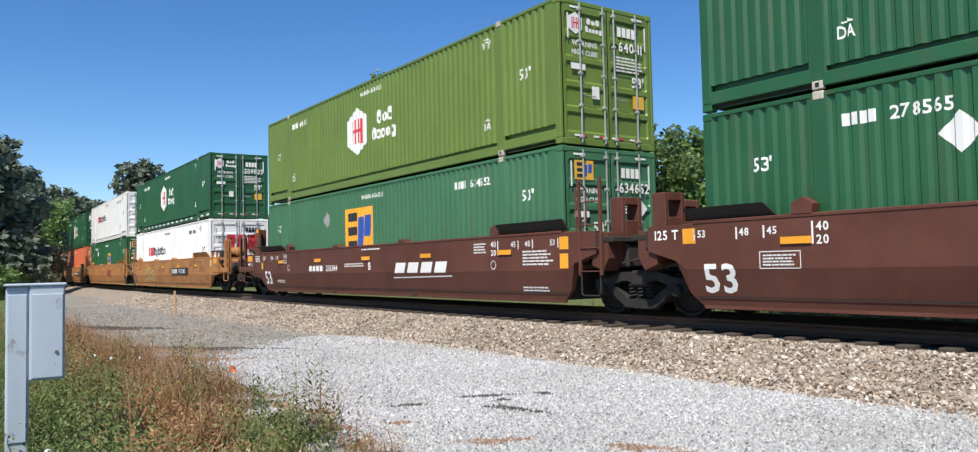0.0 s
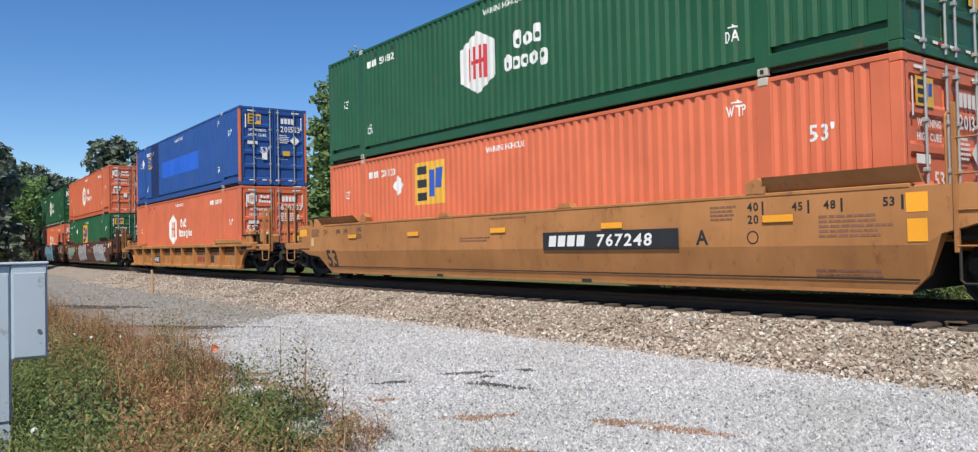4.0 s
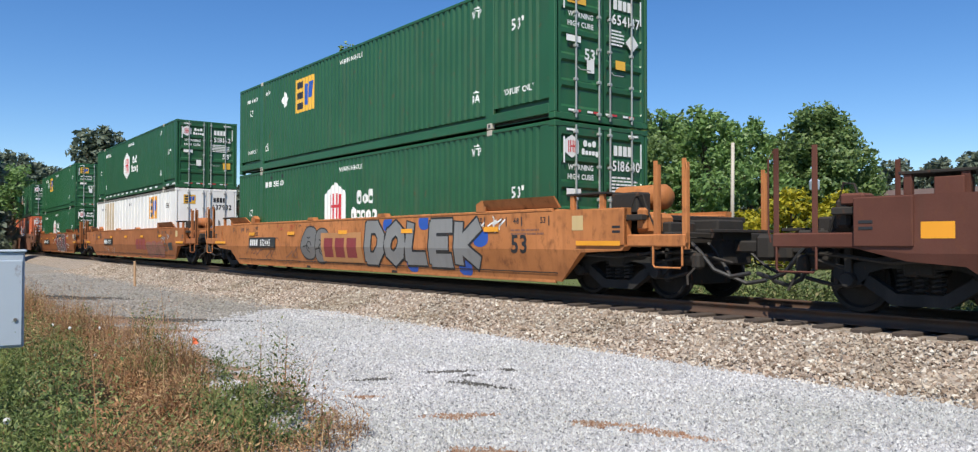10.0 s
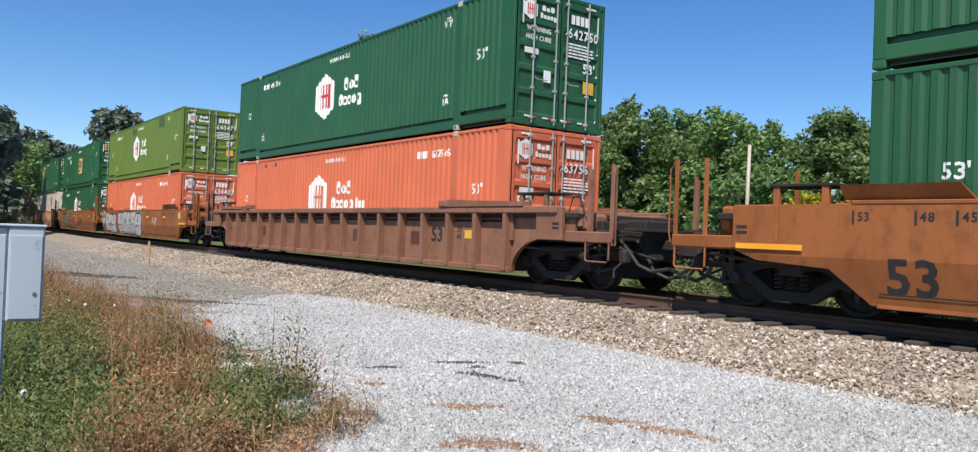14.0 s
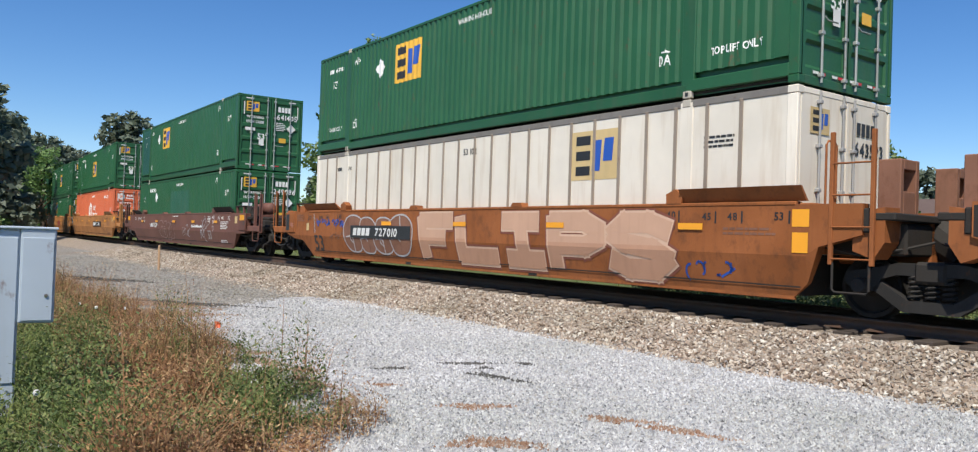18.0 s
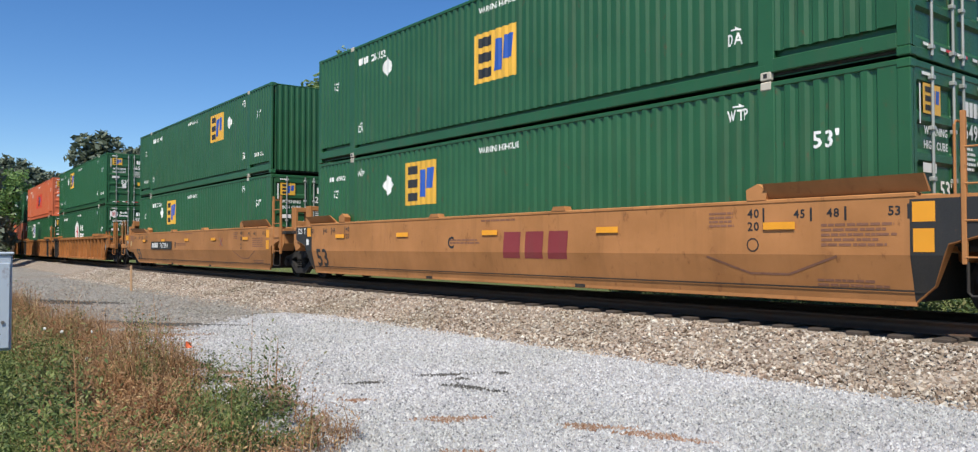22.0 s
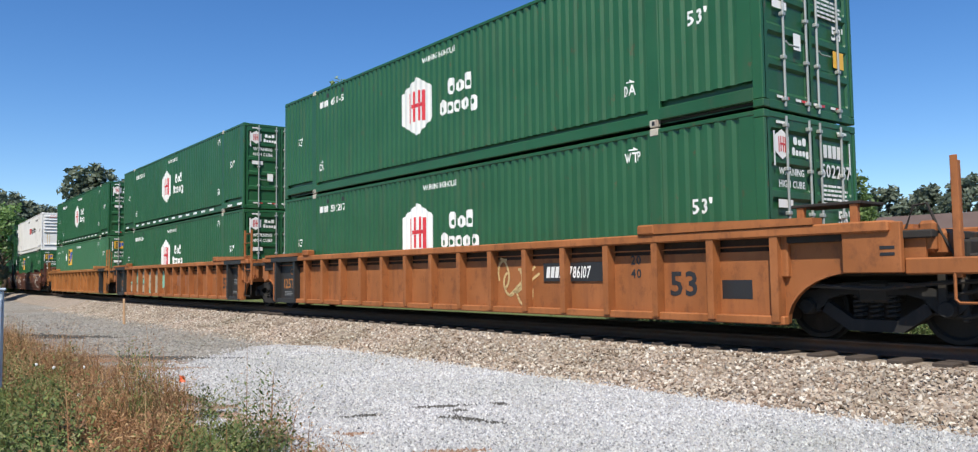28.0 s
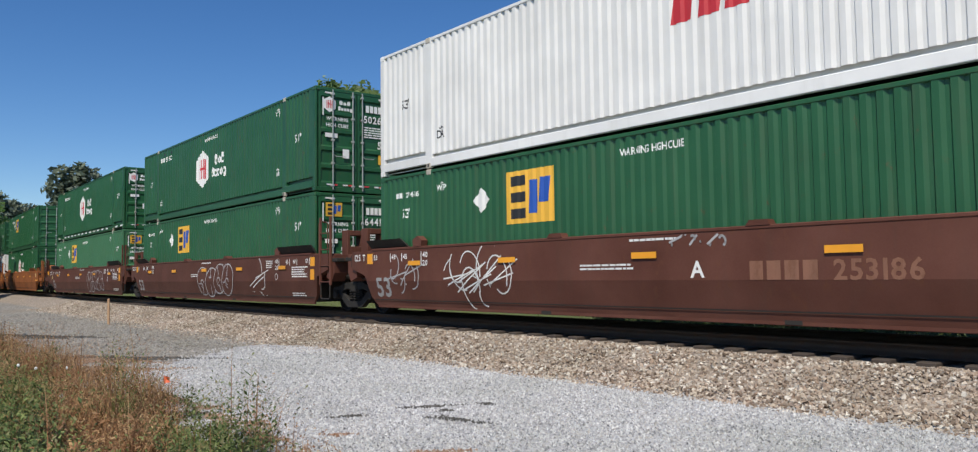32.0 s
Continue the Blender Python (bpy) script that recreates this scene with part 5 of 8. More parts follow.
for i, (gap, kind, mat, left, right, up, low) in enumerate(CONSIST):
    car = wagon(kind, mat, left, right, CAR_LABEL[mat.name], {1: "mast", 19: "drum"}.get(i, "low") if left == "c" and right == "a" else "")
    CARS.append(car)
    MOVERS.append((car, SPAN[i], 0.0, 0))
    for (col, brand, num, lab, kw), z in ((low, 0.35), (up, 0.35 + CH + 0.03)):
        box_ = container(col, brand, num, lab, upper=z > 1, far=i > 28, **kw)
        MOVERS.append((box_, SPAN[i], z, 180 if kw.get("flip") else 0))
    # one bogie under each coupler end, a shared one at each articulated joint
    spots = []
    if left == "c":
        spots.append(SPAN[i] - 9.28)
    else:
        spots.append(SPAN[i] - ART / 2)
    if right == "c":
        spots.append(SPAN[i] + 9.4)
    for s in spots:
        MOVERS.append((copy_thing(BOGIE, Matrix()), s, 0.0, 0))

# ---- lettering and spray paint on the cars ----
def stroke(pts, w, taper=0.0):
    """A flat band along points, in pieces."""
    out = []
    for a, b in zip(pts, pts[1:]):
        dx, dz = b[0] - a[0], b[1] - a[1]
        ln_ = math.hypot(dx, dz) or 1
        nx, nz = -dz / ln_ * w / 2, dx / ln_ * w / 2
        ex, ez = dx / ln_ * w * 0.3, dz / ln_ * w * 0.3
        out.append([(a[0] - nx - ex, a[1] - nz - ez), (b[0] - nx + ex, b[1] - nz + ez), (b[0] + nx + ex, b[1] + nz + ez), (a[0] + nx - ex, a[1] + nz - ez)])
    return out


def curl(rg, cx, cz, r, n=9):
    a0, da = rg.random() * 6.28, (rg.random() - 0.5) * 0.9 * 9 / (n * 1.6)
    n = int(n * 1.6)
    return [(cx + r * (1 - 0.03 * k) * math.cos(a0 + da * k), cz + r * 1.05 * math.sin(a0 + da * k)) for k in range(n)]


def car_layers(car, name, layers, mat, face, label=""):
    """Flat paint on the near side of a car, in layers of (shapes, lift); face is the plate's distance from the middle."""
    g = Geo()
    for polys, lift in layers:
        lim = []
        for q in polys:
            c = clip([(z, x) for x, z in q], WZ0 + 0.02, 1.5)
            if len(c) > 2:
                lim.append([(x, z) for z, x in c])
        if face < WY:
            for q in lim:
                g.add([(x, -face - lift, z) for x, z in q], [tuple(range(len(q)))])
        else:
            h = well_decal(split_low(lim), False, lift + face - WY)
            g.add(h.v, h.f)
    if g.v:
        me = bpy.data.meshes.new(name)
        me.from_pydata(g.v, [], g.f)
        me.materials.append(mat)
        part(name, me, None, car, label)


def car_part(car, name, polys, mat, face, lift=0.004, label=""):
    car_layers(car, name, [(polys, lift)], mat, face, label)


def bubble(rg, cx, cz, rx, rz, blocky):
    """One bulky rounded form; returns its rim at a given growth."""
    lean, p1, p2, e = rg.uniform(-0.3, 0.3), rg.random() * 6.28, rg.random() * 6.28, 0.42 if blocky else 0.8

    def at(grow=0.0):
        out = []
        for k in range(26):
            a = 6.2832 * k / 26
            c, s = math.cos(a), math.sin(a)
            q = 1 + 0.10 * math.sin(2 * a + p1) + 0.09 * math.sin(3 * a + p2)
            x = math.copysign(abs(c) ** e, c) * rx * q
            z = math.copysign(abs(s) ** e, s) * rz * (0.93 + 0.07 * q)
            out.append((cx + x + lean * z + grow * c, cz + z + grow * s))
        return out
    return at


def fan(pts):
    cx, cz = sum(p[0] for p in pts) / len(pts), sum(p[1] for p in pts) / len(pts)
    return [[(cx, cz), pts[k - 1], pts[k]] for k in range(len(pts))]


def piece(car, face, seed, x0, x1, z0, z1, n, fill, edge, glow=None, w=0.2, wild=False, blocky=False, shade=None, line=0.04, fade=0.0, spread=0.3):
    """A spray-painted piece: cloud behind, bulky forms, their outlines, slits and glints."""
    rg = random.Random(seed)
    if wild:
        lines = []
        for i in range(n * 11):
            cx = x0 + (x1 - x0) * (i + rg.random()) / (n * 11)
            lines.append(curl(rg, cx, z0 + 0.1 + (z1 - z0 - 0.2) * rg.random(), 0.12 + 0.34 * rg.random()))
            if i % 4 == 0:
                zz = z0 + (z1 - z0) * rg.random()
                lines.append([(cx - 0.3, zz), (cx, z0 + (z1 - z0) * rg.random()), (cx + 0.35, zz + 0.2)])
        if glow:
            car_part(car, "spray_halo", [q for l in lines for q in stroke(l, w + 0.20)], glow, face, 0.004, "sprayed halo of graffiti")
        car_part(car, "spray_outline", [q for l in lines for q in stroke(l, w + 0.13)], edge, face, 0.007, "sprayed outline of graffiti")
        car_part(car, "spray_fill", [q for l in lines for q in stroke(l, w)], fill, face, 0.010, "sprayed fill of graffiti")
        car_part(car, "spray_line", [q for l in lines[::2] for q in stroke(l, w * 0.25)], edge, face, 0.013, "thin sprayed lines of graffiti")
        return
    wd = (x1 - x0) / n
    H = (z1 - z0) / 2
    forms, slits, glints, tints = [], [], [], []
    for i in range(n):
        f = 1 - fade * i / n
        cx, cz = x0 + wd * (i + 0.5) + rg.uniform(-0.06, 0.06) * wd, (z0 + z1) / 2 + rg.uniform(-0.07, 0.07) + H * (1 - f)
        forms.append(bubble(rg, cx, cz, wd * rg.uniform(0.54, 0.66), H * f * rg.uniform(0.84, 0.97), blocky))
        lean = rg.uniform(-0.12, 0.12)
        own = []
        for kind in rg.sample(range(6), 3):
            own.append({0: [(cx + lean, cz - H * f * 0.9), (cx, cz - H * f * 0.2)], 1: [(cx - lean, cz + H * f * 0.9), (cx, cz + H * f * 0.25)], 2: [(cx + wd * 0.5, cz + 0.12), (cx + 0.1, cz + 0.1), (cx + 0.02, cz + 0.02)],
                        3: [(cx - wd * 0.48, cz - 0.1), (cx - 0.1, cz - 0.06), (cx, cz - 0.16)], 4: [(cx - wd * 0.14, cz + H * f * 0.35), (cx, cz + H * f * 0.28), (cx + wd * 0.12, cz + H * f * 0.36)],
                        5: [(cx + wd * 0.2 * math.cos(a), cz - 0.1 + 0.16 * math.sin(a)) for a in (0.2, 1.0, 1.9, 2.8, 3.7, 4.6)]}[kind])
        slits.append(own)
        glints.append([(cx - wd * 0.34, cz + H * f * 0.55), (cx - wd * 0.28, cz + H * f * 0.68), (cx - wd * 0.12, cz + H * f * 0.72)])
        tints.append(bubble(rg, cx + rg.uniform(-0.1, 0.1), cz - H * f * 0.42, wd * 0.40, H * f * 0.36, False))
    if glow:
        cloud = [f(0.12) for f in forms] + [bubble(rg, rg.uniform(x0 - spread, x1 + spread), rg.uniform(z0, z1), rg.uniform(0.25, 0.55), rg.uniform(0.15, 0.5), False)() for _ in range(n * 3)]
        car_part(car, "spray_halo", [q for f in cloud for q in fan(f)], glow, face, 0.004, "sprayed cloud behind graffiti")
    step = 0.0022
    lay = lambda k, top: 0.007 + step * k + top * 0.0007
    car_layers(car, "spray_fill", [([q for q in fan(f())], lay(k, 1)) for k, f in enumerate(forms)], fill, face, "sprayed fill of graffiti")
    if shade:
        car_layers(car, "spray_shade", [([q for q in fan(f())], lay(k, 1.7)) for k, f in enumerate(tints)], shade, face, "second tone of the spray fill")
    car_layers(car, "spray_outline", [(fan(f(line)), lay(k, 0)) for k, f in enumerate(forms)] + [([q for m in own for q in stroke(m, line * 0.9)], lay(k, 2.2)) for k, own in enumerate(slits)], edge, face, "sprayed outline of graffiti")
    if glow or shade:
        car_part(car, "spray_line", [q for m in glints for q in stroke(m, 0.03)], W_INK, face, lay(n, 2), "white sprayed glint")


SKELETON = {
    "A": [[(0, 0), (0.5, 1), (1, 0)], [(0.25, 0.36), (0.75, 0.36)]], "C": [[(1, 0.85), (0.7, 1), (0.3, 1), (0, 0.7), (0, 0.3), (0.3, 0), (0.7, 0), (1, 0.15)]],
    "D": [[(0, 0), (0, 1), (0.6, 1), (1, 0.7), (1, 0.3), (0.6, 0), (0, 0)]], "E": [[(1, 1), (0, 1), (0, 0), (1, 0)], [(0, 0.5), (0.8, 0.5)]],
    "F": [[(1, 1), (0, 1), (0, 0)], [(0, 0.5), (0.7, 0.5)]], "I": [[(0.1, 1), (0.9, 1)], [(0.5, 1), (0.5, 0)], [(0.1, 0), (0.9, 0)]],
    "K": [[(0, 0), (0, 1)], [(1, 1), (0.1, 0.45), (1, 0)]], "L": [[(0, 1), (0, 0), (1, 0)]], "N": [[(0, 0), (0, 1), (1, 0), (1, 1)]],
    "O": [[(0.5, 0), (0.1, 0.2), (0, 0.5), (0.1, 0.8), (0.5, 1), (0.9, 0.8), (1, 0.5), (0.9, 0.2), (0.5, 0)]],
    "P": [[(0, 0), (0, 1), (0.7, 1), (1, 0.8), (1, 0.6), (0.7, 0.42), (0, 0.42)]],
    "S": [[(1, 0.85), (0.7, 1), (0.25, 1), (0, 0.75), (0.25, 0.55), (0.75, 0.45), (1, 0.25), (0.75, 0), (0.25, 0), (0, 0.15)]],
    "T": [[(0, 1), (1, 1)], [(0.5, 1), (0.5, 0)]], "U": [[(0, 1), (0, 0.2), (0.3, 0), (0.7, 0), (1, 0.2), (1, 1)]]}


def lettered(car, face, seed, s, x0, x1, z0, z1, w, fill, edge, line=0.05, outer=None, cloud=None, shade=None, split=0.5, lean=0.0, spread=0.6):
    """A sprayed word of fat strokes: cloud, outer line, outline, fill, a second tone below."""
    rg = random.Random(seed)
    step = (x1 - x0) / len(s)
    lines = []
    for i, ch in enumerate(s):
        a, b = x0 + step * i + w * 0.55, x0 + step * (i + 1) - w * 0.55
        lo, hi, tip = z0 + w * 0.45 + rg.uniform(0, 0.05), z1 - w * 0.45 - rg.uniform(0, 0.05), rg.uniform(-0.07, 0.07) + lean
        lines += [[(a + (b - a) * u + tip * (v - 0.5), lo + (hi - lo) * v) for u, v in pl] for pl in SKELETON[ch]]
    band = lambda k: [q for l in lines for q in stroke(l, k)]
    laid = lambda polys, lift: [([q], lift + 0.00004 * k) for k, q in enumerate(polys)]
    if cloud:
        blobs = [bubble(rg, rg.uniform(x0 - spread, x1 + spread), rg.uniform(z0 + 0.1, z1 - 0.1), rg.uniform(0.25, 0.55), rg.uniform(0.2, 0.5), False)() for _ in range(len(s) * 4)]
        car_layers(car, "spray_halo", [(fan(f), 0.003 + 0.0001 * k) for k, f in enumerate(blobs)], cloud, face, "sprayed cloud behind graffiti")
    if outer:
        car_layers(car, "spray_border", laid(band(w + line * 4.2), 0.0065), outer, face, "outer sprayed line of graffiti")
    car_layers(car, "spray_outline", laid(band(w + line * 2), 0.010), edge, face, "sprayed outline of graffiti")
    car_layers(car, "spray_fill", laid(band(w), 0.0135), fill, face, "sprayed fill of graffiti")
    if shade:
        low = [[(x, z) for z, x in clip([(z, x) for x, z in q], -9, z0 + (z1 - z0) * split)] for q in band(w)]
        car_layers(car, "spray_shade", laid([q for q in low if len(q) > 2], 0.017), shade, face, "second tone of the spray fill")


def scribble(car, face, seed, x, z, w, h, mat, n=6, thick=0.035):
    """A thin sprayed tag."""
    rg = random.Random(seed)
    polys = []
    for i in range(n):
        cx = x - w / 2 + w * (i + 0.5) / n
        r = h * (0.25 + 0.2 * rg.random())
        polys += stroke(curl(rg, cx, z + (rg.random() - 0.5) * h * 0.5, r, 7), thick)
        if rg.random() < 0.5:
            polys += stroke([(cx - r, z - h * 0.4 * rg.random()), (cx + r * 1.4, z + h * 0.45 * rg.random())], thick)
    car_part(car, "sprayed_tag", polys, mat, face, 0.006, "scrawled spray tag")


def plate_mark(car, face, x0, x1, z, num):
    car_part(car, "number_panel", [rect(x0, x1, z - 0.165, z + 0.165)], K_INK, face, 0.024, "black number panel")
    w = x1 - x0
    car_part(car, "car_number", blocks(x0 + w * 0.05, x0 + w * 0.36, z - 0.10, z + 0.10, 4, 0.15) + words(num, x0 + w * 0.44, z - 0.10, 0.20, w * 0.52 / (6 * 0.218), 0.12, False), W_INK, face, 0.028)


def standard_marks(car, i, mat, face, left, right):
    """Load limits, scale ticks and reflectors that every plain-sided car carries."""
    ink = W_INK if mat in (BROWN, MAROONC) else K_INK
    rg = random.Random(40 + i)
    for sg in (-1, 1):
        for x, s in ((6.74, "45"), (7.21, "48"), (7.99, "53")):
            car_part(car, "scale_mark", words(s, sg * x - 0.04, 1.31, 0.11) + [rect(sg * x + sg * 0.15 - 0.045, sg * x + sg * 0.15 - 0.015, 1.26, 1.44)], ink, face)
        car_part(car, "scale_mark", words("40", sg * 6.0, 1.33, 0.12) + words("20", sg * 6.0, 1.15, 0.12) + [rect(sg * 6.0 + sg * 0.155 - 0.015, sg * 6.0 + sg * 0.155 + 0.015, 1.15, 1.46)], ink, face)
        if i != 15 or sg > 0:
            car_part(car, "reflector", [rect(sg * 6.4 - 0.24, sg * 6.4 + 0.24, 1.16, 1.26)], O_INK, face, 0.027, "amber reflector strip")
        if (left if sg < 0 else right) == "a":
            car_part(car, "reflector", [rect(sg * 8.28 - 0.13, sg * 8.28 + 0.13, 1.22, 1.46)], O_INK, face, 0.004, "amber reflector square")
        elif mat in (RUSTY, RUSTL, RUSTM) and right == "c":
            x0, x1 = sorted((sg * 8.85, sg * 9.9))
            car_part(car, "edge_stripe", [rect(x0, x1, 0.895, 0.975)], O_INK, face + 0.031, 0.004, "amber edge stripe")
        else:
            short = sg < 0 and right == "a"
            xr = sg * (9.52 if short else 9.6)
            if short and i == 8:
                car_part(car, "reflector", [rect(-9.08, -8.70, 1.0, 1.2)], O_INK, face, 0.004, "amber reflector square")
            elif not (short and i == 15):
                car_part(car, "reflector", [rect(xr - 0.25, xr + 0.25, 1.27, 1.47)], O_INK, face + 0.03, 0.004, "amber reflector square")
            if short:
                xn = {1: -8.28, 8: -8.2, 15: -8.2, 19: -8.82, 4: -8.95}.get(i, -8.3)
                car_part(car, "notice", [rect(xn - 0.085, xn + 0.085, 0.98, 1.20)], Y_INK if i in (1, 8) else BEIGE, face, 0.006, "pale inspection notice")
                if i != 8:
                    car_part(car, "stencil_block", bars(-9.0, -8.2 if i == 19 else -8.45, 1.16 if i == 19 else 1.24, 1.47, 4, 8, rg), ink if ink is W_INK else UMBER, face, 0.005)
                if i in (1, 19):
                    car_part(car, "data_plate", [rect(-9.50, -9.22, 1.10, 1.22)], GREYS if i == 1 else MIDGREY, face + 0.03, 0.004, "grey data plate")
                    car_part(car, "data_plate", [rect(-9.80, -9.56, 1.00, 1.08)] if i == 19 else [rect(-9.78, -9.55, 1.12, 1.22)], K_INK if i == 19 else W_INK, face + 0.03, 0.004, "small data plate")
                if i == 1:
                    car_part(car, "stencil_block", bars(-6.95, -6.1, 0.50, 0.62, 2, 9, rg), W_INK, face, 0.005)
                    ring = [(-5.75 + 0.09 * math.cos(a), 1.0 + 0.09 * math.sin(a)) for a in [k * 0.6283 for k in range(11)]]
                    car_part(car, "ring_mark", stroke(ring, 0.018), W_INK, face)
    for x in (-3.3, 0.0, 3.2):
        car_part(car, "reflector", [rect(x - 0.25, x + 0.25, 1.16, 1.26)], O_INK, face, 0.027, "amber reflector strip")
    if right == "a":
        car_part(car, "reflector", [rect(8.16, 8.40, 0.86, 1.14)], O_INK, face, 0.009, "amber reflector square")
    else:
        car_part(car, "notice", [rect(8.72, 9.0, 1.16, 1.42)], BEIGE if mat is not BROWN else W_INK, face, 0.004, "pale inspection notice")
    if mat in (RUSTY, RUSTL, RUSTM):
        car_part(car, "stencil_block", bars(7.0, 8.0, 1.08, 1.22, 2, 7, rg), UMBER, face)
        return
    car_part(car, "stencil_block", bars(7.0, 8.0, 0.92, 1.24, 5, 7, rg), ink if ink is W_INK else UMBER, face)
    car_part(car, "stencil_block", bars(5.25, 5.72, 1.2, 1.44, 4, 5, rg), ink if ink is W_INK else UMBER, face)
    car_part(car, "stencil_block", bars(-1.4, -0.1, 0.98, 1.1, 2, 9, rg), ink if ink is W_INK else UMBER, face)
    car_part(car, "stencil_block", bars(6.9, 7.9, 0.40, 0.52, 2, 8, rg), ink if ink is W_INK else UMBER, face)
    car_part(car, "stencil_block", bars(-0.3, 0.9, 1.42, 1.49, 1, 9, rg), ink if ink is W_INK else UMBER, face)
    ring = [(5.98 + 0.09 * math.cos(a), 0.95 + 0.09 * math.sin(a)) for a in [k * 0.6283 for k in range(11)]]
    car_part(car, "ring_mark", stroke(ring, 0.018), ink, face)


def big53(car, face, x, z, h, ink):
    car_part(car, "large_length_mark", words("53", x, z - h / 2, h, 1.05), ink, face)


def owner_sign(car, face, x, z, w, mat, lift=0.004):
    """Three bulky leaning blocks of the owner's mark as plain shapes."""
    h = w * 0.13
    P = blocks(x - w / 2, x + w / 2, z - h, z + h, 3, 0.10)
    car_part(car, "owner_mark", P, mat, face, lift)


def ring_of(car, face, x, z, r):
    """A faded round emblem: a ring with a cross inside."""
    rim = [(x + r * math.cos(a), z + r * math.sin(a)) for a in [k * 0.2618 for k in range(25)]]
    car_part(car, "faded_emblem", stroke(rim, 0.05) + stroke([(x - r * 0.6, z), (x + r * 0.6, z)], 0.12) + stroke([(x, z - r * 0.6), (x, z + r * 0.6)], 0.12), FADED, face, 0.005, "faded round owner emblem")


FADED = paint("faded_emblem_paint", (0.17, 0.07, 0.035), 0.5, (0.1, 0.045, 0.03))
PALEM = paint("pale_mint_spray", (0.27, 0.44, 0.36), 0.35, (0.12, 0.12, 0.1))
LIMES = paint("lime_spray", (0.42, 0.50, 0.22), 0.25)
CREAMS = paint("cream_spray", (0.42, 0.37, 0.26), 0.4, (0.15, 0.13, 0.1))
OCHREP = paint("fresh_ochre_patch", (0.50, 0.235, 0.085), 0.4, (0.18, 0.08, 0.04))
BLUEL = paint("light_blue_spray", (0.15, 0.40, 0.54), 0.3, (0.05, 0.2, 0.32))
MIDGREY = paint("mid_grey_spray", (0.23, 0.23, 0.225), 0.35, (0.12, 0.11, 0.1))
GREYP = paint("purple_grey_spray", (0.11, 0.085, 0.095), 0.3)
PEACHD = paint("deep_peach_spray", (0.47, 0.26, 0.165), 0.3, (0.2, 0.1, 0.06))
GREYS = paint("dull_grey_spray", (0.17, 0.165, 0.16), 0.4)
HAZEL = paint("pale_dusty_spray", (0.33, 0.24, 0.21), 0.5, (0.12, 0.05, 0.04))
RUSTD = paint("dark_rust_spray", (0.20, 0.06, 0.035), 0.3)
PEACHL = paint("light_peach_spray", (0.62, 0.42, 0.30), 0.3, (0.25, 0.13, 0.08))
HAZE = paint("thin_grey_spray", (0.20, 0.12, 0.10), 0.5, (0.12, 0.05, 0.04))
MAROON = paint("maroon_marking", (0.24, 0.03, 0.035), 0.25)
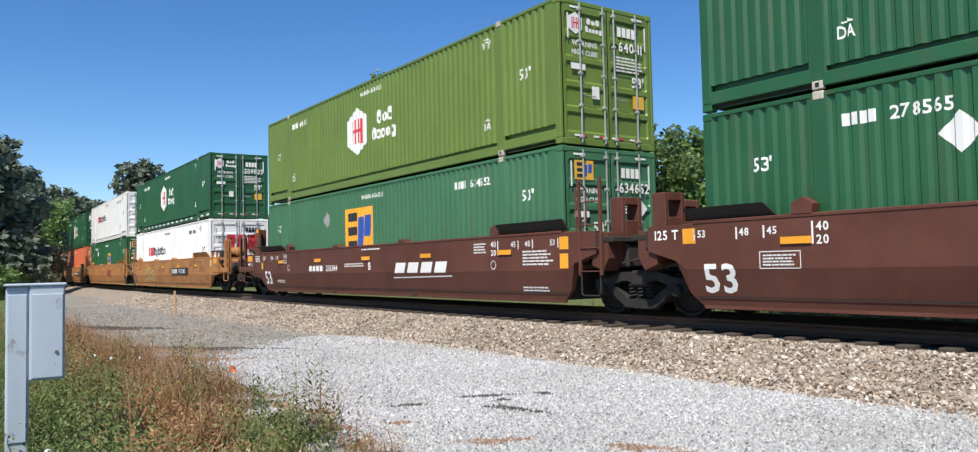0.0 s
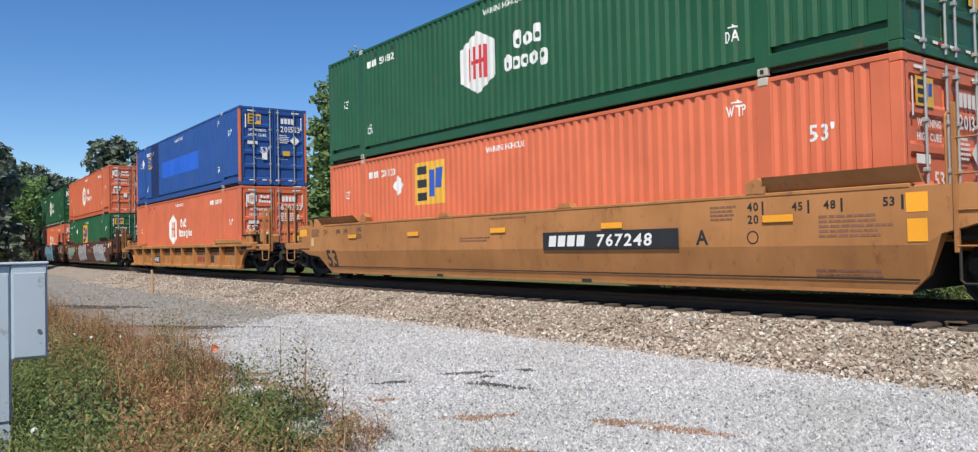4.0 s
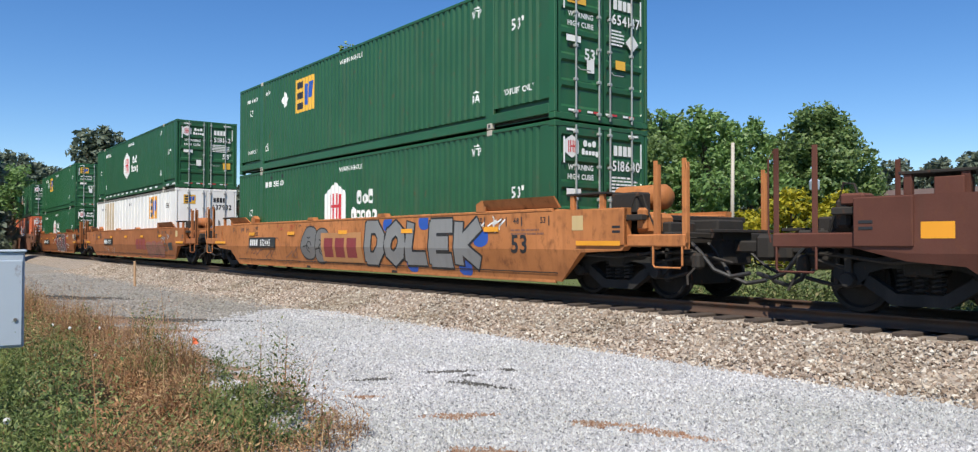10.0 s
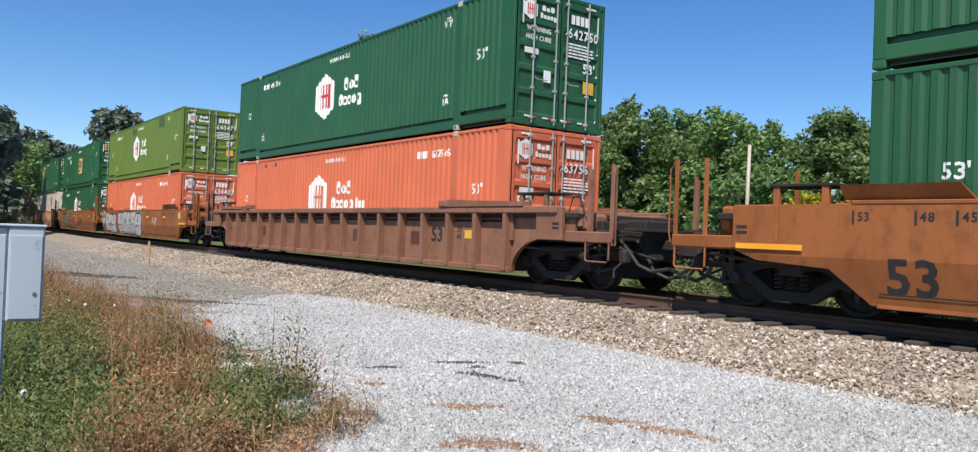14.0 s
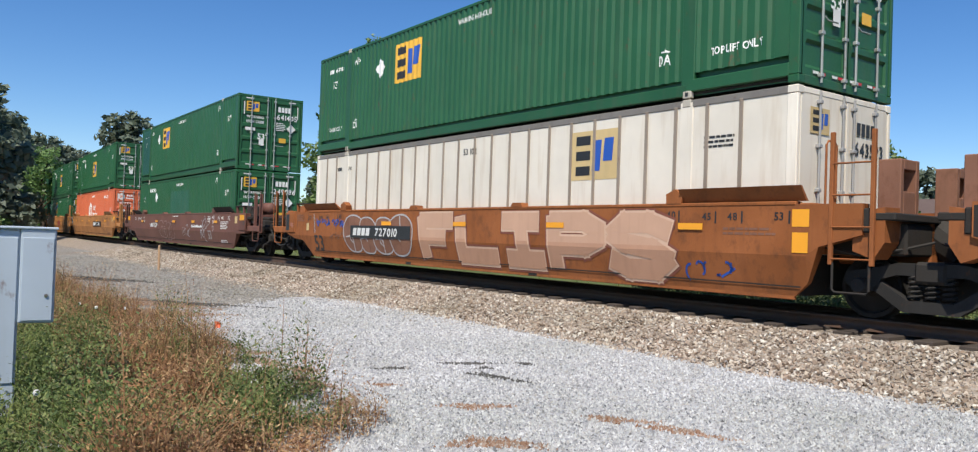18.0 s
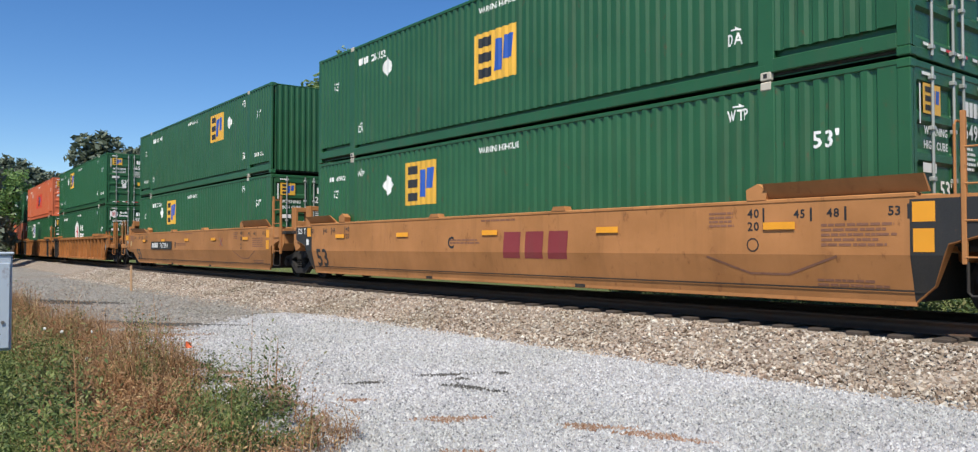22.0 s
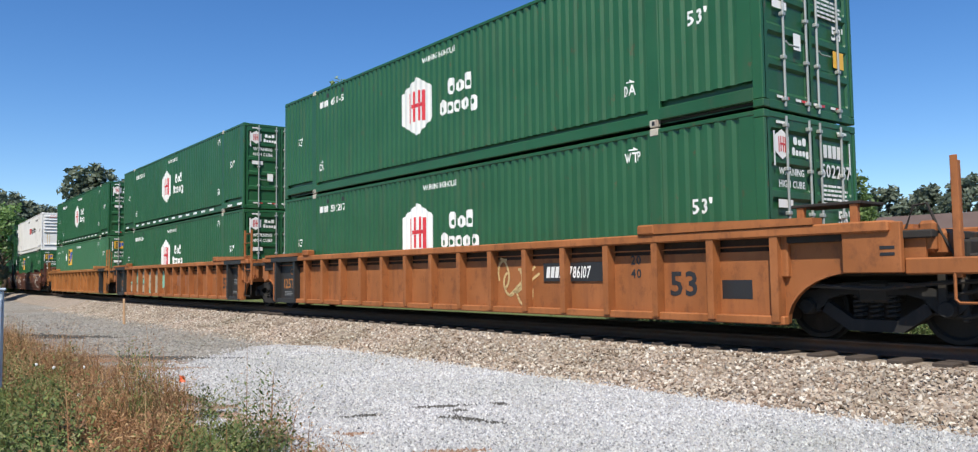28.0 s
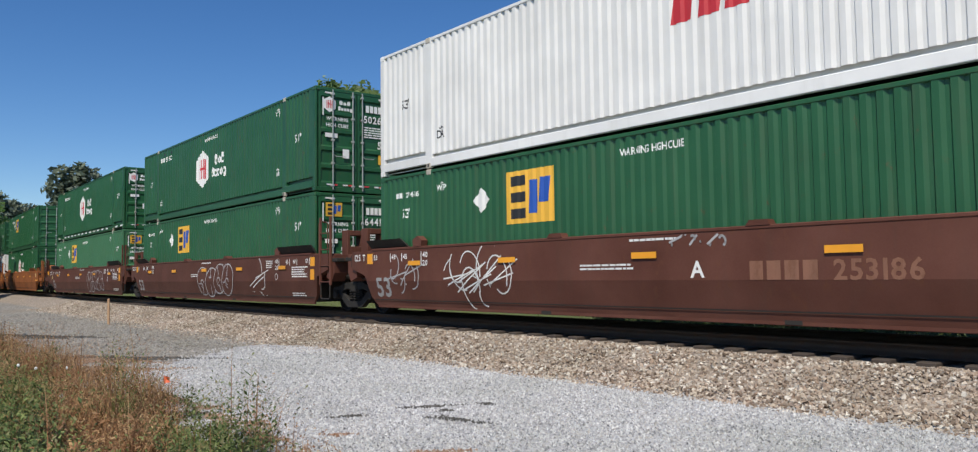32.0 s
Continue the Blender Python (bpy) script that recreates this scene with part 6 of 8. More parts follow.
for i, car in enumerate(CARS):
    kind, mat = CONSIST[i][1:3]
    left, right = CONSIST[i][3:5]
    F = WY if kind == "s" else 1.36
    ink = W_INK if mat in (BROWN, MAROONC) else K_INK
    if kind == "s":
        standard_marks(car, i, mat, F, left, right)
        if left == "a":
            if mat in (YELLOW, RUSTY):
                soot = BLACK if mat is YELLOW else GRIME
                st = [(8.12, 0.26), (8.36, 0.46), (8.55, 0.96), (9.13, 1.13)]
                for sg in [s for s, e in ((-1, left), (1, right)) if e == "a"]:
                    car_part(car, "black_panel", [[(sg * a[0], a[1]), (sg * b[0], b[1]), (sg * b[0], 1.49), (sg * a[0], 1.49)] for a, b in zip(st, st[1:])], soot, F, 0.003, "black painted end panel")
                car_part(car, "notice", [rect(-8.46, -8.30, 0.98, 1.14)], W_INK, F, 0.006, "white paper notice")
            car_part(car, "axle_mark", words("125 T", -8.74, 1.30, 0.15), W_INK if mat in (YELLOW, RUSTY) else ink, F, 0.006)
    elif mat in (TAN, TANR):
        if left == "a":
            car_part(car, "black_panel", [rect(-8.2, -6.95, 0.30, 1.36)], BLACK, F, 0.003, "black painted panel")
            car_part(car, "axle_mark", words("125T", -7.58, 0.63, 0.27, 0.92), TAN if i in (23, 24) else W_INK, F, 0.007)
            car_part(car, "stencil_block", bars(-7.9, -7.3, 0.41, 0.54, 3, 7, random.Random(i)), MIDGREY, F, 0.007)
            car_part(car, "ring_mark", stroke([(-7.4 + 0.08 * math.cos(a), 1.10 + 0.08 * math.sin(a)) for a in [k * 0.6283 for k in range(11)]], 0.03), TAN if i in (23, 24) else MIDGREY, F, 0.007)
        if right == "a":
            car_part(car, "black_panel", [rect(7.28, 8.27, 0.30, 1.36)], BLACK, F, 0.003, "black painted panel")
            car_part(car, "stencil_block", bars(7.5, 8.05, 0.72, 0.92, 4, 6, random.Random(i)) + bars(7.42, 8.1, 0.42, 0.52, 2, 6, random.Random(i + 50)), MIDGREY, F, 0.007)
        big53(car, F, 6.68, 0.77, 0.36, K_INK)
        car_part(car, "scale_mark", words("20", 5.72, 1.08, 0.14) + words("40", 5.72, 0.86, 0.14), K_INK, F)
    if i in (0, 1, 6, 7, 8, 26, 27, 28):
        big53(car, F, -7.7, 0.68, 0.43, W_INK if i < 2 else G_INK)
    elif kind == "s" and mat in (YELLOW, RUSTY) and left == "a":
        big53(car, F, -7.5, 0.64, 0.46, K_INK)
    if i == 0:
        car_part(car, "data_frame", stroke([(-7.0, 0.82), (-6.35, 0.82), (-6.35, 1.06), (-7.0, 1.06), (-7.0, 0.82)], 0.015) + bars(-6.95, -6.4, 0.85, 1.03, 4, 6, rnd), W_INK, F)
    if i == 1:
        car_part(car, "owner_mark", blocks(1.6, 4.2, 0.80, 1.06, 4, 0.35), W_INK, F)
        car_part(car, "owner_mark", stroke([(1.5, 0.68), (4.3, 0.72)], 0.03), W_INK, F)
        car_part(car, "car_number", blocks(-4.0, -2.9, 0.88, 1.04, 4) + words("256344", -2.7, 0.88, 0.17, 1.0, 0, False) + words("B", 0.2, 0.9, 0.2), W_INK, F)
    if i == 2:
        plate_mark(car, F, 1.83, 5.05, 0.98, "767248")
        car_part(car, "unit_letter", words("B", 1.29, 0.9, 0.24), K_INK, F)
        piece(car, F, 3, -4.7, -2.3, 0.52, 1.1, 4, YELLOW, LIMES, None, line=0.045)
        scribble(car, F, 31, -1.6, 1.2, 2.4, 0.2, LIMES, 9, 0.025)
    if i == 3:
        owner_sign(car, F, 2.2, 0.94, 1.7, MAROON)
    if i == 4:
        plate_mark(car, F, 1.4, 4.65, 0.96, "767248")
        car_part(car, "unit_letter", words("A", 5.1, 0.86, 0.22), K_INK, F)
        big53(car, F, -7.72, 0.62, 0.46, K_INK)
    if i == 5:
        plate_mark(car, F, -4.95, -2.85, 0.52, "467493")
        big53(car, F, -0.72, 0.56, 0.24, K_INK)
        car_part(car, "owner_mark", blocks(2.95, 4.0, 0.44, 0.66, 3), MAROON, F)
        car_part(car, "label_panel", [rect(4.6, 5.15, 0.42, 0.70)], K_INK, F)
    if i == 6:
        piece(car, F, 61, -7.45, -4.2, 0.36, 1.34, 6, PALEM, UMBER, None, fade=0.6)
        piece(car, F, 62, -2.6, 0.75, 0.30, 1.44, 5, SILV, K_INK, None, blocky=True)
        ring_of(car, F, -3.45, 0.98, 0.36)
        car_part(car, "car_number", words("253143 B", 1.5, 1.36, 0.10), W_INK, F)
        piece(car, F, 63, 3.8, 7.2, 0.30, 1.42, 5, SILV, K_INK, None, blocky=True)
    if i == 7:
        lettered(car, F, 71, "ENAD", -3.45, 1.95, 0.27, 1.5, 0.46, SKYB, W_INK, 0.025, K_INK, PINK, BLUEL, 0.42, -0.06, 1.5)
        ring_of(car, F, 3.86, 1.0, 0.42)
        scribble(car, F, 72, 4.7, 0.46, 1.5, 0.35, OLIVE)
        scribble(car, F, 73, 6.5, 0.47, 1.6, 0.35, OLIVE)
        scribble(car, F, 74, 7.7, 1.35, 1.3, 0.35, SKYB)
        scribble(car, F, 75, 4.95, 1.1, 0.7, 0.5, W_INK)
        scribble(car, F, 76, 3.0, 0.5, 0.5, 0.35, W_INK)
    if i == 8:
        piece(car, F, 81, -7.0, -2.7, 0.30, 1.46, 4, SKYB, K_INK, PINK, 0.10, True)
        piece(car, F, 82, -2.5, 2.3, 0.30, 1.46, 4, SKYB, K_INK, PINK, 0.11, True)
        piece(car, F, 83, 3.6, 6.4, 0.30, 1.46, 3, SKYB, K_INK, PINK, 0.11, True)
        scribble(car, F, 84, 6.45, 1.2, 0.8, 0.3, W_INK)
        scribble(car, F, 85, 7.1, 0.98, 0.8, 0.4, W_INK)
        scribble(car, F, 86, 6.8, 0.46, 0.6, 0.2, W_INK)
    if i == 9:
        car_part(car, "spray_blot", [q for x, z in ((2.3, 1.38), (3.9, 1.4), (6.05, 1.02), (3.3, 0.42), (5.4, 0.40)) for q in fan(bubble(random.Random(int(x * 9)), x, z, 0.22, 0.17, False)())], B_INK, F, 0.005, "blue sprayed blot")
        lettered(car, F, 91, "DOLEK", 1.15, 6.05, 0.40, 1.47, 0.30, MIDGREY, BLACK, 0.05, lean=0.1)
        piece(car, F, 92, -2.5, -0.9, 0.42, 1.4, 2, GREYS, BLACK, None)
        car_part(car, "repaint_patch", [rect(-1.3, 1.0, 0.42, 1.2)], OCHREP, F, 0.020, "fresher ochre patch")
        owner_sign(car, F, -0.15, 0.80, 2.0, MAROON, 0.023)
        plate_mark(car, F, -6.66, -4.48, 0.93, "652445")
        scribble(car, F, 94, -4.4, 0.68, 5.2, 0.62, UMBER, 13, 0.03)
        scribble(car, F, 96, -3.7, 1.34, 1.5, 0.2, R_INK, 6, 0.02)
        scribble(car, F, 97, -2.4, 1.36, 1.2, 0.22, BLACK, 6, 0.02)
        big53(car, F, 7.27, 0.92, 0.34, K_INK)
        scribble(car, F, 93, 6.3, 1.3, 1.0, 0.25, W_INK)
    if i == 10:
        plate_mark(car, F, -5.1, -2.97, 0.96, "469737")
        owner_sign(car, F, 2.9, 0.84, 1.9, MAROON)
        piece(car, F, 101, 4.0, 6.8, 0.30, 0.98, 3, UMBER, MAROON, None)
        big53(car, F, 7.2, 0.73, 0.34, K_INK)
        scribble(car, F, 102, -4.0, 0.52, 2.4, 0.45, SILV, 8, 0.03)
        scribble(car, F, 104, -6.6, 1.2, 1.4, 0.35, HAZE, 7, 0.04)
        scribble(car, F, 103, 7.1, 1.1, 1.2, 0.3, SILV)
        car_part(car, "label_panel", [rect(7.6, 8.2, 0.6, 0.92)], K_INK, F)
    if i == 6:
        car_part(car, "owner_mark", blocks(1.4, 2.8, 0.90, 1.12, 4, 0.0), HAZE, F, 0.004, "faded owner's mark")
        car_part(car, "car_number", words("25", 3.15, 0.90, 0.22, 1.1, 0, False), HAZE, F, 0.004, "faded car number")
        car_part(car, "unit_letter", words("D", 0.45, 0.92, 0.2), W_INK, F)
    if i == 11:
        plate_mark(car, F, -4.9, -1.95, 0.94, "646507")
        lettered(car, F, 111, "STEIN", 1.5, 5.3, 0.32, 1.49, 0.25, BLACK, W_INK, 0.045, None, MAROON, GREYP, 0.42, 0.08, 0.3)
        for k, (x, z, w, h) in enumerate(((0.55, 1.0, 0.8, 0.6), (6.35, 1.33, 0.9, 0.24), (6.35, 0.72, 0.7, 0.3), (9.0, 1.05, 0.9, 0.28))):
            scribble(car, F, 112 + k, x, z, w, h, W_INK, 8, 0.022)
        car_part(car, "notice", [rect(8.62, 8.9, 1.2, 1.44)], W_INK, F, 0.006, "white paper notice")
        car_part(car, "data_frame", [rect(9.37, 10.06, 1.07, 1.42)], G_INK, F + 0.03)
        car_part(car, "data_frame", [rect(9.39, 10.04, 1.09, 1.40)], K_INK, F + 0.03, 0.007)
        car_part(car, "stencil_block", bars(9.45, 9.7, 1.2, 1.37, 3, 3, rnd) + bars(9.78, 9.98, 1.26, 1.37, 2, 2, rnd) + bars(9.45, 9.7, 1.11, 1.15, 1, 3, rnd), G_INK, F + 0.03, 0.010)
    if i in (11, 15):
        big53(car, F, -7.4, 0.62, 0.44, K_INK)
    if i == 12:
        big53(car, F, 5.62, 0.93, 0.32, K_INK)
        car_part(car, "scale_mark", words("20", 6.5, 1.0, 0.12) + words("40", 6.5, 0.84, 0.12), K_INK, F)
        for k, x in enumerate((-5.1, -3.0, 1.7, 2.7, 4.7, 7.8)):
            car_part(car, "repaint_patch", [rect(x - 0.25, x + 0.25, 0.66, 0.98)], UMBER if k % 2 else BROWN, F, 0.003)
        car_part(car, "notice", [rect(6.7, 7.0, 0.86, 1.04)], Y_INK, F)
    if i == 13:
        piece(car, F, 131, -7.2, -4.4, 0.28, 1.46, 3, SILV, BLACK, None, blocky=True, line=0.08)
        piece(car, F, 132, -3.6, 1.6, 0.28, 1.46, 5, SILV, BLACK, G_INK, blocky=True, line=0.08)
        for k, (x, z) in enumerate(((-7.5, 1.38), (-7.9, 0.95), (4.4, 1.0))):
            scribble(car, F, 133 + k, x, z, 0.9, 0.4, W_INK)
    if i == 14:
        piece(car, F, 141, -5.9, 0.7, 0.30, 1.44, 6, CREAMS, BLACK, OLIVE, 0.07, True)
        scribble(car, F, 142, 2.5, 0.9, 2.2, 0.9, BLACK, 7, 0.09)
        scribble(car, F, 146, 1.1, 1.4, 1.2, 0.16, W_INK, 5, 0.03)
        scribble(car, F, 145, 6.2, 0.85, 3.4, 0.9, UMBER, 14, 0.025)
        car_part(car, "repaint_patch", [rect(-1.5, 1.3, 0.62, 1.30)], TAN, F, 0.016)
        owner_sign(car, F, -0.2, 0.96, 1.9, MAROON, 0.019)
        scribble(car, F, 143, -6.05, 0.64, 0.6, 0.4, W_INK)
    if i == 15:
        piece(car, F, 151, -5.6, -2.2, 0.36, 1.40, 4, UMBER, SILV, None)
        lettered(car, F, 152, "FLIPS", -1.7, 6.1, 0.32, 1.46, 0.34, PEACH, PEACHL, 0.04, RUSTD, None, PEACHD, 0.5, -0.1)
        plate_mark(car, F, -5.3, -2.1, 0.98, "727010")
        scribble(car, F, 153, 6.8, 0.55, 1.0, 0.28, B_INK)
        scribble(car, F, 154, -7.1, 1.22, 0.9, 0.22, B_INK, 9, 0.045)
        scribble(car, F, 155, -6.1, 1.20, 0.8, 0.24, B_INK, 6, 0.045)
        car_part(car, "sprayed_tag", stroke([(-7.78 + (0.07 if k % 2 else -0.03) + 0.008 * k, 1.46 - 0.045 * k) for k in range(13)], 0.02), SILV, F, 0.006, "thin upright silver tag")
        scribble(car, F, 157, -6.2, 0.86, 0.9, 0.26, UMBER, 5, 0.04)
        car_part(car, "repaint_patch", [rect(-9.84, -9.58, 0.96, 1.46)], K_INK, F + 0.03, 0.004, "black repainted square")
        car_part(car, "sprayed_tag", stroke([(-9.5, 1.08), (-9.4, 1.2), (-9.36, 1.06), (-9.3, 1.2), (-9.28, 1.04)], 0.02), PINK, F + 0.03, 0.006, "small pink tag")
    if i == 16:
        car_part(car, "car_number", blocks(-4.6, -4.0, 0.94, 1.12, 3) + words("71589", -3.95, 0.92, 0.21, 1.0, 0, False), W_INK, F)
        car_part(car, "owner_mark", round_blocks(2.9, 4.6, 0.96, 1.08, [(1, 0), (0.7, 0), (1, 0), (0.7, 0), (0.9, 0), (1, 0), (0.7, 0), (0.7, 0), (1, 0), (0.7, 0)]), W_INK, F)
        big53(car, F, 5.55, 0.68, 0.34, G_INK)
        piece(car, F, 165, -2.7, 0.0, 0.36, 1.25, 4, MAROONC, HAZEL, None, line=0.022)
        for k, (x, z, w, h) in enumerate(((2.0, 0.75, 1.0, 0.5), (4.7, 0.85, 0.8, 0.9))):
            scribble(car, F, 161 + k, x, z, w, h, SILV, 6, 0.03)
    if i in (17, 18, 19):
        if i != 18:
            x0 = 1.73 if i == 17 else -5.2
            plate_mark(car, F, x0, x0 + 3.18, 1.0, "767294")
            car_part(car, "unit_letter", words("A" if i == 17 else "B", 1.2 if i == 17 else -1.55, 0.9, 0.24), K_INK, F)
        else:
            owner_sign(car, F, 1.36, 0.96, 1.95, MAROON)
            car_part(car, "unit_letter", words("C", -1.35, 0.9, 0.24), K_INK, F)
        if i == 17:
            xx = -4.47
        else:
            xx = 4.0
        if i != 18:
            car_part(car, "cross_mark", stroke([(xx - 0.13, 0.98), (xx + 0.13, 1.22)], 0.06), MAROON, F)
            car_part(car, "cross_mark", stroke([(xx - 0.13, 1.22), (xx + 0.13, 0.98)], 0.06), HAZE, F, 0.008)
        if left == "c":
            big53(car, F, -7.45, 0.62, 0.44, K_INK)
        car_part(car, "pull_mark", stroke([(5.2, 0.78), (5.9, 0.55), (6.5, 0.55), (7.2, 0.80)], 0.03), UMBER, F)
    if i == 20:
        plate_mark(car, F, 3.66, 5.08, 0.95, "785762")
        scribble(car, F, 201, 8.05, 0.84, 0.7, 0.8, SKYB, 6, 0.05)
        scribble(car, F, 202, 0.6, 0.8, 0.7, 0.8, PINK, 5)
        car_part(car, "label_panel", [rect(7.4, 7.8, 0.62, 0.86)], K_INK, F)
    if i in (21, 24):
        owner_sign(car, F, 1.6, 0.86, 1.5, UMBER)
        car_part(car, "pull_mark", stroke([(-2.9, 1.05), (-2.55, 0.75), (-2.3, 0.75), (-2.0, 1.1)], 0.04), BLACK, F)
    if i == 22:
        scribble(car, F, 221, -6.7, 0.85, 0.9, 0.5, W_INK, 6, 0.05)
        scribble(car, F, 222, -6.75, 0.42, 0.6, 0.25, W_INK, 4, 0.04)
    if i == 23:
        plate_mark(car, F, 3.5, 5.0, 0.97, "786107")
        scribble(car, F, 231, 2.6, 0.78, 0.9, 0.7, BEIGE, 6, 0.05)
        car_part(car, "label_panel", [rect(7.35, 7.85, 0.55, 0.82)], K_INK, F)
    if i == 24:
        lettered(car, F, 241, "LUCKS", -6.75, -1.3, 0.36, 1.32, 0.32, CREAMS, BLACK, 0.045, None, MINT)
    if i == 25:
        plate_mark(car, F, -5.8, -4.3, 0.97, "786107")
    if i == 26:
        scribble(car, F, 261, -6.9, 0.95, 0.9, 0.8, SILV, 7, 0.03)
        for k in range(3):
            scribble(car, F, 262 + k, -4.75 + 0.5 * k, 0.95 - 0.12 * (k == 1), 0.7, 1.0, W_INK, 4, 0.03)
        scribble(car, F, 267, 6.75, 0.95, 1.3, 1.0, W_INK, 10, 0.025)
        scribble(car, F, 268, 6.75, 0.75, 1.0, 0.7, SILV, 8, 0.02)
        scribble(car, F, 266, 1.0, 1.42, 1.0, 0.2, SILV)
        car_part(car, "car_number", blocks(1.85, 2.9, 0.82, 1.08, 4) + words("253186", 3.05, 0.82, 0.26, 1.0, 0, False), UMBER, F)
        car_part(car, "unit_letter", words("A", 1.0, 0.86, 0.24), W_INK, F)
    if i == 27:
        piece(car, F, 271, -0.6, 2.5, 0.34, 1.36, 4, BROWN, SILV, None)
        scribble(car, F, 272, 4.8, 0.95, 0.9, 1.0, W_INK, 6, 0.03)
    if i == 28:
        piece(car, F, 281, 1.6, 5.0, 0.36, 1.36, 5, BROWN, SILV, None)
for proto in [*SHELLS.values(), *WELLS.values(), BOGIE]:
    for o in [*proto.children_recursive, proto]:
        bpy.data.objects.remove(o)


# ---- ground, track bed, gravel ----
def ground_z(x, y):
    """Height of the ground: flat pad, low bank by the weeds, the track's bed is laid over it."""
    d = y - (TRACK_Y + 0.5 * CURVE * x * x)
    z = -0.62
    if d > 2.6:
        z += min(0.34, (d - 2.6) * 0.09)
    return z + 0.03 * noise.noise((x * 0.3, y * 0.3, 0))


def sheet(name, xs, ys, zf, mat, label, cat, kind="structure"):
    vs = [(x, y, zf(x, y)) for y in ys for x in xs]
    n = len(xs)
    fs = [(j * n + i, j * n + i + 1, (j + 1) * n + i + 1, (j + 1) * n + i) for j in range(len(ys) - 1) for i in range(n - 1)]
    me = Geo().add(vs, fs).mesh(name, mat, True)
    return tagged(new(name, me), label, cat, "", kind)


GRASS = islands("grass_blades", [(0.13, 0.19, 0.05), (0.21, 0.27, 0.07), (0.28, 0.31, 0.10), (0.40, 0.36, 0.15)], 0.7, 0.3, 0.3, patch=(0.75, 0.84, 0.80))
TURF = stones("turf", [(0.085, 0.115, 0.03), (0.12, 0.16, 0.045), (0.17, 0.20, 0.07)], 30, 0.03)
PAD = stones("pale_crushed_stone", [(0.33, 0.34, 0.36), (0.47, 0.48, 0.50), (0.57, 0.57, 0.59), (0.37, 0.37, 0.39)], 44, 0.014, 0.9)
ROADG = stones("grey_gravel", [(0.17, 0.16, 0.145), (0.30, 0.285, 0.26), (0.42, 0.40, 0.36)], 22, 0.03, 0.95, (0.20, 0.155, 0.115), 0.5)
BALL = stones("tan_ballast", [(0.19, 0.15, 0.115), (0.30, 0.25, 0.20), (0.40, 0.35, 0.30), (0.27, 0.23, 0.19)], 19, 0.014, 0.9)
DRY = islands("dry_stalks", [(0.20, 0.105, 0.065), (0.37, 0.20, 0.115), (0.60, 0.43, 0.24), (0.25, 0.135, 0.075), (0.46, 0.27, 0.14)], 0.8, 0.2, 0.2, patch=(0.92, 0.80, 0.72))
WEEDL = islands("weed_leaves", [(0.045, 0.08, 0.022), (0.12, 0.17, 0.045), (0.30, 0.34, 0.12), (0.16, 0.20, 0.06)], 0.6, 0.3, 0.25, patch=(0.72, 0.80, 0.80))
WEEDD = islands("dark_weed_leaves", [(0.07, 0.115, 0.04), (0.13, 0.18, 0.06), (0.24, 0.22, 0.11)], 0.7, 0.3, 0.2)
STONEB = islands("ballast_stone", [(0.10, 0.07, 0.05), (0.35, 0.27, 0.21), (0.54, 0.46, 0.38), (0.20, 0.14, 0.105), (0.70, 0.65, 0.58), (0.33, 0.24, 0.18), (0.43, 0.38, 0.33)], 0.85, 0.3)
STONEP = islands("pad_stone", [(0.17, 0.17, 0.18), (0.44, 0.45, 0.47), (0.66, 0.66, 0.67), (0.31, 0.31, 0.33), (0.54, 0.54, 0.55), (0.38, 0.36, 0.34)], 0.85, 0.3)
STONEG = islands("road_stone", [(0.17, 0.16, 0.15), (0.29, 0.28, 0.265), (0.42, 0.40, 0.375), (0.23, 0.19, 0.15)], 0.9, 0.2)
SOIL = islands("rusty_soil", [(0.24, 0.13, 0.085), (0.34, 0.22, 0.16), (0.40, 0.33, 0.28)], 0.95, 0.1)
TAR = islands("dark_stain", [(0.07, 0.07, 0.07), (0.12, 0.115, 0.11), (0.09, 0.085, 0.08)], 0.9, 0.2)
FLAG = paint("orange_plastic", (0.85, 0.12, 0.03), 0)
WHITEP = paint("plain_white", (0.72, 0.72, 0.70), 0.1, (0.4, 0.38, 0.34))
ROOFG = paint("grey_shingle", (0.16, 0.16, 0.165), 0.3, (0.1, 0.1, 0.1))
ROOFB = paint("brown_shingle", (0.13, 0.09, 0.07), 0.3, (0.1, 0.08, 0.06))
GLASSD = paint("dark_window_glass", (0.03, 0.035, 0.04), 0, rough=0.12)
xs = sorted({*[-900 + 60 * i for i in range(14)], *[-100 + 4 * i for i in range(32)], *[30 + 60 * i for i in range(12)]})
ys = sorted({*[-300 + 50 * i for i in range(6)], *[-20 + 2 * i for i in range(40)], *[62 + 60 * i for i in range(14)]})
sheet("ground", xs, ys, ground_z, TURF, "green grass ground reaching to the woods", "ground")


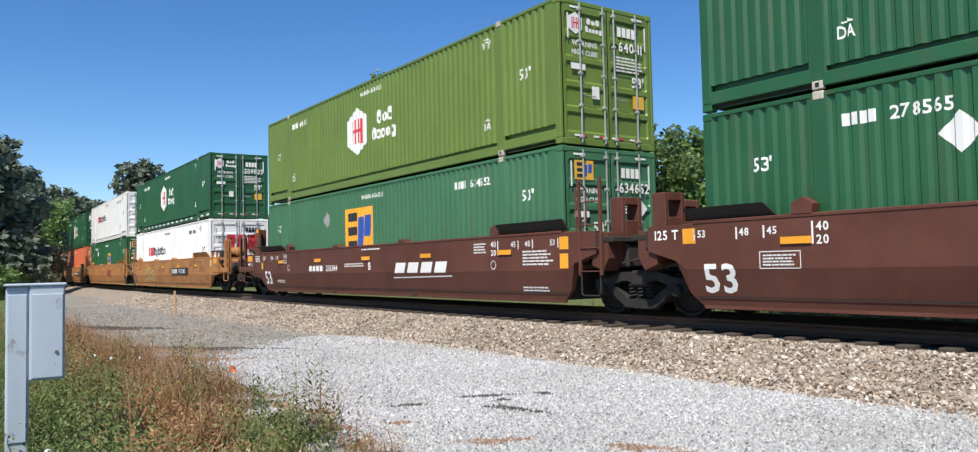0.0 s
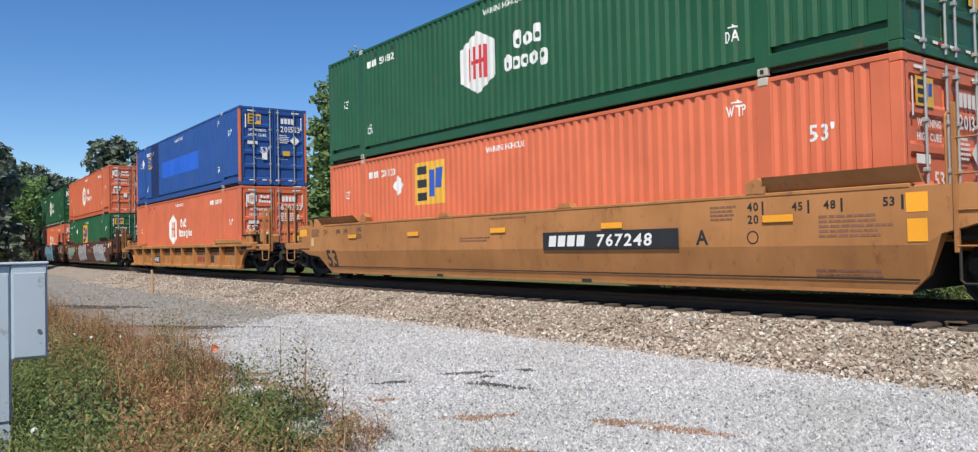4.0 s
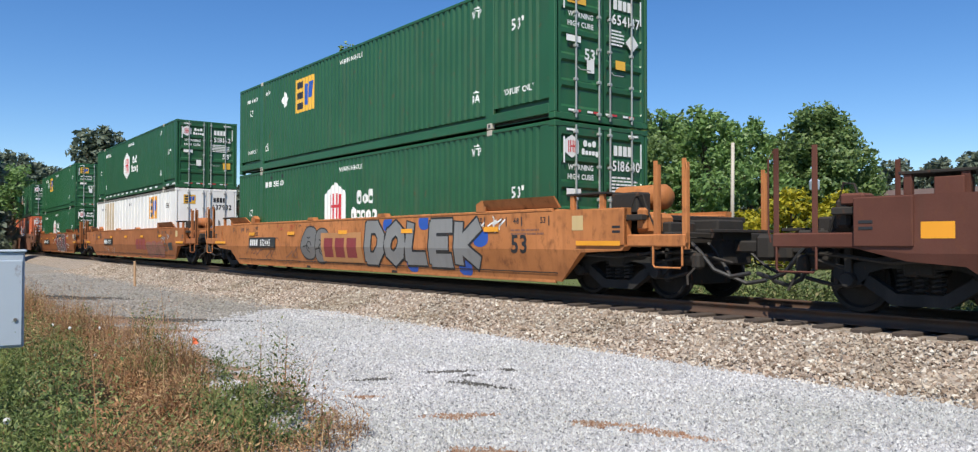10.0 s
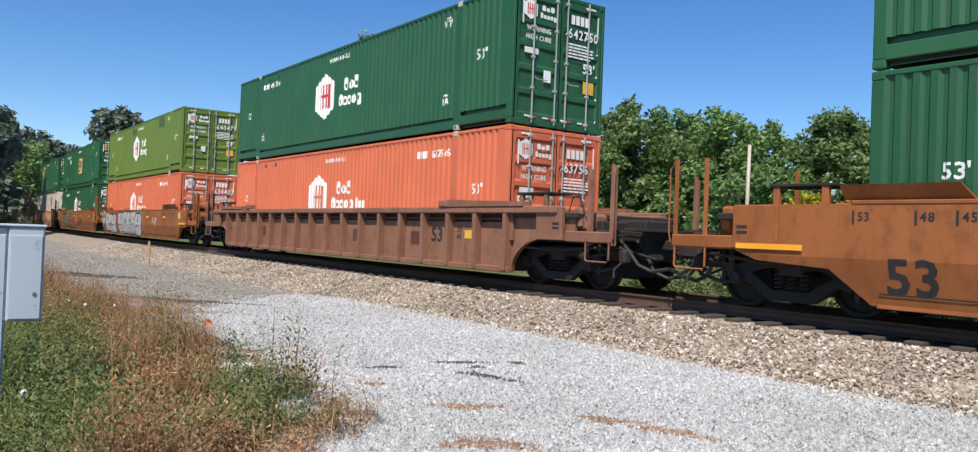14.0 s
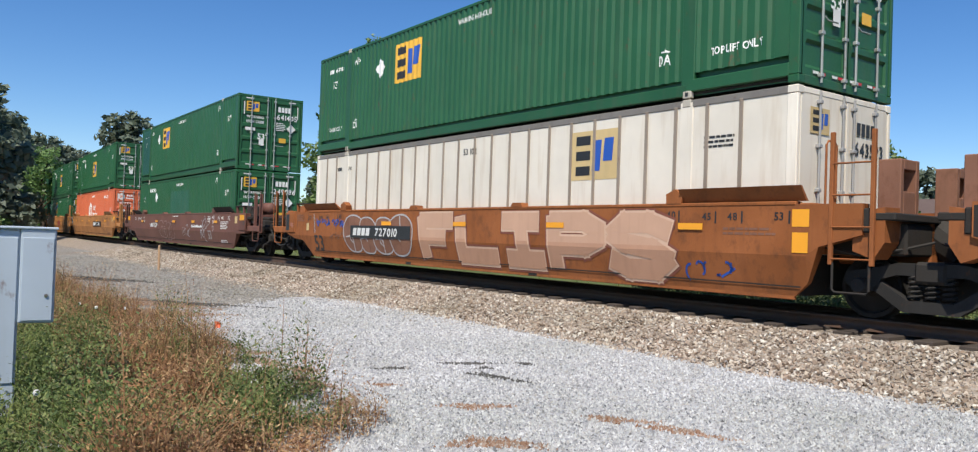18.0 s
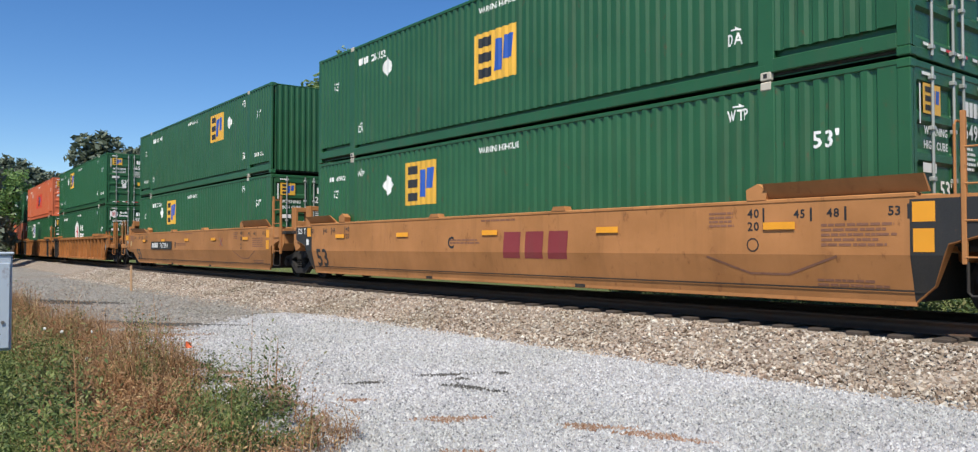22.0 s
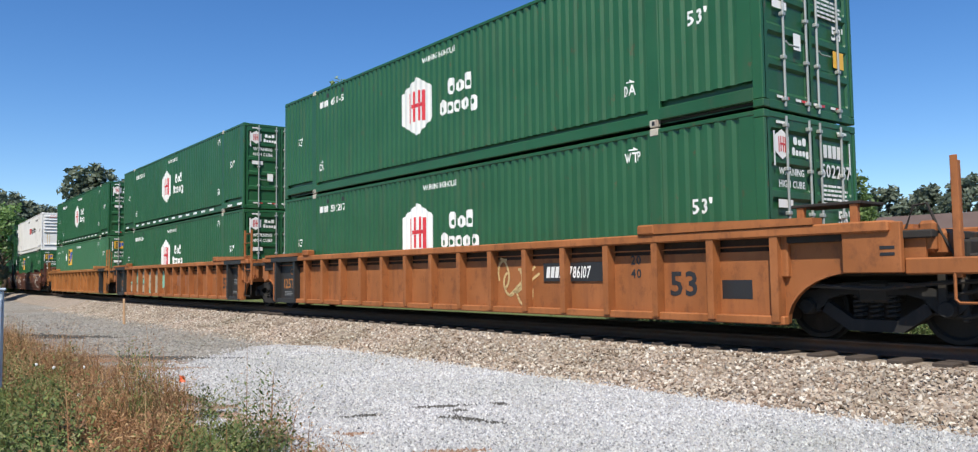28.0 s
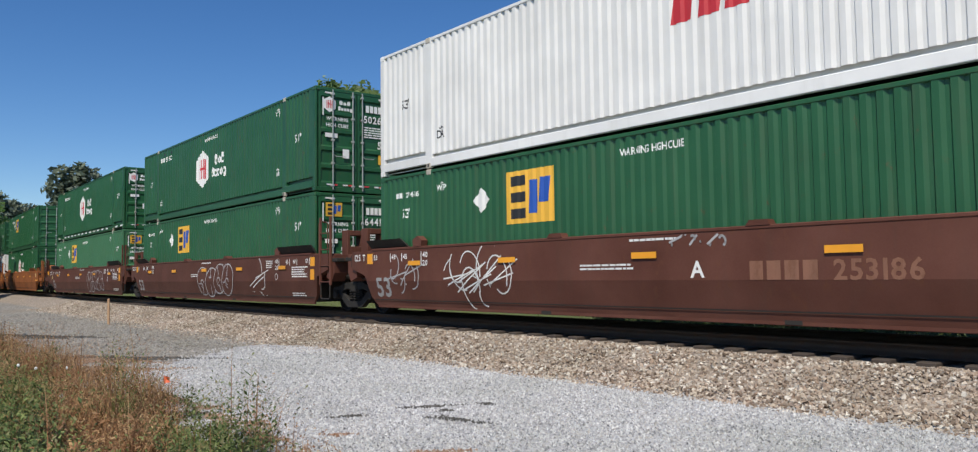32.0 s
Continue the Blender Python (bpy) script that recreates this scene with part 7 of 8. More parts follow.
def bed(name, s0, s1, prof, mat, label, cat, step=1.0, jitter=0.0, kind="structure"):
    """A strip along the track with a profile of (offset, height)."""
    rg = random.Random(3)
    vs, n = [], len(prof)
    k = int((s1 - s0) / step)
    for i in range(k + 1):
        s = s0 + i * (s1 - s0) / k
        for o, z in prof:
            x, y, _ = on_track(s, o + jitter * (rg.random() - 0.5))
            vs.append((x, y, z + jitter * 0.25 * (rg.random() - 0.5)))
    fs = [(i * n + j, (i + 1) * n + j, (i + 1) * n + j + 1, i * n + j + 1) for i in range(k) for j in range(n - 1)]
    return tagged(new(name, Geo().add(vs, fs).mesh(name, mat, True)), label, cat, "", kind)


bed("ballast", -420, 60, [(-3.3, -0.66), (-2.6, -0.50), (-1.75, -0.23), (-1.35, -0.215), (1.35, -0.215), (1.75, -0.24), (3.2, -0.62)], BALL, "tan crushed stone ballast shoulder of the track", "ballast", 0.6, 0.10)
for sg in (-1, 1):
    c = sg * 0.755
    ob = bed("rail", -420, 60, [(c - 0.07, -0.17), (c - 0.07, -0.155), (c - 0.012, -0.13), (c - 0.012, -0.05), (c - 0.036, -0.035), (c - 0.036, 0.0), (c + 0.036, 0.0), (c + 0.036, -0.035), (c + 0.012, -0.05), (c + 0.012, -0.13), (c + 0.07, -0.155), (c + 0.07, -0.17)], RAIL, "rusty brown steel rail with a worn head", "rail", 2.0)


def outline(pts, mat, name, label, z, cat, wob=0.25, seed=1):
    """A flat patch with an uneven rim."""
    rg = random.Random(seed)
    rim = []
    n = len(pts)
    for i in range(n):
        a, b, c, d = (Vector(pts[(i + k) % n]) for k in (-1, 0, 1, 2))
        for j in range(10):
            t = j / 10
            p = 0.5 * (2 * b + (c - a) * t + (2 * a - 5 * b + 4 * c - d) * t * t + (3 * (b - c) + d - a) * t ** 3)
            rim.append((p.x + wob * (rg.random() - 0.5), p.y + wob * (rg.random() - 0.5)))
    g = Geo()
    g.add([(x, y, z) for x, y in rim], [tuple(range(len(rim)))])
    return tagged(new(name, g.mesh(name, mat)), label, cat, "", "structure")


outline([(-17.2, 7.7), (-16.0, 6.1), (-15.0, 5.0), (-13.8, 3.85), (-12.3, 3.3), (-8.8, 3.0), (-6.6, 2.7), (-2, -3), (12, -3), (14, 7), (4, 10.0), (-3.8, 9.72), (-8.4, 9.1), (-12.8, 8.65)], PAD, "gravel_pad", "pale grey crushed stone pad", -0.585, "gravel")
outline([(-95, 7.5), (-45, 5.2), (-25, 3.4), (-16, 3.1), (-11, 3.2), (-10, 6), (-9, 9.4), (-16, 9.3), (-30, 9.3), (-60, 10.6), (-95, 12.6)], ROADG, "gravel_road", "dull grey gravel service road beside the track", -0.60, "road")


def leaf_cloud(centres, n, size, rg, flat=0.6):
    """Small leaf faces scattered in clumps, thick at the clump's rim."""
    rs = np.random.RandomState(rg.randrange(1 << 20))
    V = []
    for (cx, cy, cz, r) in centres:
        k = int(n * r * r)
        d = rs.normal(size=(k, 3))
        d /= np.linalg.norm(d, axis=1)[:, None]
        lump = 1 + 0.28 * np.sin(d[:, 0] * 7 + cx) * np.sin(d[:, 1] * 6 + cz) + 0.2 * np.sin(d[:, 2] * 9 + cy)
        q = r * (0.45 + 0.55 * rs.rand(k) ** 0.5) * lump
        p = np.array((cx, cy, cz)) + d * np.array((1, 1, flat)) * q[:, None]
        a = rs.normal(size=(k, 3)) * (1, 1, 0.7)
        a /= np.linalg.norm(a, axis=1)[:, None]
        b = np.cross(a, d + rs.normal(size=(k, 3)) * 0.6)
        b /= np.linalg.norm(b, axis=1)[:, None] + 1e-6
        s = size * (0.55 + 0.9 * rs.rand(k))[:, None]
        V.append(np.stack([p - a * s, p + b * s * 0.55, p + a * s, p - b * s * 0.55], 1).reshape(-1, 3))
    V = np.concatenate(V)
    g = Geo()
    g.v = V.tolist()
    g.f = np.arange(len(V)).reshape(-1, 4).tolist()
    return g


LEAF = islands("broad_leaves", [(0.09, 0.155, 0.062), (0.16, 0.25, 0.085), (0.215, 0.315, 0.11), (0.31, 0.41, 0.155)], 0.5, 0.5, 0.45)
# far woods: distance haze mixed into the leaf colour, greyed and paler
LEAFD = islands("hazed_leaves", [(0.13, 0.165, 0.125), (0.165, 0.205, 0.15), (0.20, 0.235, 0.175)], 0.6, 0.4, 0.3)
LEAFL = islands("light_leaves", [(0.13, 0.235, 0.07), (0.20, 0.33, 0.10), (0.29, 0.42, 0.16)], 0.5, 0.5, 0.40)
LEAFY = islands("yellow_leaves", [(0.34, 0.32, 0.02), (0.50, 0.42, 0.03), (0.22, 0.25, 0.03)], 0.6, 0.3, 0.3)
BARK = paint("bark", (0.09, 0.065, 0.045), 0.4, (0.04, 0.03, 0.02), 0, 0.9)


def raw_mesh(name, g, mat):
    me = bpy.data.meshes.new(name)
    me.from_pydata(g.v, [], g.f)
    me.materials.append(mat)
    return me


def tree(h, w, seed, leaf, label, dens=60, size=0.28, bare=0.22, clumps=34, name="tree"):
    rg = random.Random(seed)
    ob = root(name, label, "tree" if name == "tree" else "bush")
    pts = [(0, 0, -0.3)]
    for i in range(1, 6):
        pts.append((rg.gauss(0, 0.02) * h, rg.gauss(0, 0.02) * h, h * 0.16 * i))
    wood = Geo().tube(pts, [h * 0.028 * (1 - 0.17 * i) for i in range(6)], 9)
    centres = []
    for i in range(clumps):
        z = h * (bare + (0.93 - bare) * ((i + rg.random()) / clumps))
        f = (z / h - bare) / (1 - bare)
        rad = w / 2 * (math.sin(math.pi * min(1, f * 0.84 + 0.18)) ** 0.7)
        a = i * 2.4 + rg.random()
        d = rad * (0.30 + 0.55 * rg.random())
        c = (d * math.cos(a), d * math.sin(a), z)
        centres.append((*c, max(0.085 * h, 0.4) * (0.65 + 0.6 * rg.random()) * (0.7 + 0.5 * rad / (w / 2))))
        if i % 3 == 0:
            wood.tube([(0, 0, z * 0.72), (c[0] * 0.5, c[1] * 0.5, z * 0.88), c], [h * 0.010, h * 0.007, h * 0.003], 5)
    part("trunk", wood, BARK, ob, smooth=True)
    part("crown", raw_mesh("crown", leaf_cloud(centres, dens, size, rg, 0.8), leaf), None, ob)
    return ob


def place(ob, az, dist, turn=0, scale=1.0):
    x, y = -math.sin(radians(az)) * dist, math.cos(radians(az)) * dist
    ob.matrix_basis = pose(x, y, ground_z(x, y) + 0.02, 0, 0, turn) @ Matrix.Scale(scale, 4)
    return ob


T_BIG = tree(14.0, 10.8, 11, LEAF, "tall dark green broadleaf tree beyond the track", 280, 0.20, 0.08, 58)
place(T_BIG, 52.9, 46)
T_MID = tree(9.3, 7.8, 12, LEAF, "rounded green broadleaf tree beyond the track", 520, 0.14, 0.06)
place(T_MID, 45.0, 48)
T_LT = tree(9.2, 7.9, 13, LEAFL, "light green broadleaf tree beyond the track", 520, 0.14, 0.04)
place(T_LT, 36.4, 46)
T_DK = tree(12, 10.5, 14, LEAFD, "dark green woodland tree", 130, 0.31, 0.02, 40)
place(T_DK, 77.5, 150, 20, 1.76)
place(tree(9.6, 6.0, 21, LEAFL, "slender tree with a pale bare trunk before the woods", 170, 0.17, 0.42, 22), 82.6, 92, 40)
T_BUSH = tree(3.6, 4.4, 15, LEAFY, "yellow-flowered round shrub beyond the track", 900, 0.10, 0.02, 30, "shrub")
place(T_BUSH, 30.8, 40, 0, 1.08)
T_GB = tree(2.4, 4.0, 16, LEAFL, "low light green shrub beside the woods", 700, 0.13, 0.02, 22, "shrub")
place(T_GB, 82.0, 95, 0, 1.2)
place(copy_thing(T_BUSH, Matrix()), 27.9, 41, 70, 1.05)
place(copy_thing(T_BUSH, Matrix()), 33.6, 42, 160, 0.82)
for az, dist, turn, sc, src in [(60.9, 50, 140, 0.98, T_BIG), (42.2, 46, 40, 1.02, T_MID), (39.6, 50, 90, 1.05, T_LT), (33.6, 50, 130, 0.98, T_LT), (29.2, 52, 10, 0.70, T_BIG), (31.2, 56, 60, 0.95, T_MID), (26.3, 64, 200, 0.72, T_MID), (47.6, 52, 30, 0.62, T_LT), (37.6, 56, 33, 1.1, T_MID),
                                (24.4, 85, 10, 0.78, T_DK), (22.2, 88, 50, 0.8, T_DK), (20.0, 85, 80, 0.84, T_DK), (27.0, 92, 150, 0.72, T_DK), (17.6, 86, 90, 0.8, T_DK), (31, 95, 20, 0.72, T_DK), (34, 95, 20, 0.72, T_DK), (14.8, 86, 90, 0.8, T_DK),
                                (57.5, 64, 77, 0.72, T_MID), (61, 80, 7, 0.8, T_MID), (65, 100, 7, 0.7, T_DK), (69, 120, 7, 0.8, T_DK), (72, 135, 70, 0.9, T_DK), (75, 150, 70, 0.9, T_DK), (75.7, 155, 100, 1.62, T_DK), (79.9, 152, 5, 1.15, T_DK),
                                (80.0, 130, 65, 0.96, T_DK), (81.0, 128, 5, 1.06, T_DK), (82.2, 122, 45, 1.12, T_DK), (83.3, 116, 85, 1.1, T_DK), (84.4, 100, 125, 1.05, T_DK), (85.4, 84, 205, 1.0, T_DK), (86.6, 72, 165, 1.06, T_DK), (88.4, 70, 165, 1.1, T_DK), (81.6, 180, 5, 1.1, T_DK), (80.6, 185, 15, 1.0, T_DK), (83.0, 175, 25, 1.25, T_DK),
                                (84.0, 92, 25, 1.0, T_GB), (85.5, 70, 25, 1.0, T_GB), (86.8, 60, 75, 1.1, T_GB)]:
    place(copy_thing(src, Matrix()), az, dist, turn, sc)


# ---- utility box, stake, flag ----
def utility_box():
    ob = root("utility_pedestal", "light grey metal meter box on a square post", "utility box")
    part("post", Geo().box(-0.20, -0.04, -0.09, 0.09, -0.62, 0.86, 0.012), BOXGREY, ob)
    part("cabinet", Geo().box(-0.04, 0.21, -0.11, 0.11, 0.12, 0.87, 0.012), BOXGREY, ob)
    part("cap", Geo().box(-0.215, 0.222, -0.125, 0.12, 0.865, 0.885, 0.006), BOXGREY, ob)
    part("cover", Geo().box(-0.025, 0.195, -0.122, -0.108, 0.14, 0.80, 0.006), BOXGREY, ob)
    part("post_cover", Geo().box(-0.185, -0.055, -0.102, -0.088, -0.35, 0.80, 0.005), BOXGREY, ob)
    part("cable_clamp", Geo().box(-0.215, -0.195, -0.06, 0.06, 0.0, 0.05, 0.006), STEEL, ob)
    part("latch", Geo().tube([(0.15, -0.12, 0.34), (0.15, -0.132, 0.34)], 0.014, 10), STEEL, ob)
    return ob


UB = utility_box()
UB.matrix_basis = pose(-7.28, 0.80, 0.0, 0, 0, 83.5)
stake_ob = root("survey_stake", "weathered wooden survey stake driven into the ballast edge", "stake")
part("shaft", Geo().box(-0.045, 0.045, -0.02, 0.02, -0.3, 0.78, 0.008), STAKE, stake_ob)
stake_ob.matrix_basis = pose(-29.2, 7.46, -0.5, 2, 1, 30)


flag_ob = root("marker_flag", "small orange plastic marker flag on a wire", "marker flag")
part("wire", Geo().tube([(0, 0, -0.05), (0.01, 0, 0.14)], 0.004, 5), STEEL, flag_ob)
part("pennant", Geo().add([(0, 0, 0.04), (0.09, 0.03, 0.05), (0.10, -0.01, 0.13), (0.01, 0, 0.15), (0.05, 0.035, 0.09)], [(0, 1, 4), (1, 2, 4), (2, 3, 4), (3, 0, 4)]), FLAG, flag_ob)
flag_ob.matrix_basis = pose(-11.75, 3.78, -0.585, 0, 0, 40)


def pole_of(az, dist, h, r, mat, name, label, cat):
    ob = root(name, label, cat)
    part("shaft", Geo().tube([(0, 0, -0.3), (0.02, 0, h * 0.5), (0.06, 0, h)], [r, r * 0.92, r * 0.8], 12), mat, ob, smooth=True)
    x, y = -math.sin(radians(az)) * dist, math.cos(radians(az)) * dist
    ob.matrix_basis = pose(x, y, ground_z(x, y))
    return ob


pole_of(34.6, 38, 5.8, 0.095, CASTING, "white_post", "slim white post beyond the track", "post")
lamp = pole_of(29.4, 37, 3.42, 0.06, BLACK, "garden_lamp", "black lamp post with a pale lantern head", "lamp post")
part("lantern", Geo().tube([(0.06, 0, 3.42), (0.06, 0, 3.5), (0.06, 0, 3.87), (0.06, 0, 4.0), (0.06, 0, 4.1)], [0.10, 0.20, 0.23, 0.10, 0.02], 10), BOXGREY, lamp, "frosted pale lantern")


lamp = pole_of(86.6, 24, 4.7, 0.055, BLACK, "garden_lamp", "black lamp post with a pale round lantern before the woods", "lamp post")
part("lantern", Geo().tube([(0.06, 0, 4.7), (0.06, 0, 4.8), (0.06, 0, 5.05), (0.06, 0, 5.2), (0.06, 0, 5.3)], [0.08, 0.17, 0.20, 0.10, 0.02], 12), BOXGREY, lamp, "frosted pale lantern")
marker = pole_of(86.9, 8.5, 1.48, 0.052, WHITEP, "marker_post", "white plastic marker post with an orange cap", "marker post")
part("cap", Geo().tube([(0.055, 0, 1.42), (0.058, 0, 1.50), (0.06, 0, 1.53)], [0.058, 0.06, 0.045], 14), FLAG, marker, "orange plastic cap")


def house(az, dist, w, d, h, wall, roof, label):
    ob = root("house", label, "house")
    part("wall", Geo().box(-w / 2, w / 2, -d / 2, d / 2, -0.3, h, 0.03), wall, ob)
    part("roof", Geo().prism([(-d / 2 - 0.4, h), (d / 2 + 0.4, h), (0, h + d * 0.28)], -w / 2 - 0.4, w / 2 + 0.4, "x"), roof, ob)
    for k in (-0.28, 0.1, 0.34):
        wd = part("window", Geo().box(w * k - 0.5, w * k + 0.5, -d / 2 - 0.05, -d / 2 - 0.005, 0.9, 2.1, 0.02), WHITEP, ob)
        part("pane", Geo().box(w * k - 0.4, w * k + 0.4, -d / 2 - 0.06, -d / 2 - 0.052, 1.0, 2.0, 0.004), GLASSD, wd)
    x, y = -math.sin(radians(az)) * dist, math.cos(radians(az)) * dist
    ob.matrix_basis = pose(x, y, ground_z(x, y), 0, 0, az - 20)
    return ob


house(45.9, 62, 9, 7, 3.4, WHITEP, ROOFG, "low white house with a grey roof behind trees")
house(22.0, 70, 12, 8, 3.2, BEIGE, ROOFB, "low tan house with a brown hipped roof")


# ---- loose stone, soil, weeds ----
def weed_edge(x):
    """How far the weeds reach towards the track."""
    return 3.05 + 0.02 * max(0, -8 - x) - max(0, x + 5.2) * 1.0 + 0.25 * math.sin(x * 1.7) + 0.15 * math.sin(x * 4.1)


def chips(name, pts, sizes, mat, label, seed):
    """Small broken stones lying flat, as one mesh of four-sided points."""
    rs = np.random.RandomState(seed)
    k = len(pts)
    a = rs.rand(k, 1) * 6.283 + np.arange(4) * 1.5708 + 0.5 * rs.randn(k, 4)
    rr = np.asarray(sizes)[:, None] * (0.7 + 0.7 * rs.rand(k, 4))
    foot = np.stack([rr * np.cos(a), rr * np.sin(a), -0.3 * rr], -1)
    tip = np.concatenate([0.35 * rs.randn(k, 2), 0.55 + 0.6 * rs.rand(k, 1)], 1)[:, None] * np.asarray(sizes)[:, None, None]
    v = np.concatenate([foot, tip], 1) + np.asarray(pts)[:, None]
    tri = np.array([(0, 1, 4), (1, 2, 4), (2, 3, 4), (3, 0, 4)])
    f = (tri[None] + 5 * np.arange(k)[:, None, None]).reshape(-1, 3)
    me = bpy.data.meshes.new(name)
    me.from_pydata(v.reshape(-1, 3).tolist(), [], f.tolist())
    me.materials.append(mat)
    return tagged(new(name, me), label, "stones", "", "stuff")


def pebbles(name, pts, sizes, mat, label, seed):
    """Broken stones as one mesh of eight-sided lumps."""
    rs = np.random.RandomState(seed)
    k = len(pts)
    base = np.array([(1, 0, 0), (0, 1, 0), (-1, 0, 0), (0, -1, 0), (0, 0, 1), (0, 0, -1)], float)
    v = base[None] * (0.6 + 0.7 * rs.rand(k, 6, 1)) + rs.normal(size=(k, 6, 3)) * 0.12
    q = rs.normal(size=(k, 4))
    q /= np.linalg.norm(q, axis=1)[:, None]
    a, b, c, d = q.T
    turn = np.stack([np.stack([1 - 2 * (c * c + d * d), 2 * (b * c - a * d), 2 * (b * d + a * c)], -1), np.stack([2 * (b * c + a * d), 1 - 2 * (b * b + d * d), 2 * (c * d - a * b)], -1), np.stack([2 * (b * d - a * c), 2 * (c * d + a * b), 1 - 2 * (b * b + c * c)], -1)], 1)
    v = np.einsum("kij,kpj->kpi", turn, v * (1, 0.85, 0.7)) * np.asarray(sizes)[:, None, None] + np.asarray(pts)[:, None]
    tri = np.array([(0, 1, 4), (1, 2, 4), (2, 3, 4), (3, 0, 4), (1, 0, 5), (2, 1, 5), (3, 2, 5), (0, 3, 5)])
    f = (tri[None] + 6 * np.arange(k)[:, None, None]).reshape(-1, 3)
    me = bpy.data.meshes.new(name)
    me.from_pydata(v.reshape(-1, 3).tolist(), [], f.tolist())
    me.materials.append(mat)
    return tagged(new(name, me), label, "stones", "", "stuff")


rs = np.random.RandomState(5)
pts, sz = [], []
for k in range(44000):
    s = 4 - 52 * rs.rand() ** 1.5
    o = -3.35 + 1.9 * rs.rand() - (0.9 * rs.rand() ** 3 if s < -11 else 0)
    x, y, _ = on_track(s, o)
    z = float(np.interp(o, (-3.35, -2.6, -1.75, -1.35), (-0.61, -0.50, -0.23, -0.215)))
    pts.append((x, y, z + 0.01))
    sz.append(0.017 + 0.030 * rs.rand() ** 1.5)
pebbles("ballast_stones", pts, sz, STONEB, "loose tan and grey ballast stones on the shoulder", 6)
pts, sz = [], []
while len(pts) < 82000:
    r, a = 4.3 + 14 * rs.rand() ** 1.25, radians(18 + 66 * rs.rand())
    x, y = -math.sin(a) * r, math.cos(a) * r
    e = 0.35 * rs.randn()
    if y > 9.45 + 0.05 * min(0, x + 6) + e or (x < -6.4 and y < 3.0 + 0.4 * e) or x < -13.9 - 0.88 * (y - 3.9) + 1.5 * e:
        continue
    pts.append((x, y, -0.58))
    sz.append(0.007 + 0.010 * rs.rand() ** 1.5 + 0.0004 * r)
chips("pad_stones", pts, sz, STONEP, "loose pale crushed stones of the pad", 7)
pts, sz = [], []
while len(pts) < 16000:
    x, y = -10 - 32 * rs.rand() ** 1.4, 3.2 + 6.2 * rs.rand()
    if y > 9.2 - 0.0003 * x * x or (x > -13.9 - 0.88 * (y - 3.9) + 0.5 * rs.randn()) or y < weed_edge(x) - 0.4:
        continue
    pts.append((x, y, -0.60))
    sz.append(0.014 + 0.03 * rs.rand() ** 2)
pebbles("road_stones", pts, sz, STONEG, "loose grey and brown stones of the service road", 8)
RUSTLAB, TARLAB = "rusty brown soil showing through the gravel", "dark stain on the gravel"
for k, (x, y, w, d, turn, mat) in enumerate([(-5.63, 4.13, 0.28, 0.10, 60, SOIL), (-4.66, 4.86, 0.26, 0.10, 40, SOIL), (-4.1, 5.05, 0.34, 0.09, 20, SOIL), (-4.55, 3.5, 0.36, 0.14, 55, SOIL), (-8.07, 3.5, 0.24, 0.13, 50, SOIL), (-9.4, 3.5, 0.22, 0.10, 50, SOIL), (-6.9, 3.9, 0.14, 0.05, 50, SOIL), 
                                             (-7.66, 5.42, 0.34, 0.055, 62, TAR), (-6.76, 5.2, 0.36, 0.075, 14, TAR), (-7.28, 5.45, 0.09, 0.05, 50, TAR), (-7.33, 6.07, 0.10, 0.06, 40, TAR), (-7.73, 4.45, 0.19, 0.045, 65, TAR), (-24.2, 4.6, 1.7, 0.45, 25, TAR), (-16.2, 4.6, 1.3, 0.35, 40, TAR), (-14.4, 3.8, 0.9, 0.40, 50, SOIL), (-10.3, 3.42, 0.7, 0.14, 8, SOIL), (-8.7, 3.36, 0.5, 0.13, 0, SOIL), (-7.3, 3.3, 0.45, 0.13, -8, SOIL), (-6.2, 3.15, 0.4, 0.13, -30, SOIL), (-16.6, 4.0, 1.4, 0.4, 20, SOIL)]):
    rg = random.Random(900 + k)
    pts, sz = [], []
    ct, st = math.cos(radians(turn)), math.sin(radians(turn))
    for _ in range(int(800 * w * d / 0.1) + 40 if w < 0.8 else 2000):
        q, a = rg.random() ** 0.75, rg.random() * 6.283
        wv = 1 + 0.4 * math.sin(3 * a + k) + 0.25 * math.sin(7 * a)
        u, v = w * q * wv * math.cos(a), d * q * wv * math.sin(a)
        pts.append((x + u * ct - v * st, y + u * st + v * ct, -0.584 + 0.010 * rg.random()))
        sz.append(0.010 + 0.014 * rg.random())
    chips("stain" if mat is TAR else "bare_soil", pts, sz, mat, TARLAB if mat is TAR else RUSTLAB, 30 + k)
rock = root("rock", "dark lump of rock at the ballast's foot", "rock")
g = Geo()
for k in range(5):
    g.lathe([(0.001, -0.06), (0.05 + 0.02 * (k % 2), -0.03), (0.07, 0.0), (0.05, 0.04), (0.001, 0.06)], 7, (0.03 * k - 0.06, 0.02 * (k % 3), 0.02 * (k % 2)))
part("lump", g, TAR, rock)
rock.matrix_basis = pose(-4.75, 9.02, -0.50, 0, 0, 20)


def clump(x, y):
    """Uneven growth: plants stand taller in clumps."""
    return 0.28 + 1.15 * max(0.0, 0.48 + 1.5 * noise.noise((x * 1.5, y * 1.5, 7)) + 0.6 * noise.noise((x * 4.3, y * 4.3, 2)))


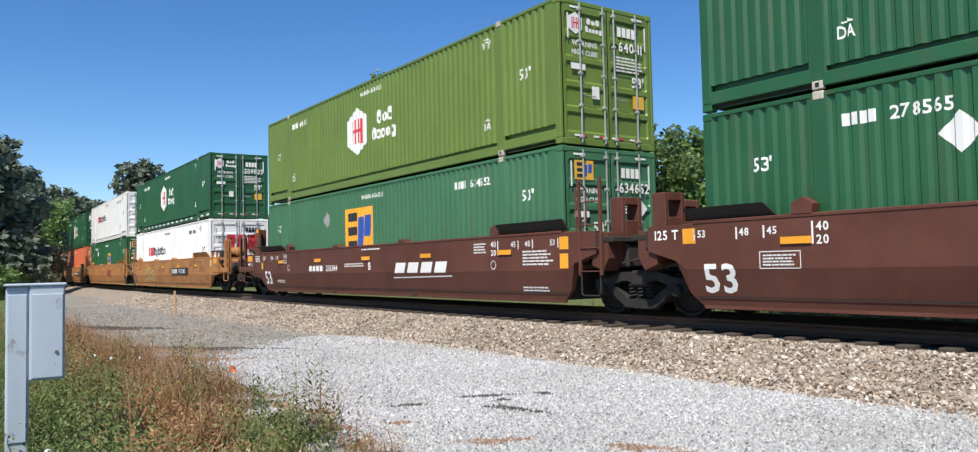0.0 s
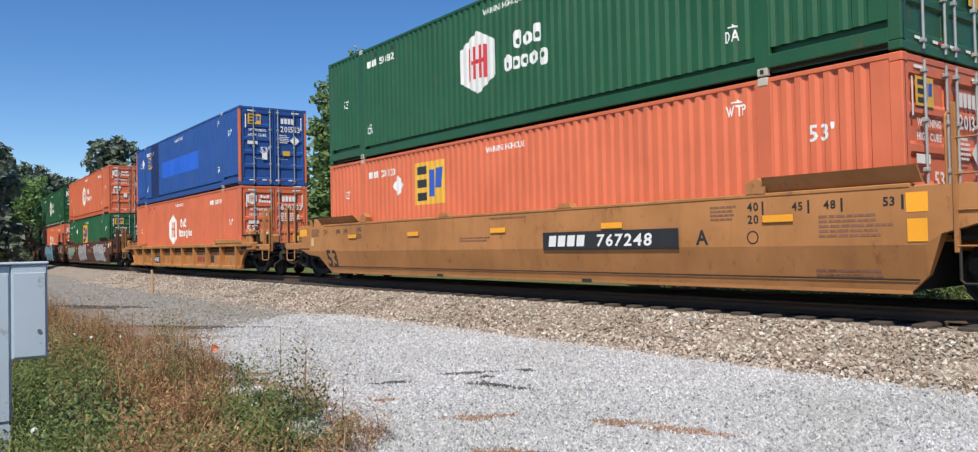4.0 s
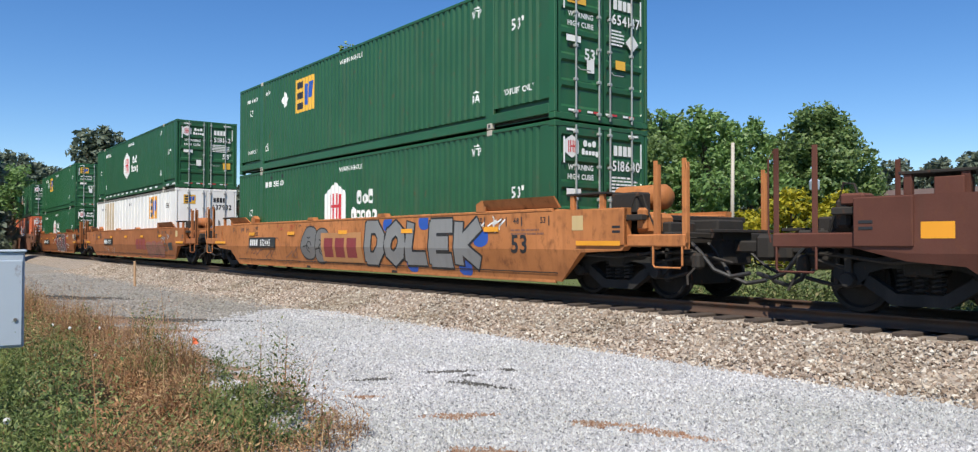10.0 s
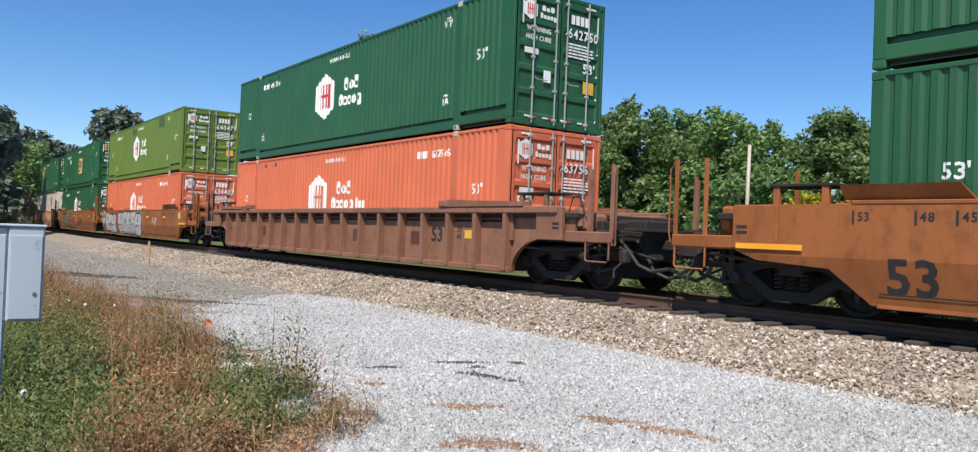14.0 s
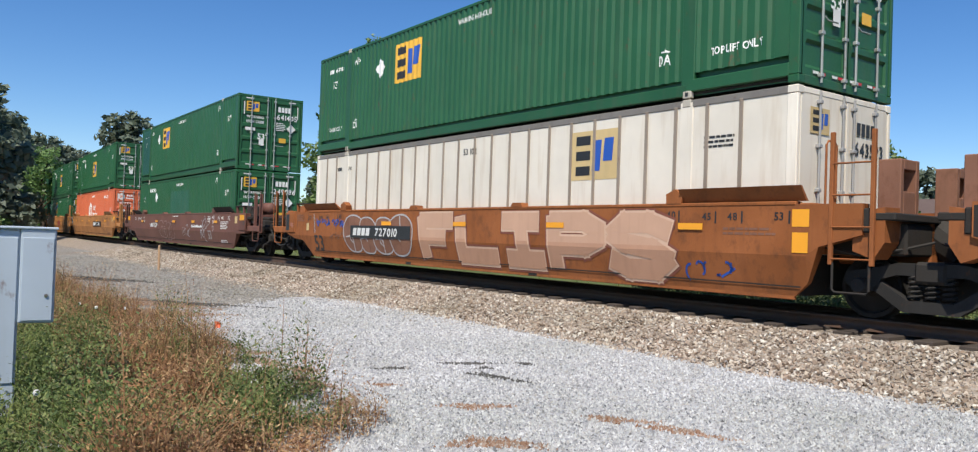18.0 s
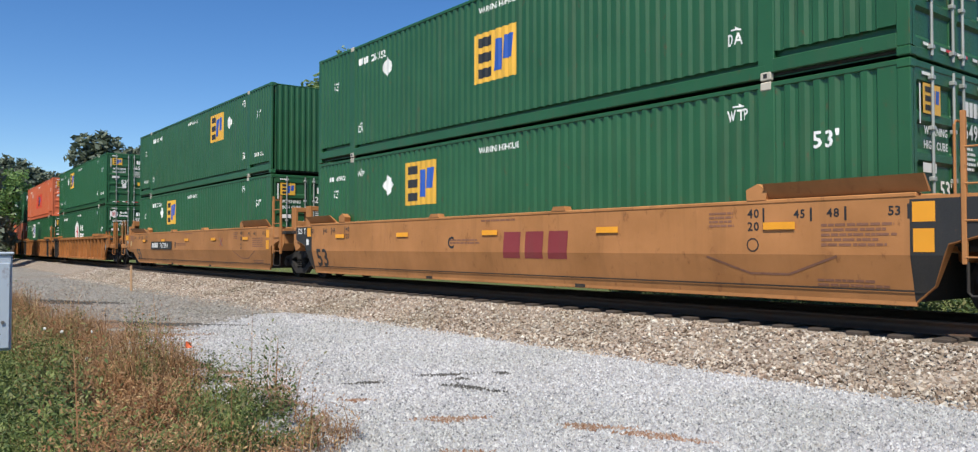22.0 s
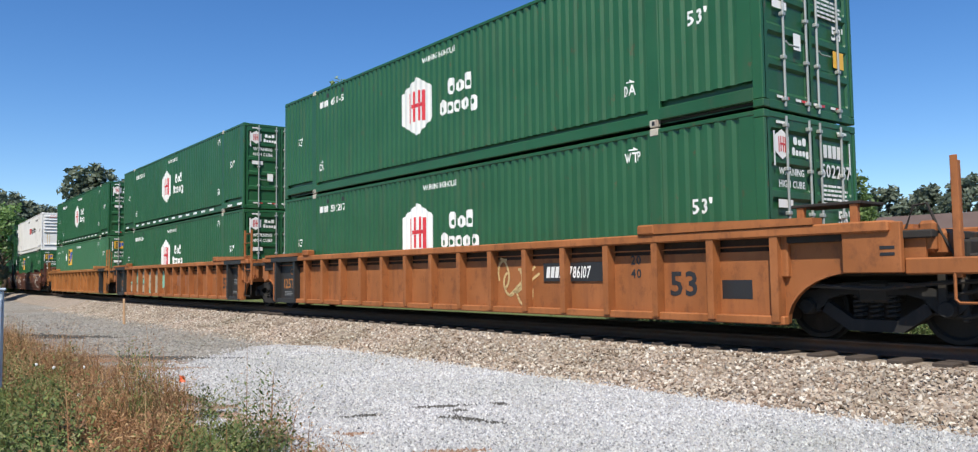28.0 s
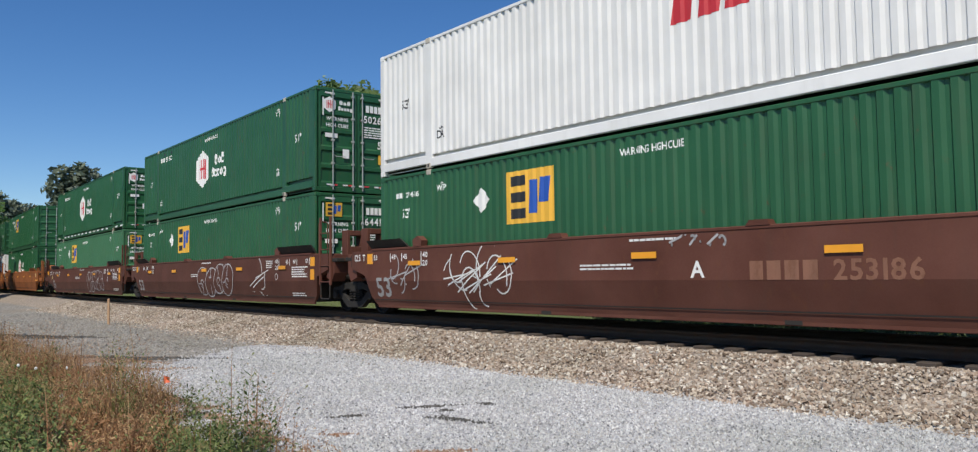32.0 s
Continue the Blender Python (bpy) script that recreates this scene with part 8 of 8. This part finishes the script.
def blades(name, n, hmin, hmax, mat, label, seed, pick, droop=0.4, wide=0.006):
    """Bent blades or stems as one mesh."""
    rg = random.Random(seed)
    vs, fs = [], []
    made = 0
    while made < n:
        p = pick(rg)
        if not p:
            continue
        x, y, dens = p
        made += 1
        h = (hmin + (hmax - hmin) * rg.random() ** 1.6) * clump(x, y)
        a = rg.random() * 6.283
        dx, dy = math.cos(a), math.sin(a)
        w = wide * (0.7 + 0.8 * rg.random())
        z = ground_z(x, y)
        px, py = -dy * w, dx * w
        b = droop * h * rg.random()
        k = len(vs)
        for q, f in ((0, 0), (0.5, 0.3), (0.85, 0.8), (1, 1.15)):
            cx, cy, cz = x + dx * b * f, y + dy * b * f, z + h * q * (1 - 0.12 * f)
            t = 1 - 0.8 * q
            vs += [(cx - px * t, cy - py * t, cz), (cx + px * t, cy + py * t, cz)]
        fs += [(k, k + 1, k + 3, k + 2), (k + 2, k + 3, k + 5, k + 4), (k + 4, k + 5, k + 7, k + 6)]
    g = Geo()
    g.v, g.f = vs, fs
    return tagged(new(name, raw_mesh(name, g, mat)), label, "weeds", "", "stuff")


def lushness(x, y):
    """Above zero where the verge is green, below where it has dried to rust."""
    g = 1.1 * ((weed_edge(x) - y) - 1.15) + 0.7 * noise.noise((x * 1.1, y * 1.6, 11)) + 0.5 * noise.noise((x * 3.1, y * 3.1, 4))
    for cx, cy, rx, ry, amp in ((-9.05, 2.45, 0.55, 0.22, 1.5), (-6.3, 2.6, 0.9, 0.5, 2.2), (-7.7, 2.95, 0.4, 0.2, 1.5), (-12.1, 2.2, 0.9, 0.2, 0.9), (-8.0, 2.4, 0.6, 0.26, -1.0), (-7.1, 1.88, 0.9, 0.26, -1.5), (-10.2, 2.3, 0.7, 0.22, -0.8), (-6.05, 2.95, 0.2, 0.12, -1.6)):
        g += amp * math.exp(-((x - cx) / rx) ** 2 - ((y - cy) / ry) ** 2)
    return max(-1.0, min(1.0, g))


def pick_weeds(lo, hi, near=None):
    def pick(rg):
        x = -3.8 - 26 * rg.random() ** 1.7
        y = -2.2 + 6.2 * rg.random()
        e = weed_edge(x)
        if y < -0.035 * x - 0.25 and rg.random() < 0.86:
            return None
        d = (e - y) / 3.2 + 0.35 * noise.noise((x * 0.9, y * 0.9, 3))
        if lo < 0 and x > -7.6 and rg.random() < 0.75:
            return None
        if x > -7.2 and lo > 0:
            d += 0.42
        if y > e or not lo <= d <= hi:
            return None
        if x > -8.1 and e - y < 0.75 and rg.random() < 0.70:
            return None
        g = lushness(x, y)
        if near is not None and (g > 0) != near and rg.random() < 0.55 + 0.45 * min(1.0, 2.2 * abs(g)):
            return None
        return x, y, 1
    return pick


def leafy(name, n, mat, label, seed, pick, h0, h1, size):
    """Small leaves up short stems, as one mesh."""
    rg = random.Random(seed)
    pts = []
    while len(pts) < n:
        p = pick(rg)
        if p:
            pts.append(p)
    V = []
    for x, y, _ in pts:
        h = (h0 + (h1 - h0) * rg.random() ** 1.5) * clump(x, y)
        lx, ly = rg.gauss(0, 0.12) * h, rg.gauss(0, 0.12) * h
        z = ground_z(x, y)
        for k in range(26):
            f = (k + rg.random()) / 26
            a = k * 2.4 + rg.random()
            r = (0.03 + 0.16 * h * (1 - f)) * (0.4 + 0.8 * rg.random())
            c = Vector((x + lx * f + r * math.cos(a), y + ly * f + r * math.sin(a), z + h * f + 0.01))
            d = Vector((math.cos(a), math.sin(a), rg.gauss(0.55, 0.6))).normalized() * size * (0.6 + 0.8 * rg.random())
            w = d.cross(Vector((rg.gauss(0, 0.3), rg.gauss(0, 0.3), 1))).normalized() * d.length * 0.25
            V.append((c - d * 0.2, c + d * 0.5 + w, c + d, c + d * 0.5 - w))
    g = Geo()
    g.v = [tuple(p) for q in V for p in q]
    g.f = [tuple(range(4 * k, 4 * k + 4)) for k in range(len(V))]
    return tagged(new(name, raw_mesh(name, g, mat)), label, "weeds", "", "stuff")


blades("green_grass", 15000, 0.10, 0.40, GRASS, "green and yellowing grass on the verge", 51, pick_weeds(0.0, 9, True), 0.7, 0.005)
blades("dry_grass", 18000, 0.10, 0.50, DRY, "dry reddish brown grass along the verge's edge", 52, pick_weeds(-0.1, 1.2, False), 0.9, 0.0036)
leafy("leafy_weeds", 6800, WEEDL, "leafy green weeds on the verge", 53, pick_weeds(0.0, 9, True), 0.14, 0.58, 0.027)
leafy("leafy_weeds", 1300, WEEDD, "dark stemmy weeds along the verge's edge", 54, pick_weeds(0.0, 1.6, True), 0.20, 0.66, 0.030)
leafy("dry_weeds", 3000, DRY, "dry brown seeding weeds along the verge", 55, pick_weeds(-0.05, 0.9, False), 0.15, 0.5, 0.024)
blades("tall_stalks", 600, 0.3, 0.72, DRY, "tall thin dry stalks standing out of the weeds", 59, pick_weeds(0.0, 1.6), 0.45, 0.004)
leafy("dry_weeds", 2600, DRY, "patches of rusty brown seeding weeds", 60, pick_weeds(0.4, 1.6, False), 0.15, 0.5, 0.022)
blades("dry_grass", 2600, 0.12, 0.50, DRY, "dry reddish grass in patches through the verge", 62, pick_weeds(0.4, 1.6, False), 0.8, 0.004)


def pick_tufts(rg):
    x, y, sp = rg.choice([(-12.4, 3.35, 0.14), (-12.0, 3.3, 0.1), (-8.9, 3.15, 0.14), (-7.6, 3.0, 0.12), (-6.5, 2.9, 0.2), (-6.6, 2.75, 0.25), (-5.7, 2.6, 0.16), (-7.9, 2.95, 0.2), (-9.3, 2.75, 0.2), (-6.9, 1.05, 0.2), (-6.5, 1.0, 0.2), (-16.5, 3.2, 0.2)])
    return x + rg.gauss(0, sp), y + rg.gauss(0, sp * 0.6), 1


leafy("leafy_weeds", 230, WEEDD, "tall dark weeds standing at the gravel's edge", 63, pick_tufts, 0.25, 0.60, 0.036)
rg = random.Random(77)
for k in range(26):
    p = None
    while not p:
        p = pick_weeds(0.1, 1.4)(rg)
    fl = root("wild_flower", "small white wildflower head among the weeds", "flower", "white flowers of the verge")
    hh = 0.22 + 0.3 * rg.random()
    part("stem", Geo().tube([(0, 0, 0), (0.02, 0.01, hh)], 0.003, 4), WEEDL, fl)
    part("flower_head", Geo().lathe([(0.001, -0.012), (0.018, -0.006), (0.022, 0.004), (0.001, 0.012)], 8, (0.02, 0.01, hh)), WHITEP, fl)
    fl.matrix_basis = pose(p[0], p[1], ground_z(p[0], p[1]), 0, 0, rg.random() * 360)


def pick_far(rg):
    s, o = 9 - 24 * rg.random(), 2.7 + 4.5 * rg.random() ** 2
    x, y, _ = on_track(s, o)
    return (x, y, 1) if x > -0.92 * y else None


def pick_lawn(rg):
    s, o = -8 - 60 * rg.random() ** 1.4, 3.4 + 14 * rg.random() ** 1.5
    x, y, _ = on_track(s, o)
    return (x, y, 1) if x < -0.90 * y else None


blades("far_grass", 6000, 0.03, 0.09, GRASS, "short mown lawn grass beyond the track", 61, pick_lawn, 0.6, 0.02)
blades("far_grass", 5000, 0.10, 0.34, GRASS, "rough grass beyond the track", 56, pick_far, 0.6, 0.012)
leafy("far_weeds", 900, WEEDL, "leafy weeds beyond the track", 57, pick_far, 0.3, 1.15, 0.075)
leafy("far_weeds", 1900, WEEDD, "dark leafy weeds beyond the track", 58, pick_far, 0.3, 1.2, 0.08)

# ---- sleepers ----
tie_mesh = Geo().box(-0.115, 0.115, -1.3, 1.3, -0.17, 0.0, 0.012).mesh("sleeper", TIMBER)
BED = bpy.data.objects["ballast"]
for k in range(95):
    x, y, a = on_track(5 - 0.53 * k)
    tie = new("sleeper", tie_mesh)
    tie.parent = BED
    tie.matrix_basis = pose(x, y, -0.165, 0, 0, a)


def motions():
    times = sorted([2.0 * i for i in range(17)] + [23.0, 23.4, 23.5, 23.6, 23.7, 23.8, 24.4])
    for ob, s, z, turned in MOVERS:
        rows = []
        for t in times:
            x, y, a = on_track(s + train_at(t))
            rows.append((t, pose(x, y, z, 0, 0, a + turned)))
        walk(ob, rows)


motions()
